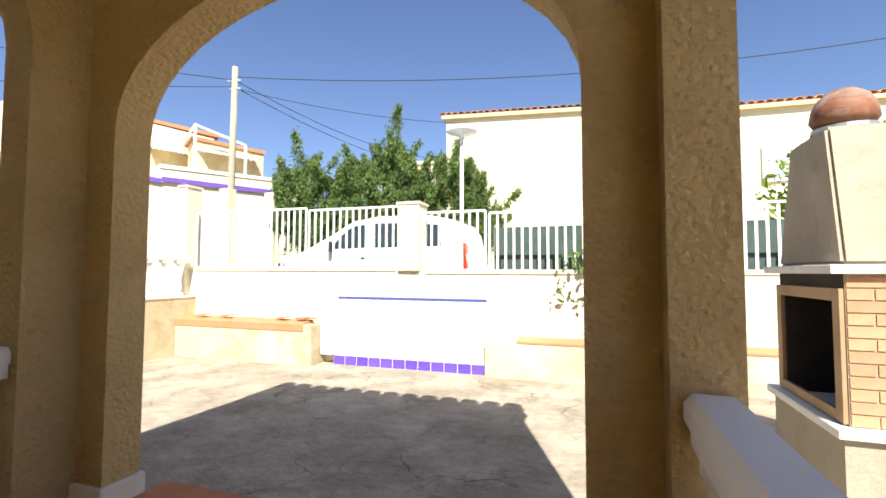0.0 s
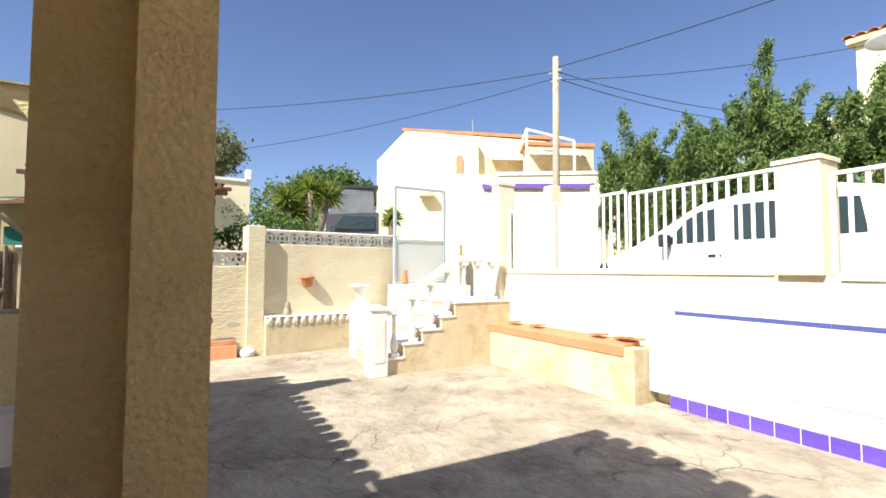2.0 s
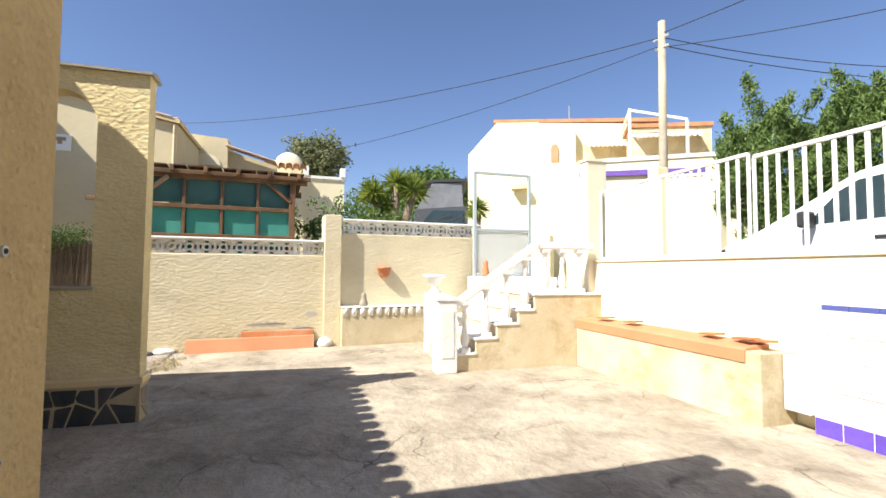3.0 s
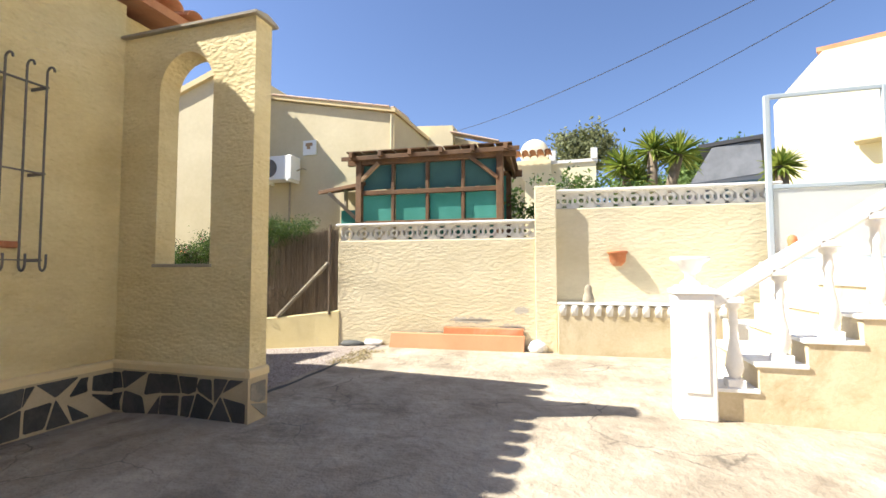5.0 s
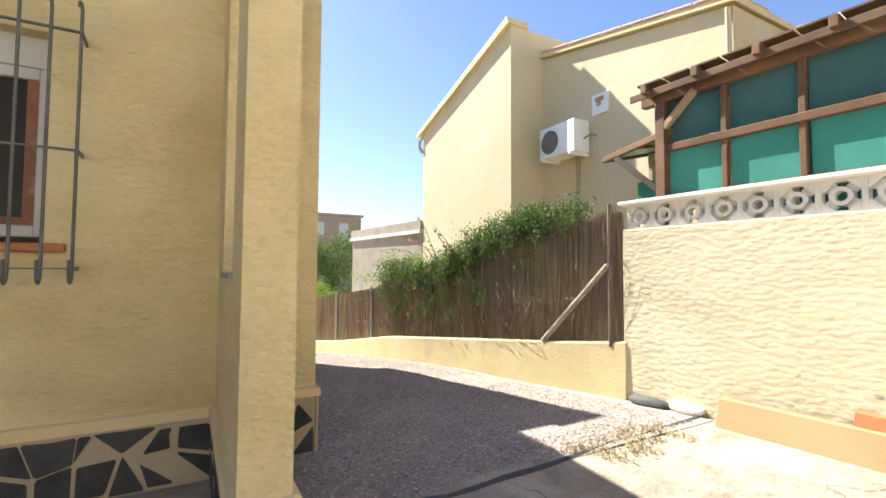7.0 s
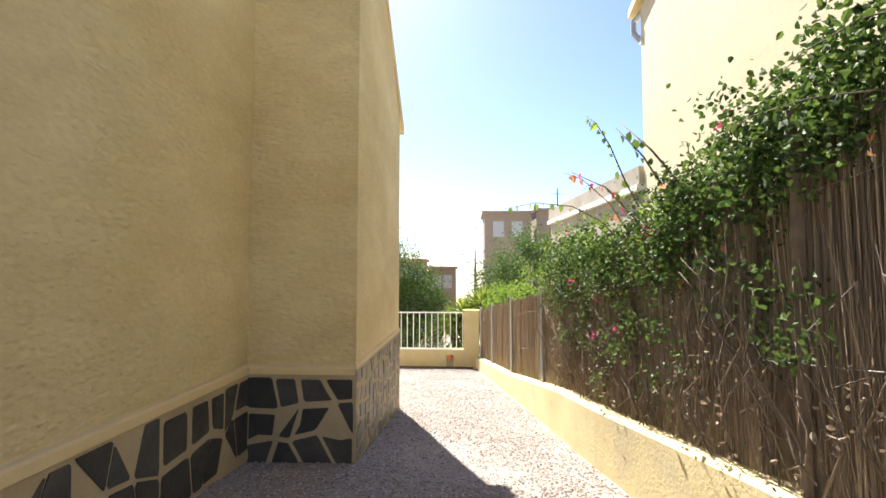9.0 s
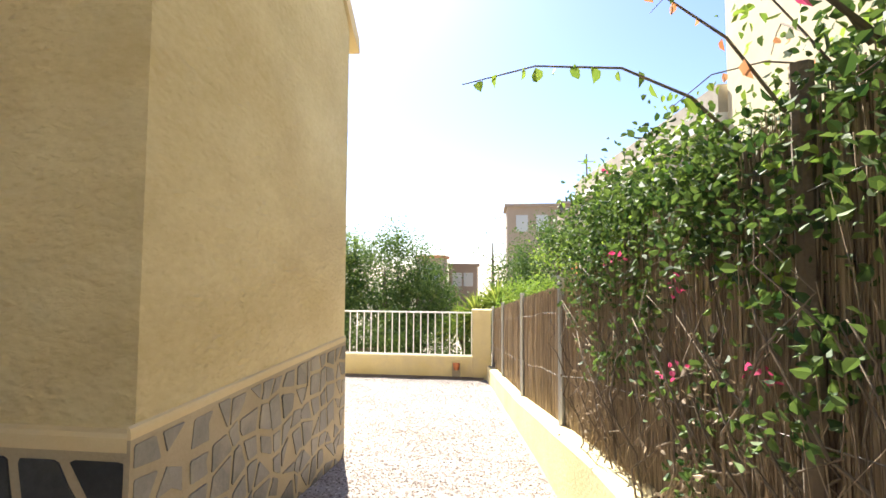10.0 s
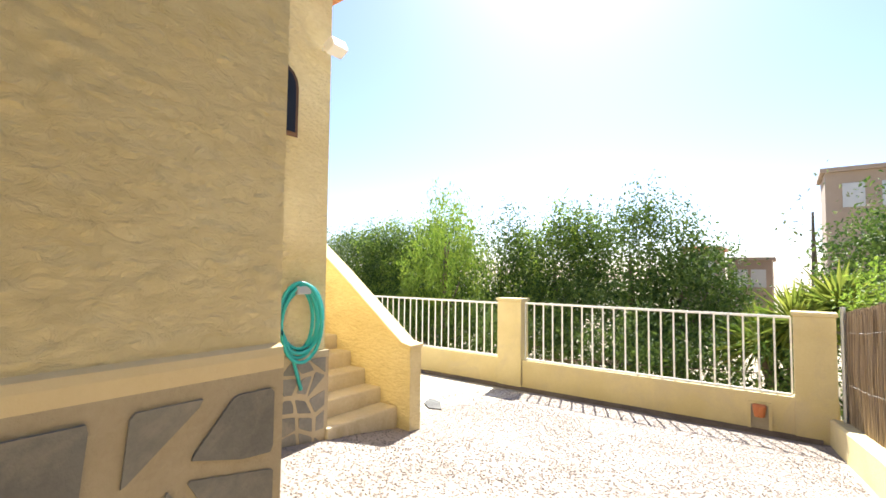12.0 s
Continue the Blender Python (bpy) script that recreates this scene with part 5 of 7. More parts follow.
for k in range(4):
    s0, s1 = P0 + (P1 - P0) * k / 4 + 0.04, P0 + (P1 - P0) * (k + 1) / 4 - 0.04
    bm = B()
    slab(bm, [west_pt(s0, PO + 0.03, 1.9), west_pt(s1, PO + 0.03, 1.9), west_pt(s1, PO + 0.03, 2.36), west_pt(s0, PO + 0.03, 2.34)], tuple(WN * 0.006))
    part("shade_cloth", bm, GREENCLOTH, pg, "taut green cloth")
    bm = B()
    slab(bm, [west_pt(s0 - 0.015, PO + 0.05, 2.4), west_pt(s1 + 0.015, PO + 0.05, 2.42), west_pt(s1 + 0.015, PO + 0.05, 2.83), west_pt(s0 - 0.015, PO + 0.05, 2.82)], tuple(WN * 0.005))
    part("upper_cloth", bm, UPCLOTH, pg, "teal cloth coloured darker for the roof's shade")
    bm = B()
    slab(bm, [west_pt(s0, PO + 1.45, 1.3), west_pt(s1, PO + 1.45, 1.3), west_pt(s1, PO + 1.45, 2.84), west_pt(s0, PO + 1.45, 2.82)], tuple(WN * 0.006))
    part("back_cloth", bm, GREENCLOTH, pg, "green cloth on the far side")
# small lean-to canopy beside it
cn = thing("canopy", (-9.1, -0.6, 1.2), "small timber canopy with a translucent green roof", "canopy")
PALEGREEN = plain("pale_green_sheet", (0.18, 0.36, 0.28), 0.4, 0.0, Transmission_Weight=0.4)
c0, c1, c2, c3 = (-8.95, -0.65, 2.42), (-8.85, 0.2, 2.5), (-9.6, 0.3, 2.66), (-9.66, -0.6, 2.58)
for a, b in ((c0, c1), (c1, c2), (c2, c3), (c3, c0), ((-8.9, -0.2, 2.47), (-9.68, -0.15, 2.62))):
    bm = B()
    beam(bm, a, b, 0.05, 0.06, 0.005)
    part("frame", bm, WOOD, cn)
bm = B()
slab(bm, [c0, c1, c2, c3], (0, 0, 0.012))
part("sheet", bm, PALEGREEN, cn, "translucent green sheet")
for a, b in (((-9.1, 0.0, 1.1), (-9.1, 0.0, 2.45)), ((-9.1, 0.0, 1.95), (-8.93, -0.45, 2.4)), ((-9.6, -0.5, 1.1), (-9.6, -0.5, 2.55))):
    bm = B()
    beam(bm, a, b, 0.06, 0.06, 0.005)
    part("post", bm, CHIMNEY, cn)
bm = B()
box(bm, -9.12, -9.08, -0.3, 0.0, 1.85, 2.12)
part("shutter", bm, GREENCLOTH, cn, "green louvre panel")

# low flat-roofed block behind the fence
lb = thing("outbuilding", (-9.6, -7.5, 0.0), "cream flat-roofed outbuilding with a white parapet", "outbuilding")
# sunlit here, so its colour carries the shade of an unlit wall
walls(lb, "wall", [(-9.06, -5.5, -1.5), (-8.72, -9.0, -1.5), (-8.72, -9.0, 1.93), (-9.06, -5.5, 1.93)], (-4, 0, 0), WEATHERED_SHADE)
walls(lb, "cornice", [(-9.0, -5.5, 1.93), (-8.66, -9.06, 1.93), (-8.66, -9.06, 2.0), (-9.0, -5.5, 2.0)], (-4, 0, 0), WHITE, "white cornice")
bm = B()
slab(bm, [(-9.02, -5.5, 2.0), (-8.68, -9.03, 2.0), (-8.68, -9.03, 2.2), (-9.02, -5.5, 2.2)], (-0.12, 0, 0))
part("parapet", bm, WEATHERED_SHADE, lb, "weathered grey parapet, darkened as if unlit")
bm = B()
tube(bm, [(-8.78, -8.7, 2.15), (-8.78, -8.7, 2.55)], 0.012, 6)
tube(bm, [(-8.9, -8.7, 2.45), (-8.66, -8.7, 2.45)], 0.006, 5)
part("aerial", bm, IRON, lb, "small aerial")

# house with the satellite dish
dh = thing("dish_house", (-19.0, 1.5, 1.0), "cream house with orange roof tiles and a satellite dish", "house")
walls(dh, "wall", [(-17.3, 0.9, 1.0), (-17.3, 2.65, 1.0), (-17.3, 2.65, 4.75), (-17.3, 0.9, 4.75)], (-5, 0, 0), FARCREAM)
walls(dh, "bay", [(-17.5, 2.65, 1.0), (-17.5, 4.05, 1.0), (-17.5, 4.05, 4.62), (-17.5, 2.65, 4.62)], (-5, 0, 0), FARCREAM)
walls(dh, "gable", [(-17.6, -2.6, 1.0), (-17.6, 0.9, 1.0), (-17.6, 0.9, 5.1), (-17.6, -0.6, 5.75), (-17.6, -2.6, 5.3)], (-5, 0, 0), FARCREAM)
for i in range(8):
    piece("tile", TILE, dh, (-17.2, 0.95 + i * 0.235, 4.8), Matrix.Rotation(math.pi / 2, 4, "Z") @ Matrix.Rotation(-0.15, 4, "X"), (1.2, 1.2, 1.2))
walls(dh, "parapet", [(-17.45, 2.6, 4.62), (-17.45, 4.1, 4.62), (-17.45, 4.1, 4.72), (-17.45, 2.6, 4.72)], (-0.3, 0, 0), WHITE, "white parapet")
for y in (2.7, 4.0):
    bm = B()
    box(bm, -17.7, -17.42, y - 0.1, y + 0.1, 4.7, 5.05, 0.02)
    part("finial", bm, WHITE, dh)
bm = B()
bmesh.ops.create_uvsphere(bm, u_segments=20, v_segments=10, radius=0.48)
bmesh.ops.scale(bm, verts=bm.verts, vec=(0.3, 1, 1))
bmesh.ops.translate(bm, verts=bm.verts, vec=(-17.6, 2.1, 5.05))
part("dish", bm, PALE, dh, "pale satellite dish", True)

# ---- far white house by the street ----
fh = thing("street_house", (-16.5, 12.5, 1.3), "bright cream two-storey house with a roof terrace", "house")


def strip(name, pts, depth, mat, label=""):
    """A facade given by its outline, facing the court, with depth behind it."""
    return walls(fh, name, pts, (-0.85 * depth, 0.53 * depth, 0), mat, label)


strip("gable_wall", [(-19.42, 9.64, 1.0), (-17.76, 12.25, 1.0), (-17.76, 12.25, 7.75), (-18.73, 10.72, 7.85), (-19.42, 9.64, 6.5)], 6, FARCREAM)
strip("main_wall", [(-17.76, 12.25, 1.0), (-15.3, 16.1, 1.0), (-15.3, 16.1, 7.3), (-17.76, 12.25, 7.7)], 6, FARCREAM)
strip("roof_edge", [(-18.8, 10.6, 7.86), (-15.2, 16.3, 7.4), (-15.2, 16.3, 7.55), (-18.8, 10.6, 8.0)], 6, ROOFTILE, "tile roof edge")
strip("buttress", [(-17.3, 12.2, 1.0), (-16.6, 13.3, 1.0), (-16.6, 13.3, 7.2), (-17.3, 12.2, 7.4)], 0.8, FARCREAM)
bm = B()
slab(bm, [(-17.28 + 0.53 * u, 12.15 + 0.85 * u, z) for u, z in [(0.35, 5.2), (0.65, 5.2)] + list(reversed(arch_outline(0.35, 0.65, 6.4, 0.2, 8)))], (0.03, -0.02, 0))
part("niche_window", bm, TANWOOD, fh, "narrow arched opening")
# no recess is cut: a darker tan panel gives the balcony its shade
strip("balcony_back", [(-16.4, 13.6, 5.6), (-15.3, 15.4, 5.6), (-15.3, 15.4, 6.6), (-16.4, 13.6, 6.6)], 0.2, TANWALL, "tan panel for the shade in the balcony recess")
STRIPE = rough_paint("violet_stripe", (0.12, 0.06, 0.30), (0.16, 0.09, 0.38), 20, 4, 0)
strip("terrace_wall", [(-15.21, 10.81, 1.0), (-13.98, 12.51, 1.0), (-13.98, 12.51, 5.15), (-15.21, 10.81, 5.25)], 3, FARCREAM)
strip("terrace_side", [(-13.98, 12.51, 1.0), (-11.4, 16.1, 1.0), (-11.4, 16.1, 5.1), (-13.98, 12.51, 5.15)], 3, FARCREAM)
strip("terrace_coping", [(-14.0, 12.4, 5.12), (-11.3, 16.15, 5.1), (-11.3, 16.15, 5.22), (-14.0, 12.4, 5.25)], 0.3, WHITE)
for a, b in (((-14.35, 11.95), (-13.95, 12.48)), ((-13.95, 12.48), (-11.5, 15.9))):
    bm = B()
    slab(bm, [(a[0] + 0.03, a[1] - 0.03, 4.62), (b[0] + 0.03, b[1] - 0.03, 4.55), (b[0] + 0.03, b[1] - 0.03, 4.72), (a[0] + 0.03, a[1] - 0.03, 4.8)], (0.02, -0.02, 0))
    part("band", bm, STRIPE, fh, "violet painted band")
for a, b in (((-13.4, 13.35, 5.1), (-13.4, 13.35, 6.95)), ((-12.35, 14.78, 5.1), (-12.35, 14.78, 6.4)), ((-13.4, 13.35, 6.9), (-12.35, 14.78, 6.4)), ((-13.4, 13.35, 6.9), (-15.0, 14.3, 6.7)), ((-13.4, 13.35, 6.0), (-12.35, 14.78, 5.9))):
    bm = B()
    beam(bm, a, b, 0.075, 0.075)
    part("terrace_frame", bm, WHITE, fh, "white terrace frame")
bm = B()
tube(bm, [(-17.2, 13.4, 7.6), (-17.2, 13.4, 8.4)], 0.03, 6)
part("aerial", bm, ZINC, fh)
AWNING = rough_paint("striped_awning", (0.55, 0.42, 0.24), (0.68, 0.56, 0.36), 60, 3, 0.1, 0.002, 0.85)


def awning(a, b, out, drop):
    """A sloping cloth from a to b with a scalloped hem and slats under it."""
    a, b, out = Vector(a), Vector(b), Vector(out)
    bm = B()
    slab(bm, [a, b, b + out - Vector((0, 0, drop)), a + out - Vector((0, 0, drop))], (0, 0, 0.02))
    part("awning", bm, AWNING, fh, "faded tan awning")
    n, low = 12, Vector((0, 0, drop))
    hem = [(b + out) - low, (a + out) - low]
    for i in range(n):
        p, u = (a + out).lerp(b + out, (i + 0.5) / n) - low, (b - a) / n * 0.5
        hem += [p - u * math.cos(k * math.pi / 5) - Vector((0, 0, 0.14 * math.sin(k * math.pi / 5) + 0.04)) for k in range(6 if i == n - 1 else 5)]
    bm = B()
    slab(bm, hem, tuple(out.normalized() * 0.02))
    part("awning_hem", bm, WHITE, fh, "white scalloped hem")


awning((-16.3, 13.65, 6.6), (-15.25, 15.4, 6.55), (0.5, -0.35, 0), 0.2)
awning((-14.1, 14.2, 6.35), (-12.9, 15.85, 6.25), (0.5, -0.35, 0), 0.15)
strip("terrace_roof", [(-14.3, 14.0, 6.62), (-12.6, 16.2, 6.42), (-12.6, 16.2, 6.56), (-14.3, 14.0, 6.76)], 1.5, ROOFTILE, "tile roof over the terrace")
strip("terrace_room", [(-14.3, 14.1, 5.0), (-12.7, 16.2, 5.0), (-12.7, 16.2, 6.42), (-14.3, 14.1, 6.6)], 1.0, TANWALL, "ochre terrace wall")
bm = B()
slab(bm, [(-18.3, 11.25, 4.75), (-17.95, 11.8, 4.75), (-17.95, 11.8, 5.0), (-18.3, 11.25, 4.9)], (0.35, -0.22, 0.05))
part("window_hood", bm, TANWALL, fh, "small tiled window hood")

# its street front: gate, gateposts and white walls
gs = thing("street_gate", (-8.9, 11.0, STREET), "white barred driveway gate between rendered posts", "gate")
for x, y in ((-9.15, 10.6), (-8.4, 11.55), (-7.95, 12.1)):
    bm = B()
    box(bm, x - 0.16, x + 0.16, y - 0.16, y + 0.16, STREET - 0.05, 3.75, 0.02)
    part("gatepost", bm, FARCREAM, gs)
for k in range(7):
    a = Vector((-9.05, 10.72, 0)).lerp(Vector((-8.52, 11.4, 0)), (k + 0.5) / 7)
    bm = B()
    box(bm, a.x - 0.015, a.x + 0.015, a.y - 0.015, a.y + 0.015, 1.7, 3.55)
    part("bar", bm, METALWHITE, gs)
for z in (1.75, 1.95, 2.15, 2.9, 3.55):
    bm = B()
    beam(bm, (-9.05, 10.72, z), (-8.5, 11.42, z), 0.03, 0.05)
    part("rail", bm, METALWHITE, gs)
bm = B()
slab(bm, [(-11.5, 8.4, STREET - 0.05), (-9.2, 10.55, STREET - 0.05), (-9.2, 10.55, 2.9), (-11.5, 8.4, 3.0)], (-0.15, 0.2, 0))
structure("wall_street_west", bm, FARCREAM, "bright rendered wall along the street", "wall")
bm = B()
slab(bm, [(-14.5, 8.0, STREET - 0.05), (-10.5, 8.5, STREET - 0.05), (-10.5, 8.5, 2.2), (-14.5, 8.0, 2.6)], (-0.15, 0.2, 0))
structure("wall_street_bend", bm, FARCREAM, "bright rendered wall beyond the gate", "wall")
t = thing("letter_box", (-8.23, 11.4, 2.9), "small dark letter box on the gatepost", "letter box")
bm = B()
box(bm, -8.3, -8.22, 11.36, 11.44, 2.75, 3.15, 0.01)
part("body", bm, IRON, t)
t = thing("scooter", (-7.5, 12.3, STREET), "orange-red parked scooter half hidden by the gatepost", "scooter")
bm = B()
box(bm, -7.66, -7.36, 12.2, 12.5, 2.35, 2.75, 0.09)
part("top_box", bm, ORANGE, t)
bm = B()
box(bm, -7.7, -7.3, 12.1, 12.6, 1.15, 2.3, 0.1)
part("body", bm, CARDARK, t)
for y in (11.9, 12.9):
    bm = B()
    tube(bm, [(-7.46, y, STREET + 0.25), (-7.54, y, STREET + 0.25)], 0.25, 16)
    part("wheel", bm, TYRE, t)

# right-hand street house
rh = thing("corner_house", (1.5, 18.0, 1.3), "cream two-storey house with a red tile roof edge", "house")
walls(rh, "wall", [(-4.6, 16.6, 1.0), (0.5, 16.6, 1.0), (0.5, 16.6, 6.95), (-4.6, 16.6, 7.2)], (0, 7, 0), FARCREAM)
walls(rh, "wing", [(0.5, 16.9, 1.0), (12.0, 16.4, 1.0), (12.0, 16.4, 6.3), (0.5, 16.9, 6.65)], (0, 7, 0), FARCREAM)
walls(rh, "cornice", [(-4.75, 16.45, 7.2), (0.55, 16.45, 6.95), (0.55, 16.45, 7.08), (-4.75, 16.45, 7.33)], (0, 0.5, 0), CAP, "cream cornice")
walls(rh, "wing_cornice", [(0.55, 16.7, 6.62), (12.0, 16.25, 6.3), (12.0, 16.25, 6.42), (0.55, 16.7, 6.75)], (0, 0.5, 0), CAP, "cream cornice")
for i in range(22):
    piece("tile", TILE, rh, (-4.7 + i * 0.245, 16.42, 7.34 - i * 0.0115), Matrix.Rotation(math.pi, 4, "Z") @ Matrix.Rotation(-0.2, 4, "X"), (1.15, 1.15, 1.15))
for i in range(46):
    piece("tile", TILE, rh, (0.6 + i * 0.248, 16.68 - i * 0.01, 6.77 - i * 0.007), Matrix.Rotation(math.pi, 4, "Z") @ Matrix.Rotation(-0.2, 4, "X"), (1.15, 1.15, 1.15))
walls(rh, "roof", [(-4.7, 16.6, 7.3), (0.5, 16.6, 7.05), (0.5, 20, 8.2), (-4.7, 20, 8.4)], (0, 0, 0.1), ROOFTILE)
for x0, x1, z0, z1, arch in ((1.45, 2.6, 4.4, 5.55, False), (5.6, 6.5, 4.2, 5.3, True)):
    w = thing("house_window", ((x0 + x1) / 2, 16.6, z0), "white-framed upper window of the corner house", "window", "corner house windows")
    bm = B()
    o = [(x0, z0), (x1, z0)] + (list(reversed(arch_outline(x0, x1, z1, 0.35, 8))) if arch else [(x1, z1), (x0, z1)])
    slab(bm, [(u, 16.58, z) for u, z in o], (0, 0.5, 0))
    part("frame", bm, WHITE, w)
    bm = B()
    box(bm, x0 + 0.1, x1 - 0.1, 16.55, 16.575, z0 + 0.12, z1 - 0.15)
    part("pane", bm, PALEBLUE, w, "pale shuttered pane")
t = thing("air_conditioner", (0.9, 16.5, 4.9), "white outdoor air-conditioning unit on the corner house", "air conditioner")
bm = B()
box(bm, 0.55, 1.25, 16.35, 16.85, 4.95, 5.6, 0.02)
part("casing", bm, METALWHITE, t)
bm = B()
box(bm, 0.6, 1.0, 16.335, 16.348, 5.0, 5.55)
part("grille", bm, ZINC, t)
bm = B()
box(bm, 0.6, 1.2, 16.5, 16.85, 4.5, 4.94)
part("tray", bm, TANWALL, t)

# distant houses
# houses at y < 0 show their shaded side, painted darker than the others
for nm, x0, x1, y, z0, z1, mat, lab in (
    ("distant_house", -11.4, -8.4, -30.0, -2.5, 4.9, FARSHADE, "flat-roofed distant apartment house, browned for its shaded side"),
    ("distant_house", -16.5, -11.9, -31.0, -2.5, 5.2, FARSHADE, "distant apartment block, browned for its shaded side"),
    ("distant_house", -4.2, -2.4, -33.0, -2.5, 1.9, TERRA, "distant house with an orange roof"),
    ("distant_house", -6.4, -4.3, -36.0, -2.5, 1.4, FARSHADE, "distant house behind trees, browned for its shaded side"),
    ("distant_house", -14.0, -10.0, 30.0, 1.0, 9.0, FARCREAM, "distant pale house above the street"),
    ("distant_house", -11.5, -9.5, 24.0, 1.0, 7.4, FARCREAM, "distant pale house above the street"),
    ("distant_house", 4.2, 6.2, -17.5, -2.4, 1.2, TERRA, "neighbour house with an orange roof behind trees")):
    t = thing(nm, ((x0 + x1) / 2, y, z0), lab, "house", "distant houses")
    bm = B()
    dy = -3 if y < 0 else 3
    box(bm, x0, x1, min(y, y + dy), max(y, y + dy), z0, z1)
    part("wall", bm, FARSHADE if y < 0 else FARCREAM, t)
    bm = B()
    box(bm, x0 - 0.15, x1 + 0.15, min(y, y + dy) - 0.15, max(y, y + dy) + 0.15, z1, z1 + 0.18)
    part("roof", bm, ROOFTILE if mat is TERRA else mat, t)
    for k in range(2):
        bm = B()
        cx = x0 + (x1 - x0) * (0.3 + 0.4 * k)
        yy = y + 0.01 if y < 0 else y - 0.03
        box(bm, cx - 0.35, cx + 0.35, yy, yy + 0.02, z1 - 1.5, z1 - 0.5)
        part("window", bm, ZINC, t)

# ---- street furniture and cables ----
t = thing("utility_pole", (-9.5, 11.2, STREET), "grey wooden utility pole with cable clamps", "pole")
bm = B()
tube(bm, [(-9.64, 11.21, STREET - 0.1), (-9.38, 11.0, 7.5)], [0.12, 0.085], 12)
part("shaft", bm, CHIMNEY, t, "", True)
bm = B()
beam(bm, (-9.6, 10.95, 7.1), (-9.2, 11.05, 7.1), 0.05, 0.05)
beam(bm, (-9.55, 10.95, 6.85), (-9.2, 11.05, 6.85), 0.05, 0.05)
part("bracket", bm, ZINC, t)


def cable(a, b, sag, r=0.016):
    bm = B()
    a, b = Vector(a), Vector(b)
    tube(bm, [a.lerp(b, i / 16) - Vector((0, 0, sag * 4 * (i / 16) * (1 - i / 16))) for i in range(17)], r, 5)
    t = thing("cable", tuple(a), "black overhead cable from the utility pole", "cable", "overhead cables")
    part("strand", bm, WIRE, t)


cable((-9.38, 11.0, 7.1), (-26.0, -4.0, 8.6), 0.6, 0.012)
cable((-9.38, 11.0, 6.9), (-24.0, 0.0, 6.4), 0.5, 0.010)
cable((-9.38, 11.0, 7.1), (-8.0, 25.0, 8.0), 0.5, 0.012)
cable((-9.38, 11.0, 6.9), (-7.5, 25.0, 7.3), 0.5, 0.012)
cable((-9.38, 11.0, 7.2), (14.0, 15.5, 8.2), 0.9, 0.012)
cable((-9.38, 11.0, 6.85), (-4.0, 16.4, 6.95), 0.2, 0.01)
t = thing("street_lamp", (-2.25, 10.6, STREET), "white street lamp with a flat saucer head", "street lamp")
bm = B()
tube(bm, [(-2.25, 10.6, STREET), (-2.25, 10.6, 4.6)], [0.055, 0.04], 12)
part("pole", bm, METALWHITE, t, "", True)
bm = B()
lathe(bm, [(0.06, -0.1), (0.08, 0.0), (0.36, 0.07), (0.37, 0.1), (0.2, 0.15), (0.02, 0.16)], -2.25, 10.6, 4.65, 24)
part("shade", bm, METALWHITE, t, "flat saucer shade", True)

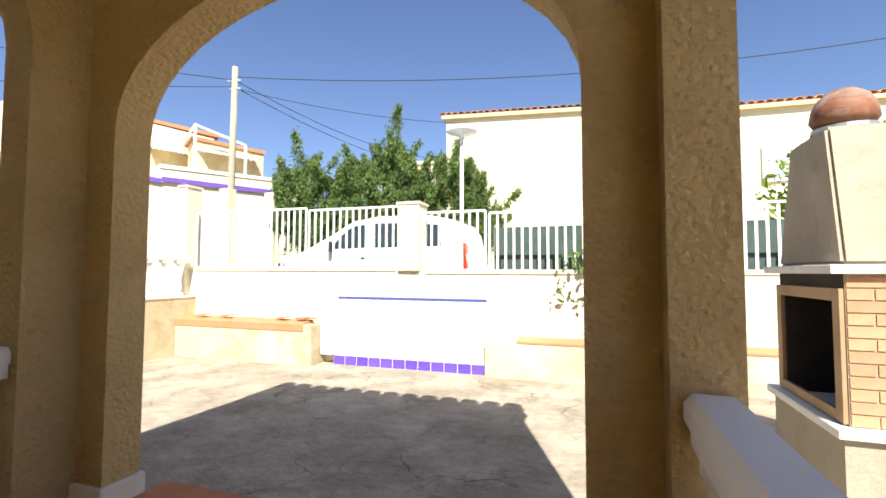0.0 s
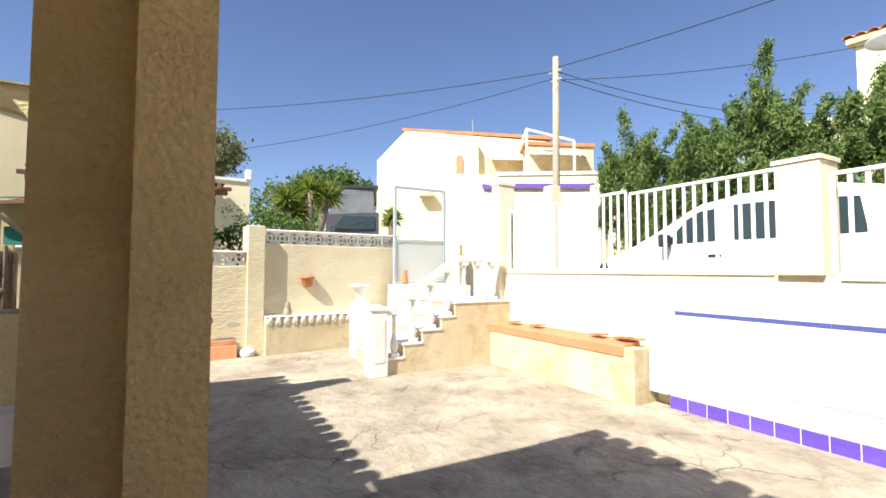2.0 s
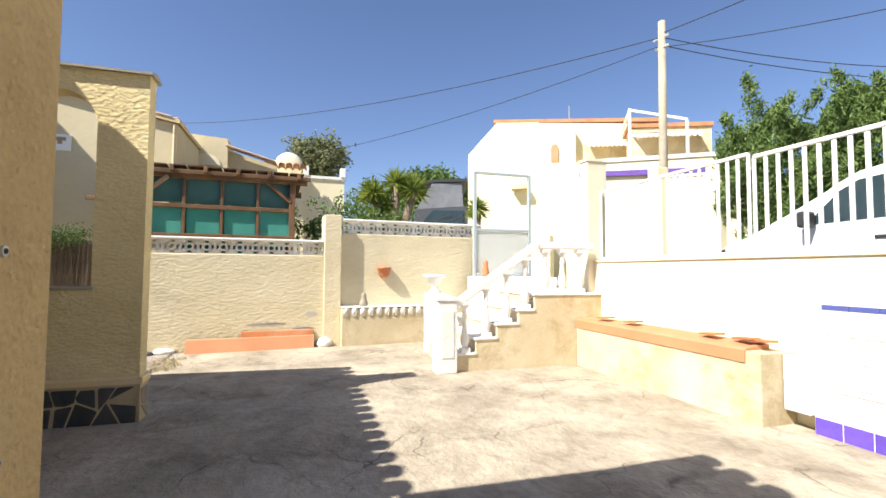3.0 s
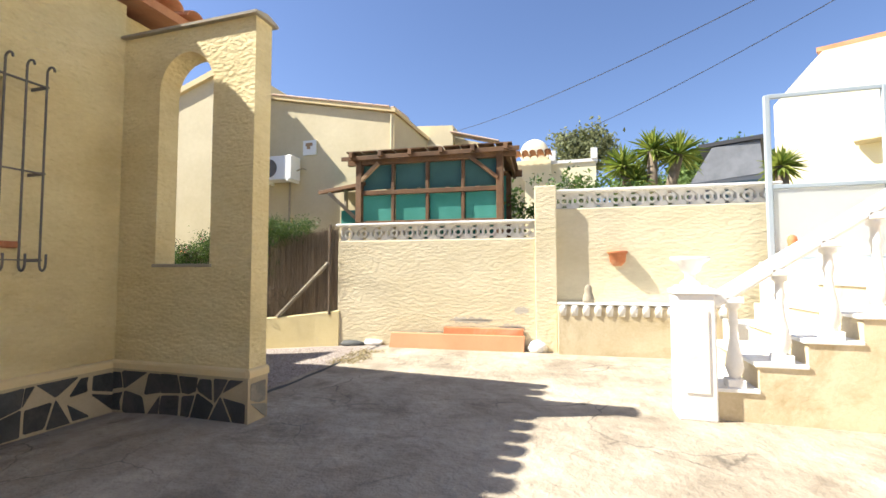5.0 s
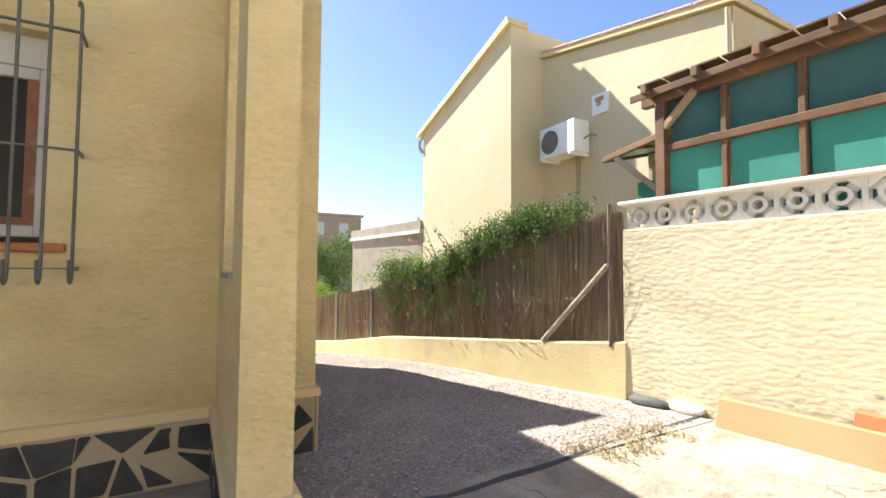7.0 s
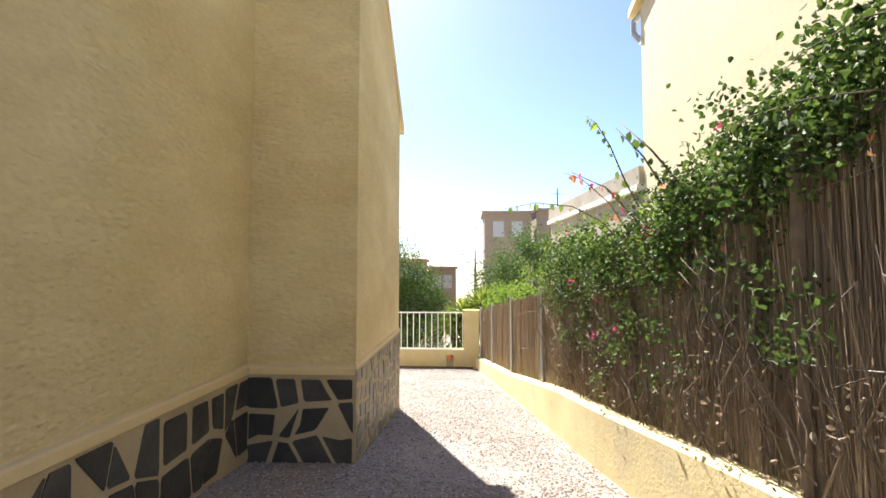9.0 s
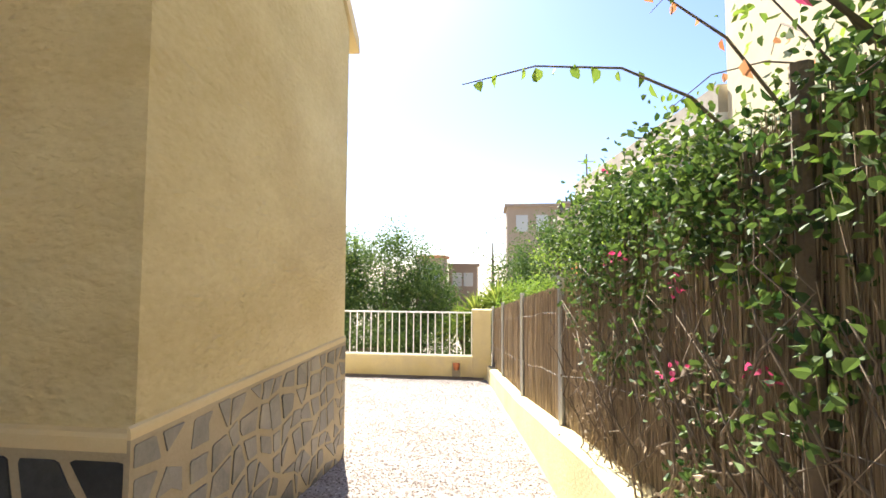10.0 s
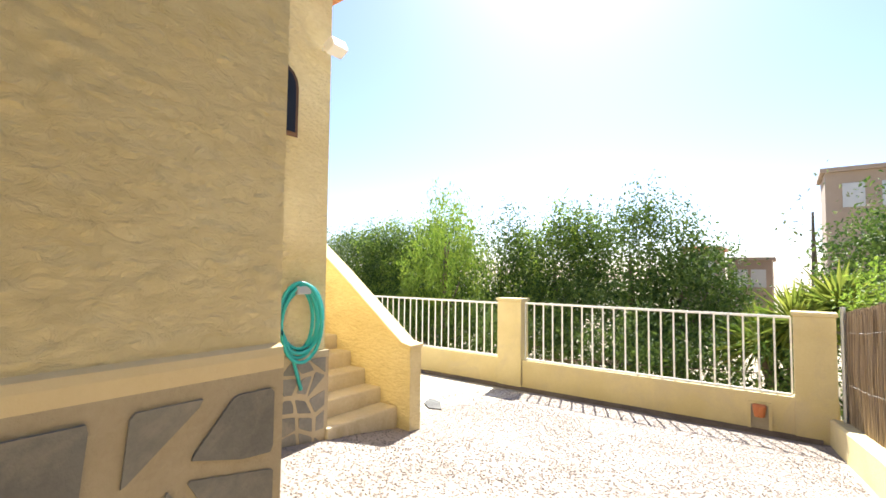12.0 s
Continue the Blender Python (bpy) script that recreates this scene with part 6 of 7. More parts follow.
# ---- van ----
def van(x0, y0, zg):
    """A white car-derived van, its nose towards -x, its near side at y0."""
    t = thing("van", (x0 + 2.1, y0 + 0.85, zg), "white parked passenger van with tinted rear windows", "van")
    prof = [(0.05, 0.30), (0.0, 0.45), (0.02, 0.74), (0.2, 0.86), (0.95, 1.0), (1.1, 1.06), (1.62, 1.43), (1.85, 1.52), (2.4, 1.58), (3.5, 1.56), (3.95, 1.48), (4.08, 1.3), (4.2, 0.85), (4.2, 0.4), (4.12, 0.28)]
    prof = [(a, b * 1.1 + 0.02) for a, b in prof]
    bm = B()
    slab(bm, [(x0 + a, y0, zg + b) for a, b in prof], (0, 1.7, 0))
    top = [e for e in bm.edges if abs(e.verts[0].co.y - e.verts[1].co.y) < 1e-4]
    bmesh.ops.bevel(bm, geom=top, offset=0.09, segments=3, affect="EDGES", profile=0.6)
    body = part("body", bm, CARWHITE, t, "white body", True)
    k = 1.1
    for nm, o in (("front_window", [(1.28, 1.0), (2.12, 1.02), (2.12, 1.44), (1.86, 1.42), (1.66, 1.33)]), ("side_window", [(2.32, 1.02), (3.0, 1.02), (3.0, 1.45), (2.32, 1.46)]), ("rear_window", [(3.08, 1.02), (3.72, 1.03), (3.66, 1.4), (3.08, 1.45)])):
        bm = B()
        slab(bm, [(x0 + a, y0 - 0.006, zg + b * k + 0.02) for a, b in o], (0, 0.02, 0))
        part(nm, bm, TINT, t, "tinted window")
    bm = B()
    slab(bm, [(x0 + 4.1, y0 - 0.01, zg + 0.72), (x0 + 4.21, y0 - 0.01, zg + 0.72), (x0 + 4.17, y0 - 0.01, zg + 1.2), (x0 + 4.08, y0 - 0.01, zg + 1.2)], (0, 0.2, 0))
    part("tail_lamp", bm, REDLAMP, t, "red tail lamp")
    bm = B()
    slab(bm, [(x0 - 0.01, y0 - 0.005, zg + 0.74), (x0 + 0.22, y0 - 0.005, zg + 0.74), (x0 + 0.16, y0 - 0.005, zg + 0.88), (x0 + 0.04, y0 - 0.005, zg + 0.84)], (0, 0.2, 0))
    part("bumper_grille", bm, CARDARK, t, "dark bumper grille")
    bm = B()
    box(bm, x0 + 1.3, x0 + 1.42, y0 - 0.2, y0 - 0.02, zg + 1.08, zg + 1.28, 0.03)
    part("mirror", bm, CARDARK, t, "black door mirror")
    for a in (2.05, 3.0):
        bm = B()
        box(bm, x0 + a - 0.09, x0 + a + 0.09, y0 - 0.02, y0 + 0.01, zg + 0.92, zg + 0.955, 0.006)
        part("door_handle", bm, CARDARK, t)
    for a in (0.75, 3.4):
        bm = B()
        tube(bm, [(x0 + a, y0 - 0.002, zg + 0.31), (x0 + a, y0 + 0.2, zg + 0.31)], 0.38, 24)
        part("wheel_arch", bm, CARDARK, t)
        for yy in (y0 - 0.015, y0 + 1.5):
            bm = B()
            tube(bm, [(x0 + a, yy, zg + 0.31), (x0 + a, yy + 0.18, zg + 0.31)], 0.31, 24)
            wl = part("wheel", bm, TYRE, t)
            bm = B()
            tube(bm, [(x0 + a, yy - 0.008, zg + 0.31), (x0 + a, yy + 0.02, zg + 0.31)], 0.19, 16)
            part("rim", bm, ZINC, wl, "grey rim")
    return t


van(-5.75, 8.5, STREET)

# camper with a raised roof on the neighbour's drive
t = thing("camper_van", (-15.6, 7.2, STREET), "grey camper van with a raised pop-up roof", "camper van")
ROOFGREY = rough_paint("grey_canvas", (0.13, 0.14, 0.155), (0.19, 0.20, 0.22), 60, 3, 0.2, 0.004, 0.8)
CAMPGREY = plain("grey_metallic_paint", (0.10, 0.105, 0.115), 0.35, 0.3)
bm = B()
slab(bm, [(-15.9, 6.35, 1.25), (-15.3, 8.1, 1.25), (-15.3, 8.1, 3.55), (-15.45, 7.7, 3.6), (-15.9, 6.35, 3.45)], (-3.5, 1.2, 0))
part("body", bm, CAMPGREY, t)
bm = B()
slab(bm, [(-15.88, 6.4, 3.45), (-15.35, 7.95, 3.55), (-15.38, 7.9, 4.4), (-15.7, 6.9, 4.35)], (-2.5, 0.8, 0))
part("canvas", bm, ROOFGREY, t, "grey canvas wall")
bm = B()
slab(bm, [(-15.8, 6.6, 4.38), (-15.25, 8.05, 4.42), (-15.25, 8.05, 4.52), (-15.8, 6.6, 4.48)], (-2.8, 0.9, 0))
part("roof", bm, CARDARK, t, "dark raised roof")
bm = B()
slab(bm, [(-15.78, 6.55, 2.95), (-15.35, 7.95, 2.95), (-15.35, 7.95, 3.4), (-15.65, 6.95, 3.4)], (0.04, -0.015, 0))
part("windscreen", bm, TINT, t, "dark windscreen")
for k in range(3):
    bm = B()
    tube(bm, [(-15.28, 6.9 + 0.3 * k, 3.0 + 0.1 * (k % 2)), (-15.1, 7.4 + 0.2 * k, 3.2)], 0.015, 6)
    part("bicycle_rack", bm, CARDARK, t)
for y in (6.7, 7.8):
    bm = B()
    tube(bm, [(-16.2, y, 1.1), (-16.0, y, 1.1)], 0.34, 16)
    part("wheel", bm, TYRE, t)

# ---- plants ----
def leaf_mesh(name, centres, per, spread, size, seed, aspect=2.0, droop=0.0, up=0.0):
    """Many small folded leaves round the given clump centres, each leaf a piece of its own."""
    rng = np.random.RandomState(seed)
    c = np.repeat(np.asarray(centres, float), per, axis=0)
    n = len(c)
    sp = np.asarray(spread, float) * np.ones(3)
    p = c + rng.normal(0, 1, (n, 3)) * sp
    d = rng.normal(0, 1, (n, 3))
    d[:, 2] += up - droop
    d /= np.linalg.norm(d, axis=1)[:, None] + 1e-9
    s = np.cross(d, rng.normal(0, 1, (n, 3)))
    s /= np.linalg.norm(s, axis=1)[:, None] + 1e-9
    L = size * rng.uniform(0.6, 1.35, (n, 1))
    W = L / aspect
    fold = np.cross(d, s) * W * 0.25
    if aspect < 3:
        a, b = p - d * L * 0.2, p + d * L * 0.16
        V = np.stack([p - d * L / 2, a + s * W * 0.46 + fold, b + s * W * 0.4 + fold, p + d * L / 2, b - s * W * 0.4 + fold, a - s * W * 0.46 + fold], 1).reshape(-1, 3)
        k = np.arange(n)[:, None] * 6
        F = np.concatenate([k + np.array([0, 1, 2, 3]), k + np.array([0, 3, 4, 5])], 1).reshape(-1, 4)
    else:
        V = np.stack([p - d * L / 2, p + s * W / 2 + fold, p + d * L / 2, p - s * W / 2 + fold], 1).reshape(-1, 3)
        F = np.arange(n * 4).reshape(-1, 4)
    me = bpy.data.meshes.new(name)
    me.from_pydata(V.tolist(), [], F.tolist())
    return me


def clumps(blobs, count, seed, shell=0.75):
    """Clump centres near the uneven surface of some ellipsoids."""
    rng = np.random.RandomState(seed)
    out = []
    for cx, cy, cz, rx, ry, rz in blobs:
        k = max(4, int(count * (rx * ry * rz) ** 0.6))
        d = rng.normal(0, 1, (k, 3))
        d /= np.linalg.norm(d, axis=1)[:, None]
        r = shell + (1 - shell) * rng.rand(k, 1) ** 0.5
        r *= 1 + 0.18 * rng.normal(0, 1, (k, 1))
        out.append(np.array([cx, cy, cz]) + d * r * np.array([rx, ry, rz]))
    return np.concatenate(out)


def crown(parent, name, blobs, count, per, spread, size, material, seed, label="", shell=0.7, reach=None, **more):
    cs = clumps(blobs, count, seed, shell)
    if reach is not None:
        cs = np.array([q for q in cs if q[0] < fence_x(q[1]) + reach])
    me = leaf_mesh(name, cs - np.array(parent.location), per, spread, size, seed + 1, **more)
    me.materials.append(material)
    ob = new(name, me)
    ob.parent = parent
    return tagged(ob, label, "", "", "stuff" if "bract" in name else "")


def tree(name, base, blobs, material, label, count=60, per=26, spread=0.12, size=0.12, seed=1, trunk=0.12, mat2=None, group="", category="tree", **more):
    t = thing(name, base, label, category, group)
    bm = B()
    top = max(b[2] for b in blobs)
    bx, by, bz = base
    c = Vector((sum(b[0] for b in blobs) / len(blobs), sum(b[1] for b in blobs) / len(blobs), top))
    mid = Vector(base).lerp(c, 0.5) + Vector((0.06, -0.05, 0))
    tube(bm, [(bx, by, bz - 0.1), tuple(mid), tuple(c)], [trunk, trunk * 0.7, trunk * 0.3], 8)
    part("trunk", bm, BARK, t, "", True)
    rng = random.Random(seed)
    for b in blobs:
        bm = B()
        a = Vector(base).lerp(c, rng.uniform(0.3, 0.7))
        e = Vector(b[:3])
        tube(bm, [tuple(a), tuple(a.lerp(e, 0.5) + Vector((0, 0, 0.1))), tuple(e)], [trunk * 0.45, trunk * 0.3, trunk * 0.12], 6)
        part("limb", bm, BARK, t, "", True)
    crown(t, "crown", blobs, count, per, spread, size, material, seed, **more)
    if mat2:
        crown(t, "young_growth", [(b[0], b[1], b[2] + b[5] * 0.2, b[3], b[4], b[5]) for b in blobs], count // 3, per, spread, size, mat2, seed + 7, **more)
    return t


# cypress group across the street: plumes of upright sprays
def cypress(base, body, tips, seed):
    """A loose cypress: a rounded body set with many small pointed sprays and a few tall tips."""
    t = thing("cypress", base, "bushy green cypress with feathery upswept sprays", "tree", "cypresses")
    bm = B()
    tube(bm, [base, (base[0], base[1], base[2] + 2.4)], [0.14, 0.06], 8)
    part("trunk", bm, BARK, t, "", True)
    rng = np.random.RandomState(seed)
    plumes = list(tips)
    for cx, cy, cz, rx, ry, rz in body:
        for i in range(int(46 * rx * rz)):
            d = rng.normal(0, 1, 3)
            d /= np.linalg.norm(d)
            r = rng.uniform(0.6, 1.05)
            plumes.append((cx + d[0] * rx * r, cy - abs(d[1]) * ry * r, cz + d[2] * rz * r, rng.uniform(0.35, 0.85), rng.uniform(0.12, 0.24)))
    cs = []
    for px, py, pz, h, r in plumes:
        lx, ly = rng.normal(0, 0.5), rng.normal(0, 0.4)
        for i in range(int(26 + 110 * h * r)):
            f = rng.rand() ** 0.8
            a = rng.rand() * math.tau
            rr = r * (1 - f) ** 0.7 * rng.uniform(0.3, 1.1)
            cs.append((px + rr * math.cos(a) + lx * f * h, py + rr * math.sin(a) + ly * f * h, pz + h * f))
    me = leaf_mesh("crown", np.array(cs) - np.array(base), 9, (0.05, 0.05, 0.07), 0.13, seed + 3, 3.6, up=0.9)
    me.materials.append(CONIFER)
    ob = new("crown", me)
    ob.parent = t


cypress((-7.9, 12.3, STREET), [(-7.9, 12.3, 3.1, 0.85, 0.8, 1.3), (-7.3, 12.5, 2.9, 0.9, 0.8, 1.3)], [(-7.85, 12.25, 4.2, 1.5, 0.3), (-8.4, 12.1, 3.7, 1.0, 0.3), (-7.1, 12.6, 4.0, 0.9, 0.35)], 11)
cypress((-5.6, 13.3, STREET), [(-5.6, 13.3, 3.3, 1.25, 0.9, 1.6), (-6.4, 13.0, 3.1, 0.9, 0.8, 1.4), (-4.8, 13.4, 3.2, 0.9, 0.8, 1.5)], [(-5.5, 13.3, 4.8, 1.85, 0.45), (-6.3, 12.9, 4.3, 1.1, 0.3), (-4.9, 13.4, 4.5, 1.0, 0.3), (-5.2, 13.3, 4.6, 1.3, 0.3)], 12)
cypress((-3.4, 14.2, STREET), [(-3.6, 14.2, 3.1, 1.0, 0.8, 1.5), (-2.9, 14.3, 2.9, 0.75, 0.7, 1.4), (-2.5, 14.0, 2.2, 0.5, 0.5, 0.8)], [(-3.5, 14.2, 4.6, 1.25, 0.32), (-4.1, 13.9, 4.2, 1.0, 0.3), (-2.8, 14.3, 4.1, 0.8, 0.28)], 13)


def yucca(base, heads, seed, label, leaf=0.6, group="yuccas", mat=PALMLEAF):
    t = thing("yucca", base, label, "plant", group)
    rng = np.random.RandomState(seed)
    for hx, hy, hz in heads:
        bm = B()
        tube(bm, [base, ((base[0] + hx) / 2 + 0.04, (base[1] + hy) / 2, (base[2] + hz) / 2), (hx, hy, hz)], [0.13, 0.12, 0.1], 8)
        part("trunk", bm, BARK, t, "", True)
        bm = B()
        for i in range(150):
            el = rng.uniform(-0.7, 1.45)
            az = rng.rand() * math.tau
            L = leaf * rng.uniform(0.75, 1.1)
            d = Vector((math.cos(el) * math.cos(az), math.cos(el) * math.sin(az), math.sin(el)))
            s = d.cross(Vector((0, 0, 1))).normalized() * 0.026
            o = Vector((hx, hy, hz))
            mid = o + d * L * 0.55
            tip = o + d * L - Vector((0, 0, 0.12 * L))
            vs = [bm.verts.new(q) for q in (o - s * 0.6, o + s * 0.6, mid + s, tip, mid - s)]
            bm.faces.new(vs)
        me = bpy.data.meshes.new("leaves")
        bmesh.ops.translate(bm, verts=bm.verts, vec=-Vector(base))
        bm.to_mesh(me)
        bm.free()
        me.materials.append(mat)
        ob = new("leaves", me)
        ob.parent = t


yucca((-13.0, 5.0, 1.2), [(-13.15, 4.5, 3.45), (-13.05, 5.1, 3.75), (-12.95, 5.6, 3.6), (-13.2, 4.75, 3.1)], 21, "bushy green yucca with thick trunks")
yucca((-11.4, 6.9, 1.2), [(-11.4, 6.9, 2.9)], 22, "small yucca by the gate", 0.4)
tree("hedge_bush", (-10.8, 3.2, 1.15), [(-10.83, 2.55, 2.3, 0.35, 0.4, 0.45), (-10.8, 3.1, 2.2, 0.4, 0.4, 0.5), (-10.75, 3.8, 2.3, 0.5, 0.5, 0.55), (-10.9, 4.5, 2.2, 0.5, 0.5, 0.45)], HEDGE, "clipped green bush beyond the boundary wall", 140, 22, 0.09, 0.09, 31, 0.06, group="bushes", category="bush")
tree("far_tree", (-40.0, 3.7, 1.5), [(-40.3, 2.6, 10.8, 1.2, 1.3, 1.4), (-40.3, 4.6, 11.0, 1.5, 1.4, 1.3), (-40, 3.5, 9.5, 1.2, 1.2, 0.9)], DRYLEAF, "sparse distant tree behind the dish house", 40, 26, 0.35, 0.35, 32, 0.25, group="distant trees")
tree("far_tree", (-38.8, 13.3, 1.5), [(-38.9, 11.4, 8.2, 1.5, 1.5, 1.2), (-38.7, 13.4, 8.6, 1.9, 1.8, 1.3), (-38.2, 15.2, 7.8, 1.6, 1.5, 1.2)], HEDGE, "rounded distant tree behind the yuccas", 50, 26, 0.35, 0.35, 33, 0.3, group="distant trees")
tree("far_tree", (-24.0, 6.3, 1.5), [(-24, 6.0, 4.6, 1.2, 1.0, 1.1), (-24, 7.4, 4.4, 1.0, 1.0, 0.9)], CONIFER, "dark distant tree beside the dish house", 60, 24, 0.2, 0.2, 34, 0.2, group="distant trees")
# bush over the east end of the street wall, and one by the corner house
tree("climber", (1.6, 7.15, STREET), [(0.75, 6.8, 1.35, 0.4, 0.25, 0.4), (1.2, 6.7, 1.2, 0.45, 0.3, 0.6), (1.6, 6.75, 1.7, 0.5, 0.35, 0.6), (1.0, 6.6, 0.75, 0.25, 0.15, 0.3)], HEDGE, "leafy climber spilling over the street wall", 130, 24, 0.09, 0.09, 35, 0.04, category="plant")
tree("street_bush", (4.1, 8.0, STREET), [(3.6, 8.0, 2.5, 0.5, 0.5, 0.55), (4.2, 8.1, 2.9, 0.4, 0.4, 0.6), (4.0, 8.0, 2.0, 0.6, 0.5, 0.5)], LIME, "bright green shrub behind the barbecue", 110, 22, 0.11, 0.12, 36, 0.05, category="bush")

# bougainvillea over the reed fence
bg = thing("bougainvillea", (-8.2, -3.0, kerb_top(-3.0)), "overgrown bougainvillea with pink bracts on the reed fence", "climber")
rng = random.Random(5)
VB = []
for y, z, r in ((-0.7, 1.74, 0.2), (-1.1, 1.7, 0.25), (-1.6, 1.56, 0.28), (-2.1, 1.42, 0.32), (-2.5, 1.25, 0.34), (-2.95, 1.12, 0.36), (-3.4, 1.05, 0.36), (-3.9, 1.05, 0.38), (-4.35, 1.05, 0.36), (-4.75, 1.08, 0.34)):
    VB.append((fence_x(y) - 0.06, y, z, 0.24, 0.34, r * 0.78))
VLOW = [(fence_x(y) + 0.06, y, z, 0.08, 0.22, 0.18) for y, z in ((-1.9, 0.85), (-2.3, 0.95), (-3.3, 0.62), (-3.55, 0.4), (-3.8, 0.62), (-4.3, 0.62), (-2.75, 0.6), (-4.9, 0.72), (-1.2, 1.2), (-3.1, 0.85))]
VB += [(fence_x(y) - 0.08, y, z, 0.26, 0.3, 0.24) for y, z in ((-1.3, 1.7), (-1.75, 1.62), (-2.2, 1.48), (-2.65, 1.3))]
crown(bg, "leaves", VB, 700, 36, 0.055, 0.028, VINE, 41, "dark green leaves", 0.45, 0.12, aspect=1.45)
crown(bg, "low_leaves", VLOW, 200, 24, 0.045, 0.027, VINE, 42, "hanging leaves", 0.5, 0.13, aspect=1.45)
crown(bg, "young_leaves", [(b[0] + 0.06, b[1], b[2] + 0.08, 0.22, 0.26, b[5]) for b in VB[5:10]] + [(fence_x(-5.75) - 0.1, -5.75, 0.98, 0.12, 0.2, 0.12), (fence_x(-6.3) - 0.05, -6.3, 1.0, 0.1, 0.2, 0.14)], 260, 20, 0.045, 0.026, LIME, 43, "bright young leaves", 0.8, 0.1, aspect=1.45)
crown(bg, "bract_cluster", [(b[0] + 0.1, *b[1:]) for b in (VB[3], VB[4], VB[6], VB[7], VB[8], VLOW[2])], 4, 8, 0.018, 0.02, PETAL, 144, "pink bracts", 0.95, 0.14, aspect=1.3)
crown(bg, "faded_bract_cluster", [VB[4], VB[5], VB[9]], 6, 8, 0.02, 0.022, PETAL2, 45, "faded orange bracts", 0.95, 0.12, aspect=1.3)
crown(bg, "dry_leaves", [(fence_x(y) + 0.06, y, 0.3 + kerb_top(y), 0.06, 0.5, 0.3) for y in (-1.5, -2.5, -3.5, -4.5)], 260, 12, 0.05, 0.022, REED2, 46, "dry leaf litter caught in the stems", 0.4, 0.12, aspect=1.6)
for i in range(130):
    y = rng.uniform(-4.9, -0.8)
    x = fence_x(y) + rng.uniform(0.02, 0.1)
    z0 = kerb_top(y) + rng.uniform(-0.02, 0.3)
    pts = [Vector((x, y, z0))]
    for k in range(5):
        pts.append(pts[-1] + Vector((rng.uniform(-0.05, 0.06), rng.uniform(-0.16, 0.16), rng.uniform(0.05, 0.17))))
    bm = B()
    tube(bm, pts, [0.0045, 0.004, 0.0035, 0.003, 0.002, 0.0015], 5)
    part("stem", bm, BARK, bg, "", True)


def shoot(pts, r, nleaf, mat, size=0.05):
    bm = B()
    tube(bm, pts, [r * (1 - 0.7 * i / (len(pts) - 1)) for i in range(len(pts))], 5)
    part("shoot", bm, BARK, bg, "", True)
    q = []
    P = [Vector(p) for p in pts]
    for i in range(nleaf):
        f = (0.25 + 0.75 * i / nleaf) * (len(P) - 1)
        k = min(int(f), len(P) - 2)
        q.append(P[k].lerp(P[k + 1], f - k) - Vector((0, 0, 0.02)))
    me = leaf_mesh("shoot_leaves", np.array([tuple(v - bg.location) for v in q]), 1, 0.008, size, int(r * 1e5) + nleaf, 1.4, droop=3.0)
    me.materials.append(mat)
    ob = new("shoot_leaves", me)
    ob.parent = bg


shoot([(-8.15, -3.5, 1.2), (-8.0, -3.5, 1.36), (-7.82, -3.52, 1.46), (-7.58, -3.55, 1.49), (-7.36, -3.57, 1.45)], 0.006, 12, LIME, 0.045)
shoot([(-8.15, -3.1, 1.3), (-8.05, -3.15, 1.55), (-7.98, -3.2, 1.78), (-7.93, -3.3, 1.95), (-7.88, -3.35, 2.02)], 0.006, 11, LIME, 0.05)
shoot([(-8.15, -3.3, 1.2), (-8.02, -3.35, 1.45), (-7.86, -3.4, 1.62), (-7.75, -3.4, 1.66)], 0.005, 7, PETAL2, 0.045)
shoot([(-8.15, -2.7, 1.3), (-8.0, -2.75, 1.6), (-7.9, -2.85, 1.78)], 0.007, 6, VINE, 0.05)
shoot([(-8.15, -2.5, 1.3), (-8.02, -2.7, 1.62), (-7.95, -2.95, 1.85)], 0.008, 4, VINE, 0.05)
shoot([(-8.1, -3.0, 1.25), (-7.9, -3.05, 1.5), (-7.72, -3.1, 1.6)], 0.006, 5, PETAL, 0.045)

for i in range(26):
    y = rng.uniform(-3.4, -1.2)
    p = Vector((fence_x(y) + rng.uniform(-0.15, 0.05), y, reed_top(y) - rng.uniform(0.1, 0.4)))
    d = Vector((rng.uniform(-0.08, 0.12), rng.uniform(-0.14, 0.12), rng.uniform(0.08, 0.2)))
    pts = [p.copy()]
    for k in range(5):
        p = p + d
        d = d * 0.92 + Vector((rng.uniform(-0.03, 0.04), rng.uniform(-0.05, 0.04), -0.045))
        pts.append(p.copy())
    shoot([tuple(q) for q in pts], 0.002 + 0.0025 * rng.random(), 3 + i % 4, VINE if i % 3 else PETAL2, 0.03)

# garden beyond the rear railing
RB = [(1.8, -16, 0.2, 1.6, 1.2, 1.7), (-1.0, -15.8, 0.2, 1.3, 1.0, 1.6), (-2.6, -15.6, 0.3, 1.2, 1.0, 1.5), (-4.4, -15.4, 0.5, 1.3, 1.0, 1.5), (-5.4, -15.2, -0.3, 1.0, 0.9, 1.3), (5.5, -16.2, 0.2, 2.0, 1.4, 1.7), (3.6, -16.0, 0.3, 1.3, 1.2, 1.6)]
for i, b in enumerate(RB):
    tree("garden_tree", (b[0], b[1], -2.4), [b, (b[0] + 0.5, b[1] + 0.4, b[2] - 0.9, b[3] * 0.9, b[4], 0.9), (b[0] - 0.4, b[1], b[2] + 0.5, b[3] * 0.6, b[4] * 0.6, b[5] * 0.75)], HEDGE if i != 5 else CONIFER, "leafy garden tree behind the railing", 150, 40, 0.15, 0.075, 50 + i, 0.1, LIME if i in (0, 2, 6) else None, "garden trees", shell=0.6)
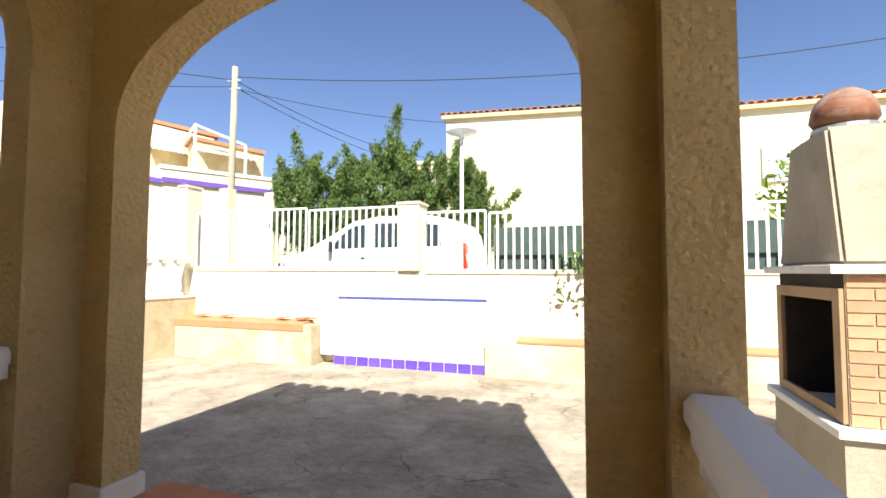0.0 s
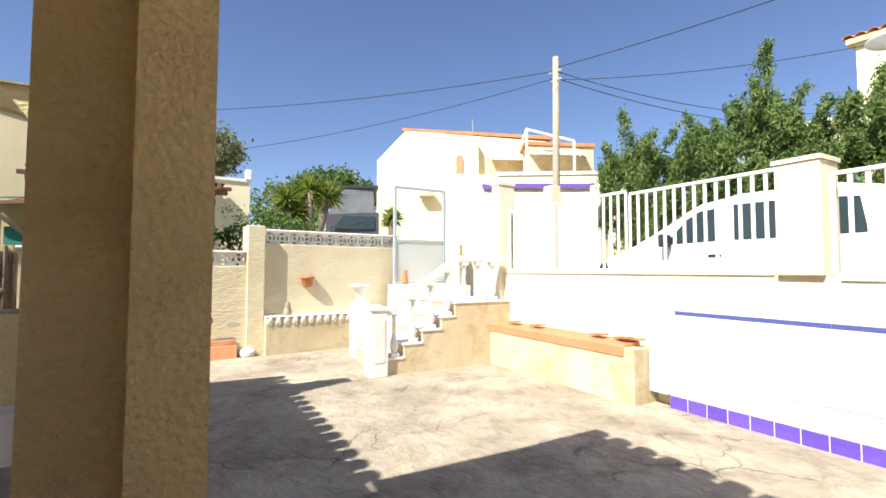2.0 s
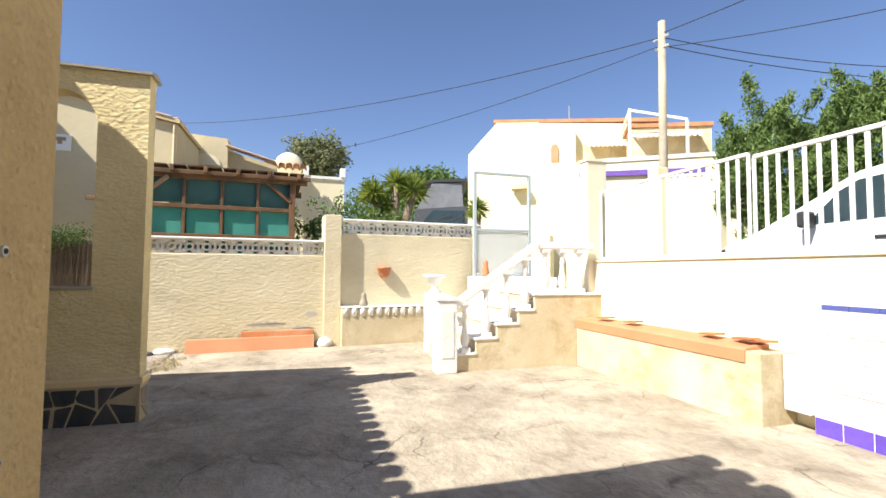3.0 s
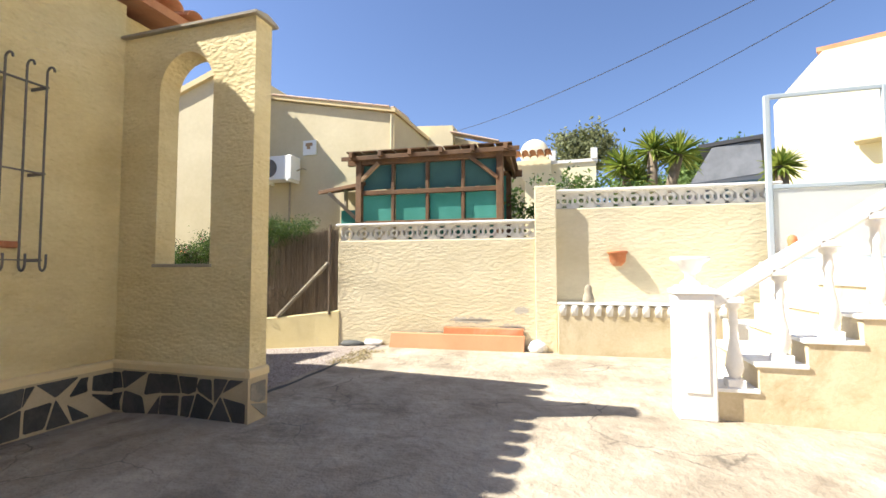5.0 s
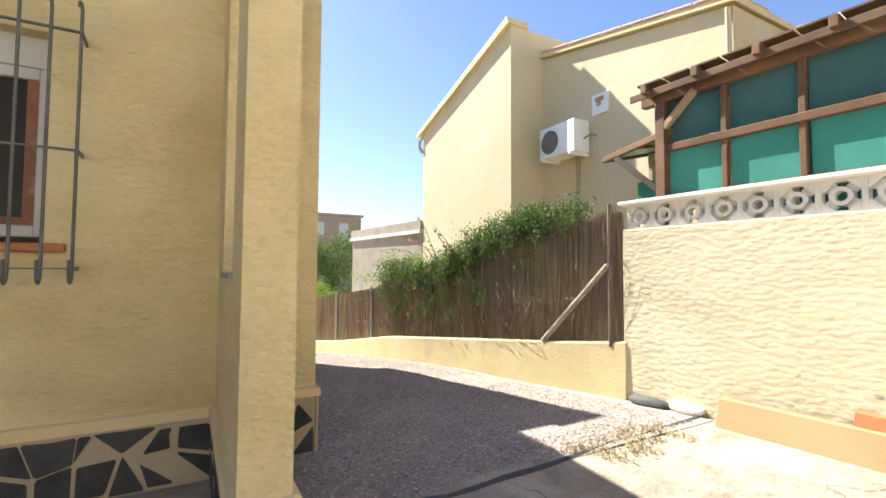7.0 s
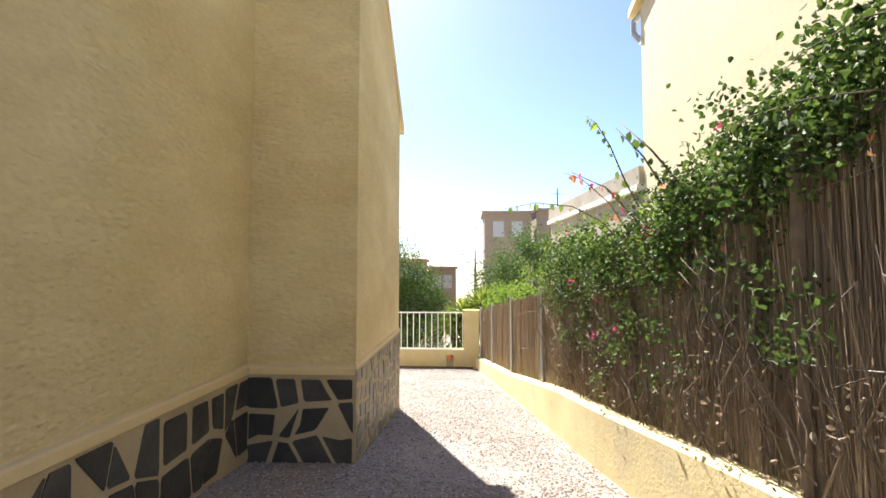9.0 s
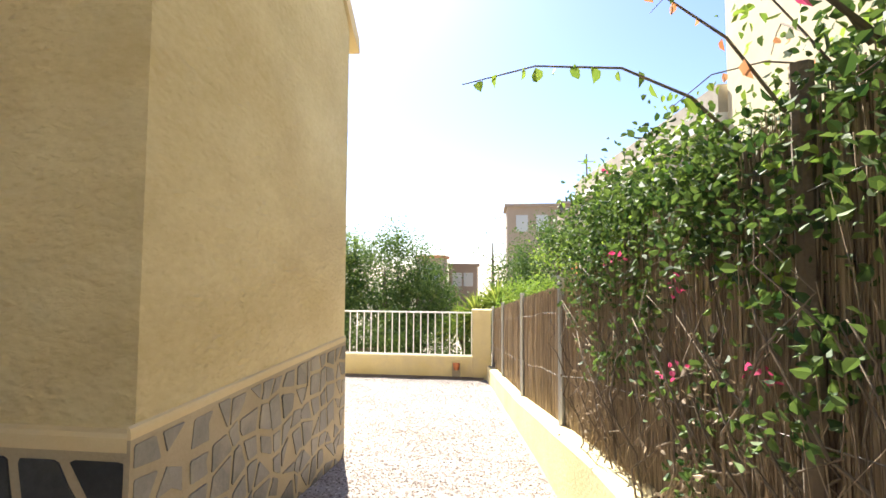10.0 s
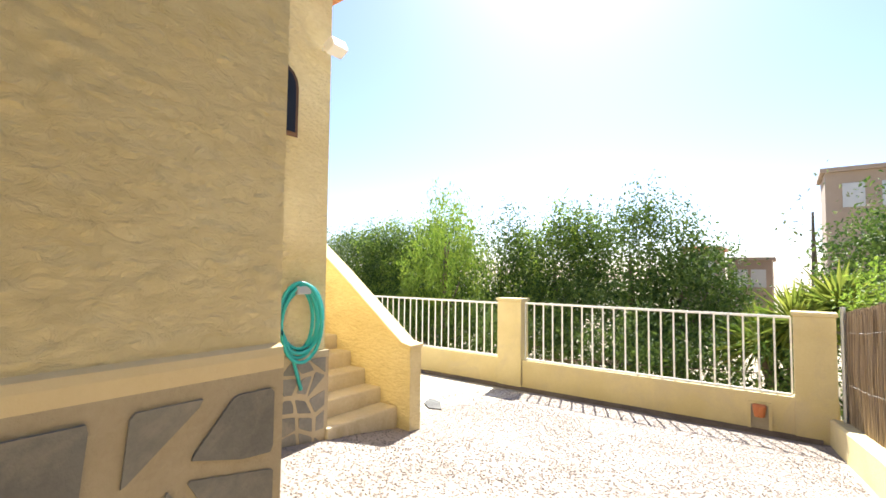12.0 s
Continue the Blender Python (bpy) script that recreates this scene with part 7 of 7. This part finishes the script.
tree("garden_shrub", (-1.0, -13.2, -1.9), [(x, -13.0 - 0.3 * (i % 3), -1.1 + 0.2 * (i % 2), 0.7, 0.6, 0.8) for i, x in enumerate(np.arange(-7.5, 3.5, 0.85))], HEDGE, "dense shrubbery behind the railing", 100, 40, 0.13, 0.07, 61, 0.06, group="garden shrubs", category="bush", shell=0.5)
tree("pepper_tree", (-0.1, -14.4, -2.2), [(-0.2, -14.4, 1.3, 0.7, 0.7, 1.3), (-0.6, -14.3, 0.3, 0.8, 0.7, 1.1), (0.5, -14.4, 0.4, 0.7, 0.7, 1.2)], LIME, "bright yellow-green pepper tree with hanging sprays", 90, 26, (0.09, 0.09, 0.2), 0.14, 62, 0.1, category="tree", droop=1.6, aspect=4.0)
tree("garden_tree", (-9.6, -15.5, -2.0), [(-9.3, -15.6, 1.1, 1.1, 1.0, 1.2), (-10.4, -15.4, 1.4, 1.1, 1.0, 1.1), (-8.3, -15.0, 0.3, 0.9, 0.8, 1.0)], HEDGE, "green garden tree behind the reed fence", 150, 40, 0.14, 0.08, 63, 0.1, group="garden trees")
tree("bare_tree", (-7.6, -17.5, -2.0), [(-7.5, -17.5, 1.9, 0.6, 0.6, 0.9)], DRYLEAF, "half-bare grey tree in the far garden", 30, 5, 0.2, 0.1, 64, 0.08, group="garden trees")
yucca((-7.2, -13.4, -1.9), [(-7.1, -13.3, -0.15), (-7.6, -13.5, 0.1), (-6.7, -13.5, -0.5)], 65, "spiky yucca behind the rear railing", 0.75, "garden yuccas")
tree("fence_shrub", (-7.9, -12.4, -1.8), [(-8.0, -12.6, 0.25, 0.5, 0.4, 0.45), (-8.5, -12.2, 0.4, 0.5, 0.5, 0.4)], LIME, "bright shrub at the fence corner", 150, 34, 0.08, 0.06, 66, 0.05, category="bush")

# hedge on the neighbour's side that shows over the fence
tree("neighbour_shrub", (-9.3, -6.4, -0.9), [(-8.75, -5.7, 1.0, 0.35, 0.4, 0.45), (-8.8, -5.3, 1.05, 0.3, 0.3, 0.35)], LIME, "yellowish green shrub leaning over the fence", 150, 20, 0.07, 0.07, 67, 0.04, category="bush")

# ---- crazy-paving stones on the plinths ----
def crazy_stones(parent, a, b, n, zlow, material, seed):
    """Irregular flat stones, cells of a jittered grid shrunk to leave the joints."""
    rng = random.Random(seed)
    a, b, n = Vector((*a, 0)), Vector((*b, 0)), Vector((*n, 0))
    length = (b - a).length
    u = (b - a).normalized()
    z1 = {"plinth_back": -0.1, "plinth_side_far": 0.355}.get(parent.name, 0.31)
    z0 = zlow
    fine = parent.name in ("plinth_side_far", "plinth_back")
    size = 0.13 if fine else 0.17
    rows = max(1, round((z1 - z0) / (size * (1.0 if fine else 1.25))))
    cols = max(1, round(length / size))
    P = {}
    for i in range(cols + 1):
        for j in range(rows + 1):
            ju = 0 if i in (0, cols) else rng.uniform(-0.42, 0.42) * size
            jz = 0 if j in (0, rows) else rng.uniform(-0.3, 0.3) * size
            P[i, j] = (length * i / cols + ju, z0 + (z1 - z0) * j / rows + jz)
    for i in range(cols):
        for j in range(rows):
            q = [P[i, j], P[i + 1, j], P[i + 1, j + 1], P[i, j + 1]]
            if rng.random() < 0.3:
                k = rng.randrange(4)
                q = q[:k] + q[k + 1:]
            elif rng.random() < 0.4:
                k = rng.randrange(4)
                e = ((q[k][0] + q[k - 1][0]) / 2 + rng.uniform(-0.03, 0.03), (q[k][1] + q[k - 1][1]) / 2 + rng.uniform(-0.03, 0.03))
                q = q[:k] + [e] + q[k:]
            cx, cz = sum(p[0] for p in q) / len(q), sum(p[1] for p in q) / len(q)
            f = rng.uniform(0.66, 0.9) if fine else rng.uniform(0.74, 0.97)
            q = [(min(length - 0.012, max(0.012, cx + (p[0] - cx) * f)), cz + (p[1] - cz) * f) for p in q]
            r = []
            for m in range(len(q)):
                (x0, y0), (x1, y1), (x2, y2) = q[m - 1], q[m], q[(m + 1) % len(q)]
                c0, c1 = rng.uniform(0.02, 0.12), rng.uniform(0.02, 0.12)
                r += [(x1 + (x0 - x1) * c0, y1 + (y0 - y1) * c0), (x1 + (x2 - x1) * c1, y1 + (y2 - y1) * c1)]
            q = r
            bm = B()
            slab(bm, [a + u * s + n * {"plinth_back": 0.026, "plinth_side_far": 0.008}.get(parent.name, 0.014) + Vector((0, 0, z)) for s, z in q], tuple(n * rng.uniform(0.006, 0.011)))
            part("stone", bm, material, parent)


for k, (ob, a, b, n, zl, mat) in enumerate(PLINTHS):
    crazy_stones(ob, a, b, n, zl, mat, 100 + k)

# ---- loose pebbles over the gravel path ----
def pebbles(name, n, y0, y1, x0, x1, size, material, seed, label):
    rng = np.random.RandomState(seed)
    V, Fc = [], []
    for i in range(n):
        y = rng.uniform(y0, y1)
        lo = max(x0, west_x(y) + 0.2)
        x = rng.uniform(lo, x1)
        if -5.53 < y < -3.52 and x > -6.38 or -3.52 <= y < -0.15 and x > -5.6:
            continue
        z = path_z(y) + 0.008 + 0.02 * noise.noise((x, y, 3.1))
        s = size * rng.uniform(0.5, 1.5)
        b = len(V)
        h = s * rng.uniform(0.25, 0.55)
        r = rng.rand() * 6.28
        for k in range(4):
            a = r + k * math.tau / 4
            q = s * rng.uniform(0.7, 1.1)
            V.append((x + q * math.cos(a), y + q * math.sin(a), z))
        V.append((x + rng.uniform(-0.3, 0.3) * s, y + rng.uniform(-0.3, 0.3) * s, z + h))
        Fc += [(b + k, b + (k + 1) % 4, b + 4) for k in range(4)]
    me = bpy.data.meshes.new(name)
    me.from_pydata(V, [], Fc)
    me.materials.append(material)
    return tagged(new(name, me), label, "gravel", "", "stuff")


PEB = leaf_paint("gravel_stones", (0.15, 0.115, 0.095), (0.56, 0.49, 0.43), 0.0, 0.9)
pebbles("gravel", 60000, -6.5, 0.8, -8.5, -5.2, 0.009, PEB, 7, "loose pinkish grey gravel on the side path")
PEB_FINE = leaf_paint("fine_gravel_stones", (0.20, 0.17, 0.15), (0.29, 0.255, 0.225), 0.0, 0.9)
pebbles("gravel", 30000, -11.4, -6.5, -8.0, -3.5, 0.0085, PEB_FINE, 8, "loose pinkish grey gravel on the side path")

# fallen leaves and twigs on the gravel and the courtyard
for k, (x, y) in enumerate(((-7.2, -4.6), (-6.9, -5.6), (-7.4, -6.2), (-6.6, -7.0), (-7.0, -3.6), (-6.2, -8.1), (-5.6, -7.6), (-6.9, -8.6))):
    bm = B()
    z = path_z(y) + 0.03
    a = k * 1.3
    d, s = Vector((math.cos(a), math.sin(a), 0.1)) * 0.03, Vector((-math.sin(a), math.cos(a), 0.2)) * 0.014
    o = Vector((x, y, z))
    bm.faces.new([bm.verts.new(o + q) for q in (-d, s, d, -s)])
    tagged(new("fallen_leaf", mesh_of("fallen_leaf", bm, REED2)), "dry brown leaf lying on the gravel", "leaf", "fallen leaves")

# cracked edge strip between the courtyard and the gravel, with dry weeds
bm = B()
prev = None
for i in range(26):
    x = -5.3 - i * 0.125
    y = 0.93 - 0.008 * i + 0.05 * noise.noise((x * 2, 0, 1))
    w = 0.028 + 0.02 * noise.noise((x * 5, 3, 0))
    ring = (bm.verts.new((x, y - w, 0.006)), bm.verts.new((x, y, 0.016)), bm.verts.new((x, y + w, 0.006)))
    if prev:
        bm.faces.new((prev[0], ring[0], ring[1], prev[1]))
        bm.faces.new((prev[1], ring[1], ring[2], prev[2]))
    prev = ring
structure("trim_crack", bm, STONE, "dark broken edge of the courtyard concrete", "edge")
t = thing("dry_weeds", (-7.4, 0.9, 0.0), "dry grass tufts at the concrete's edge", "weeds", "", "stuff")
rng2 = np.random.RandomState(77)
cs = np.stack([rng2.uniform(-0.5, 0.5, 34), rng2.uniform(-0.22, 0.12, 34), np.full(34, 0.02)], 1)
me = leaf_mesh("blades", cs, 14, (0.04, 0.04, 0.012), 0.07, 78, 7.0, up=1.2)
me.materials.append(STRAW)
ob = new("blades", me)
ob.parent = t

# broken slate by the back stairs
bs2 = thing("broken_slate", (-3.85, -9.1, path_z(-9.1)), "flat broken piece of dark slate on the gravel", "stone")
bm = B()
z = path_z(-9.1) + 0.015
slab(bm, [(-4.08, -9.0, z), (-3.9, -9.22, z), (-3.72, -9.25, z), (-3.78, -9.08, z), (-3.95, -8.95, z)], (0, 0, 0.02))
part("shard", bm, STONE, bs2)
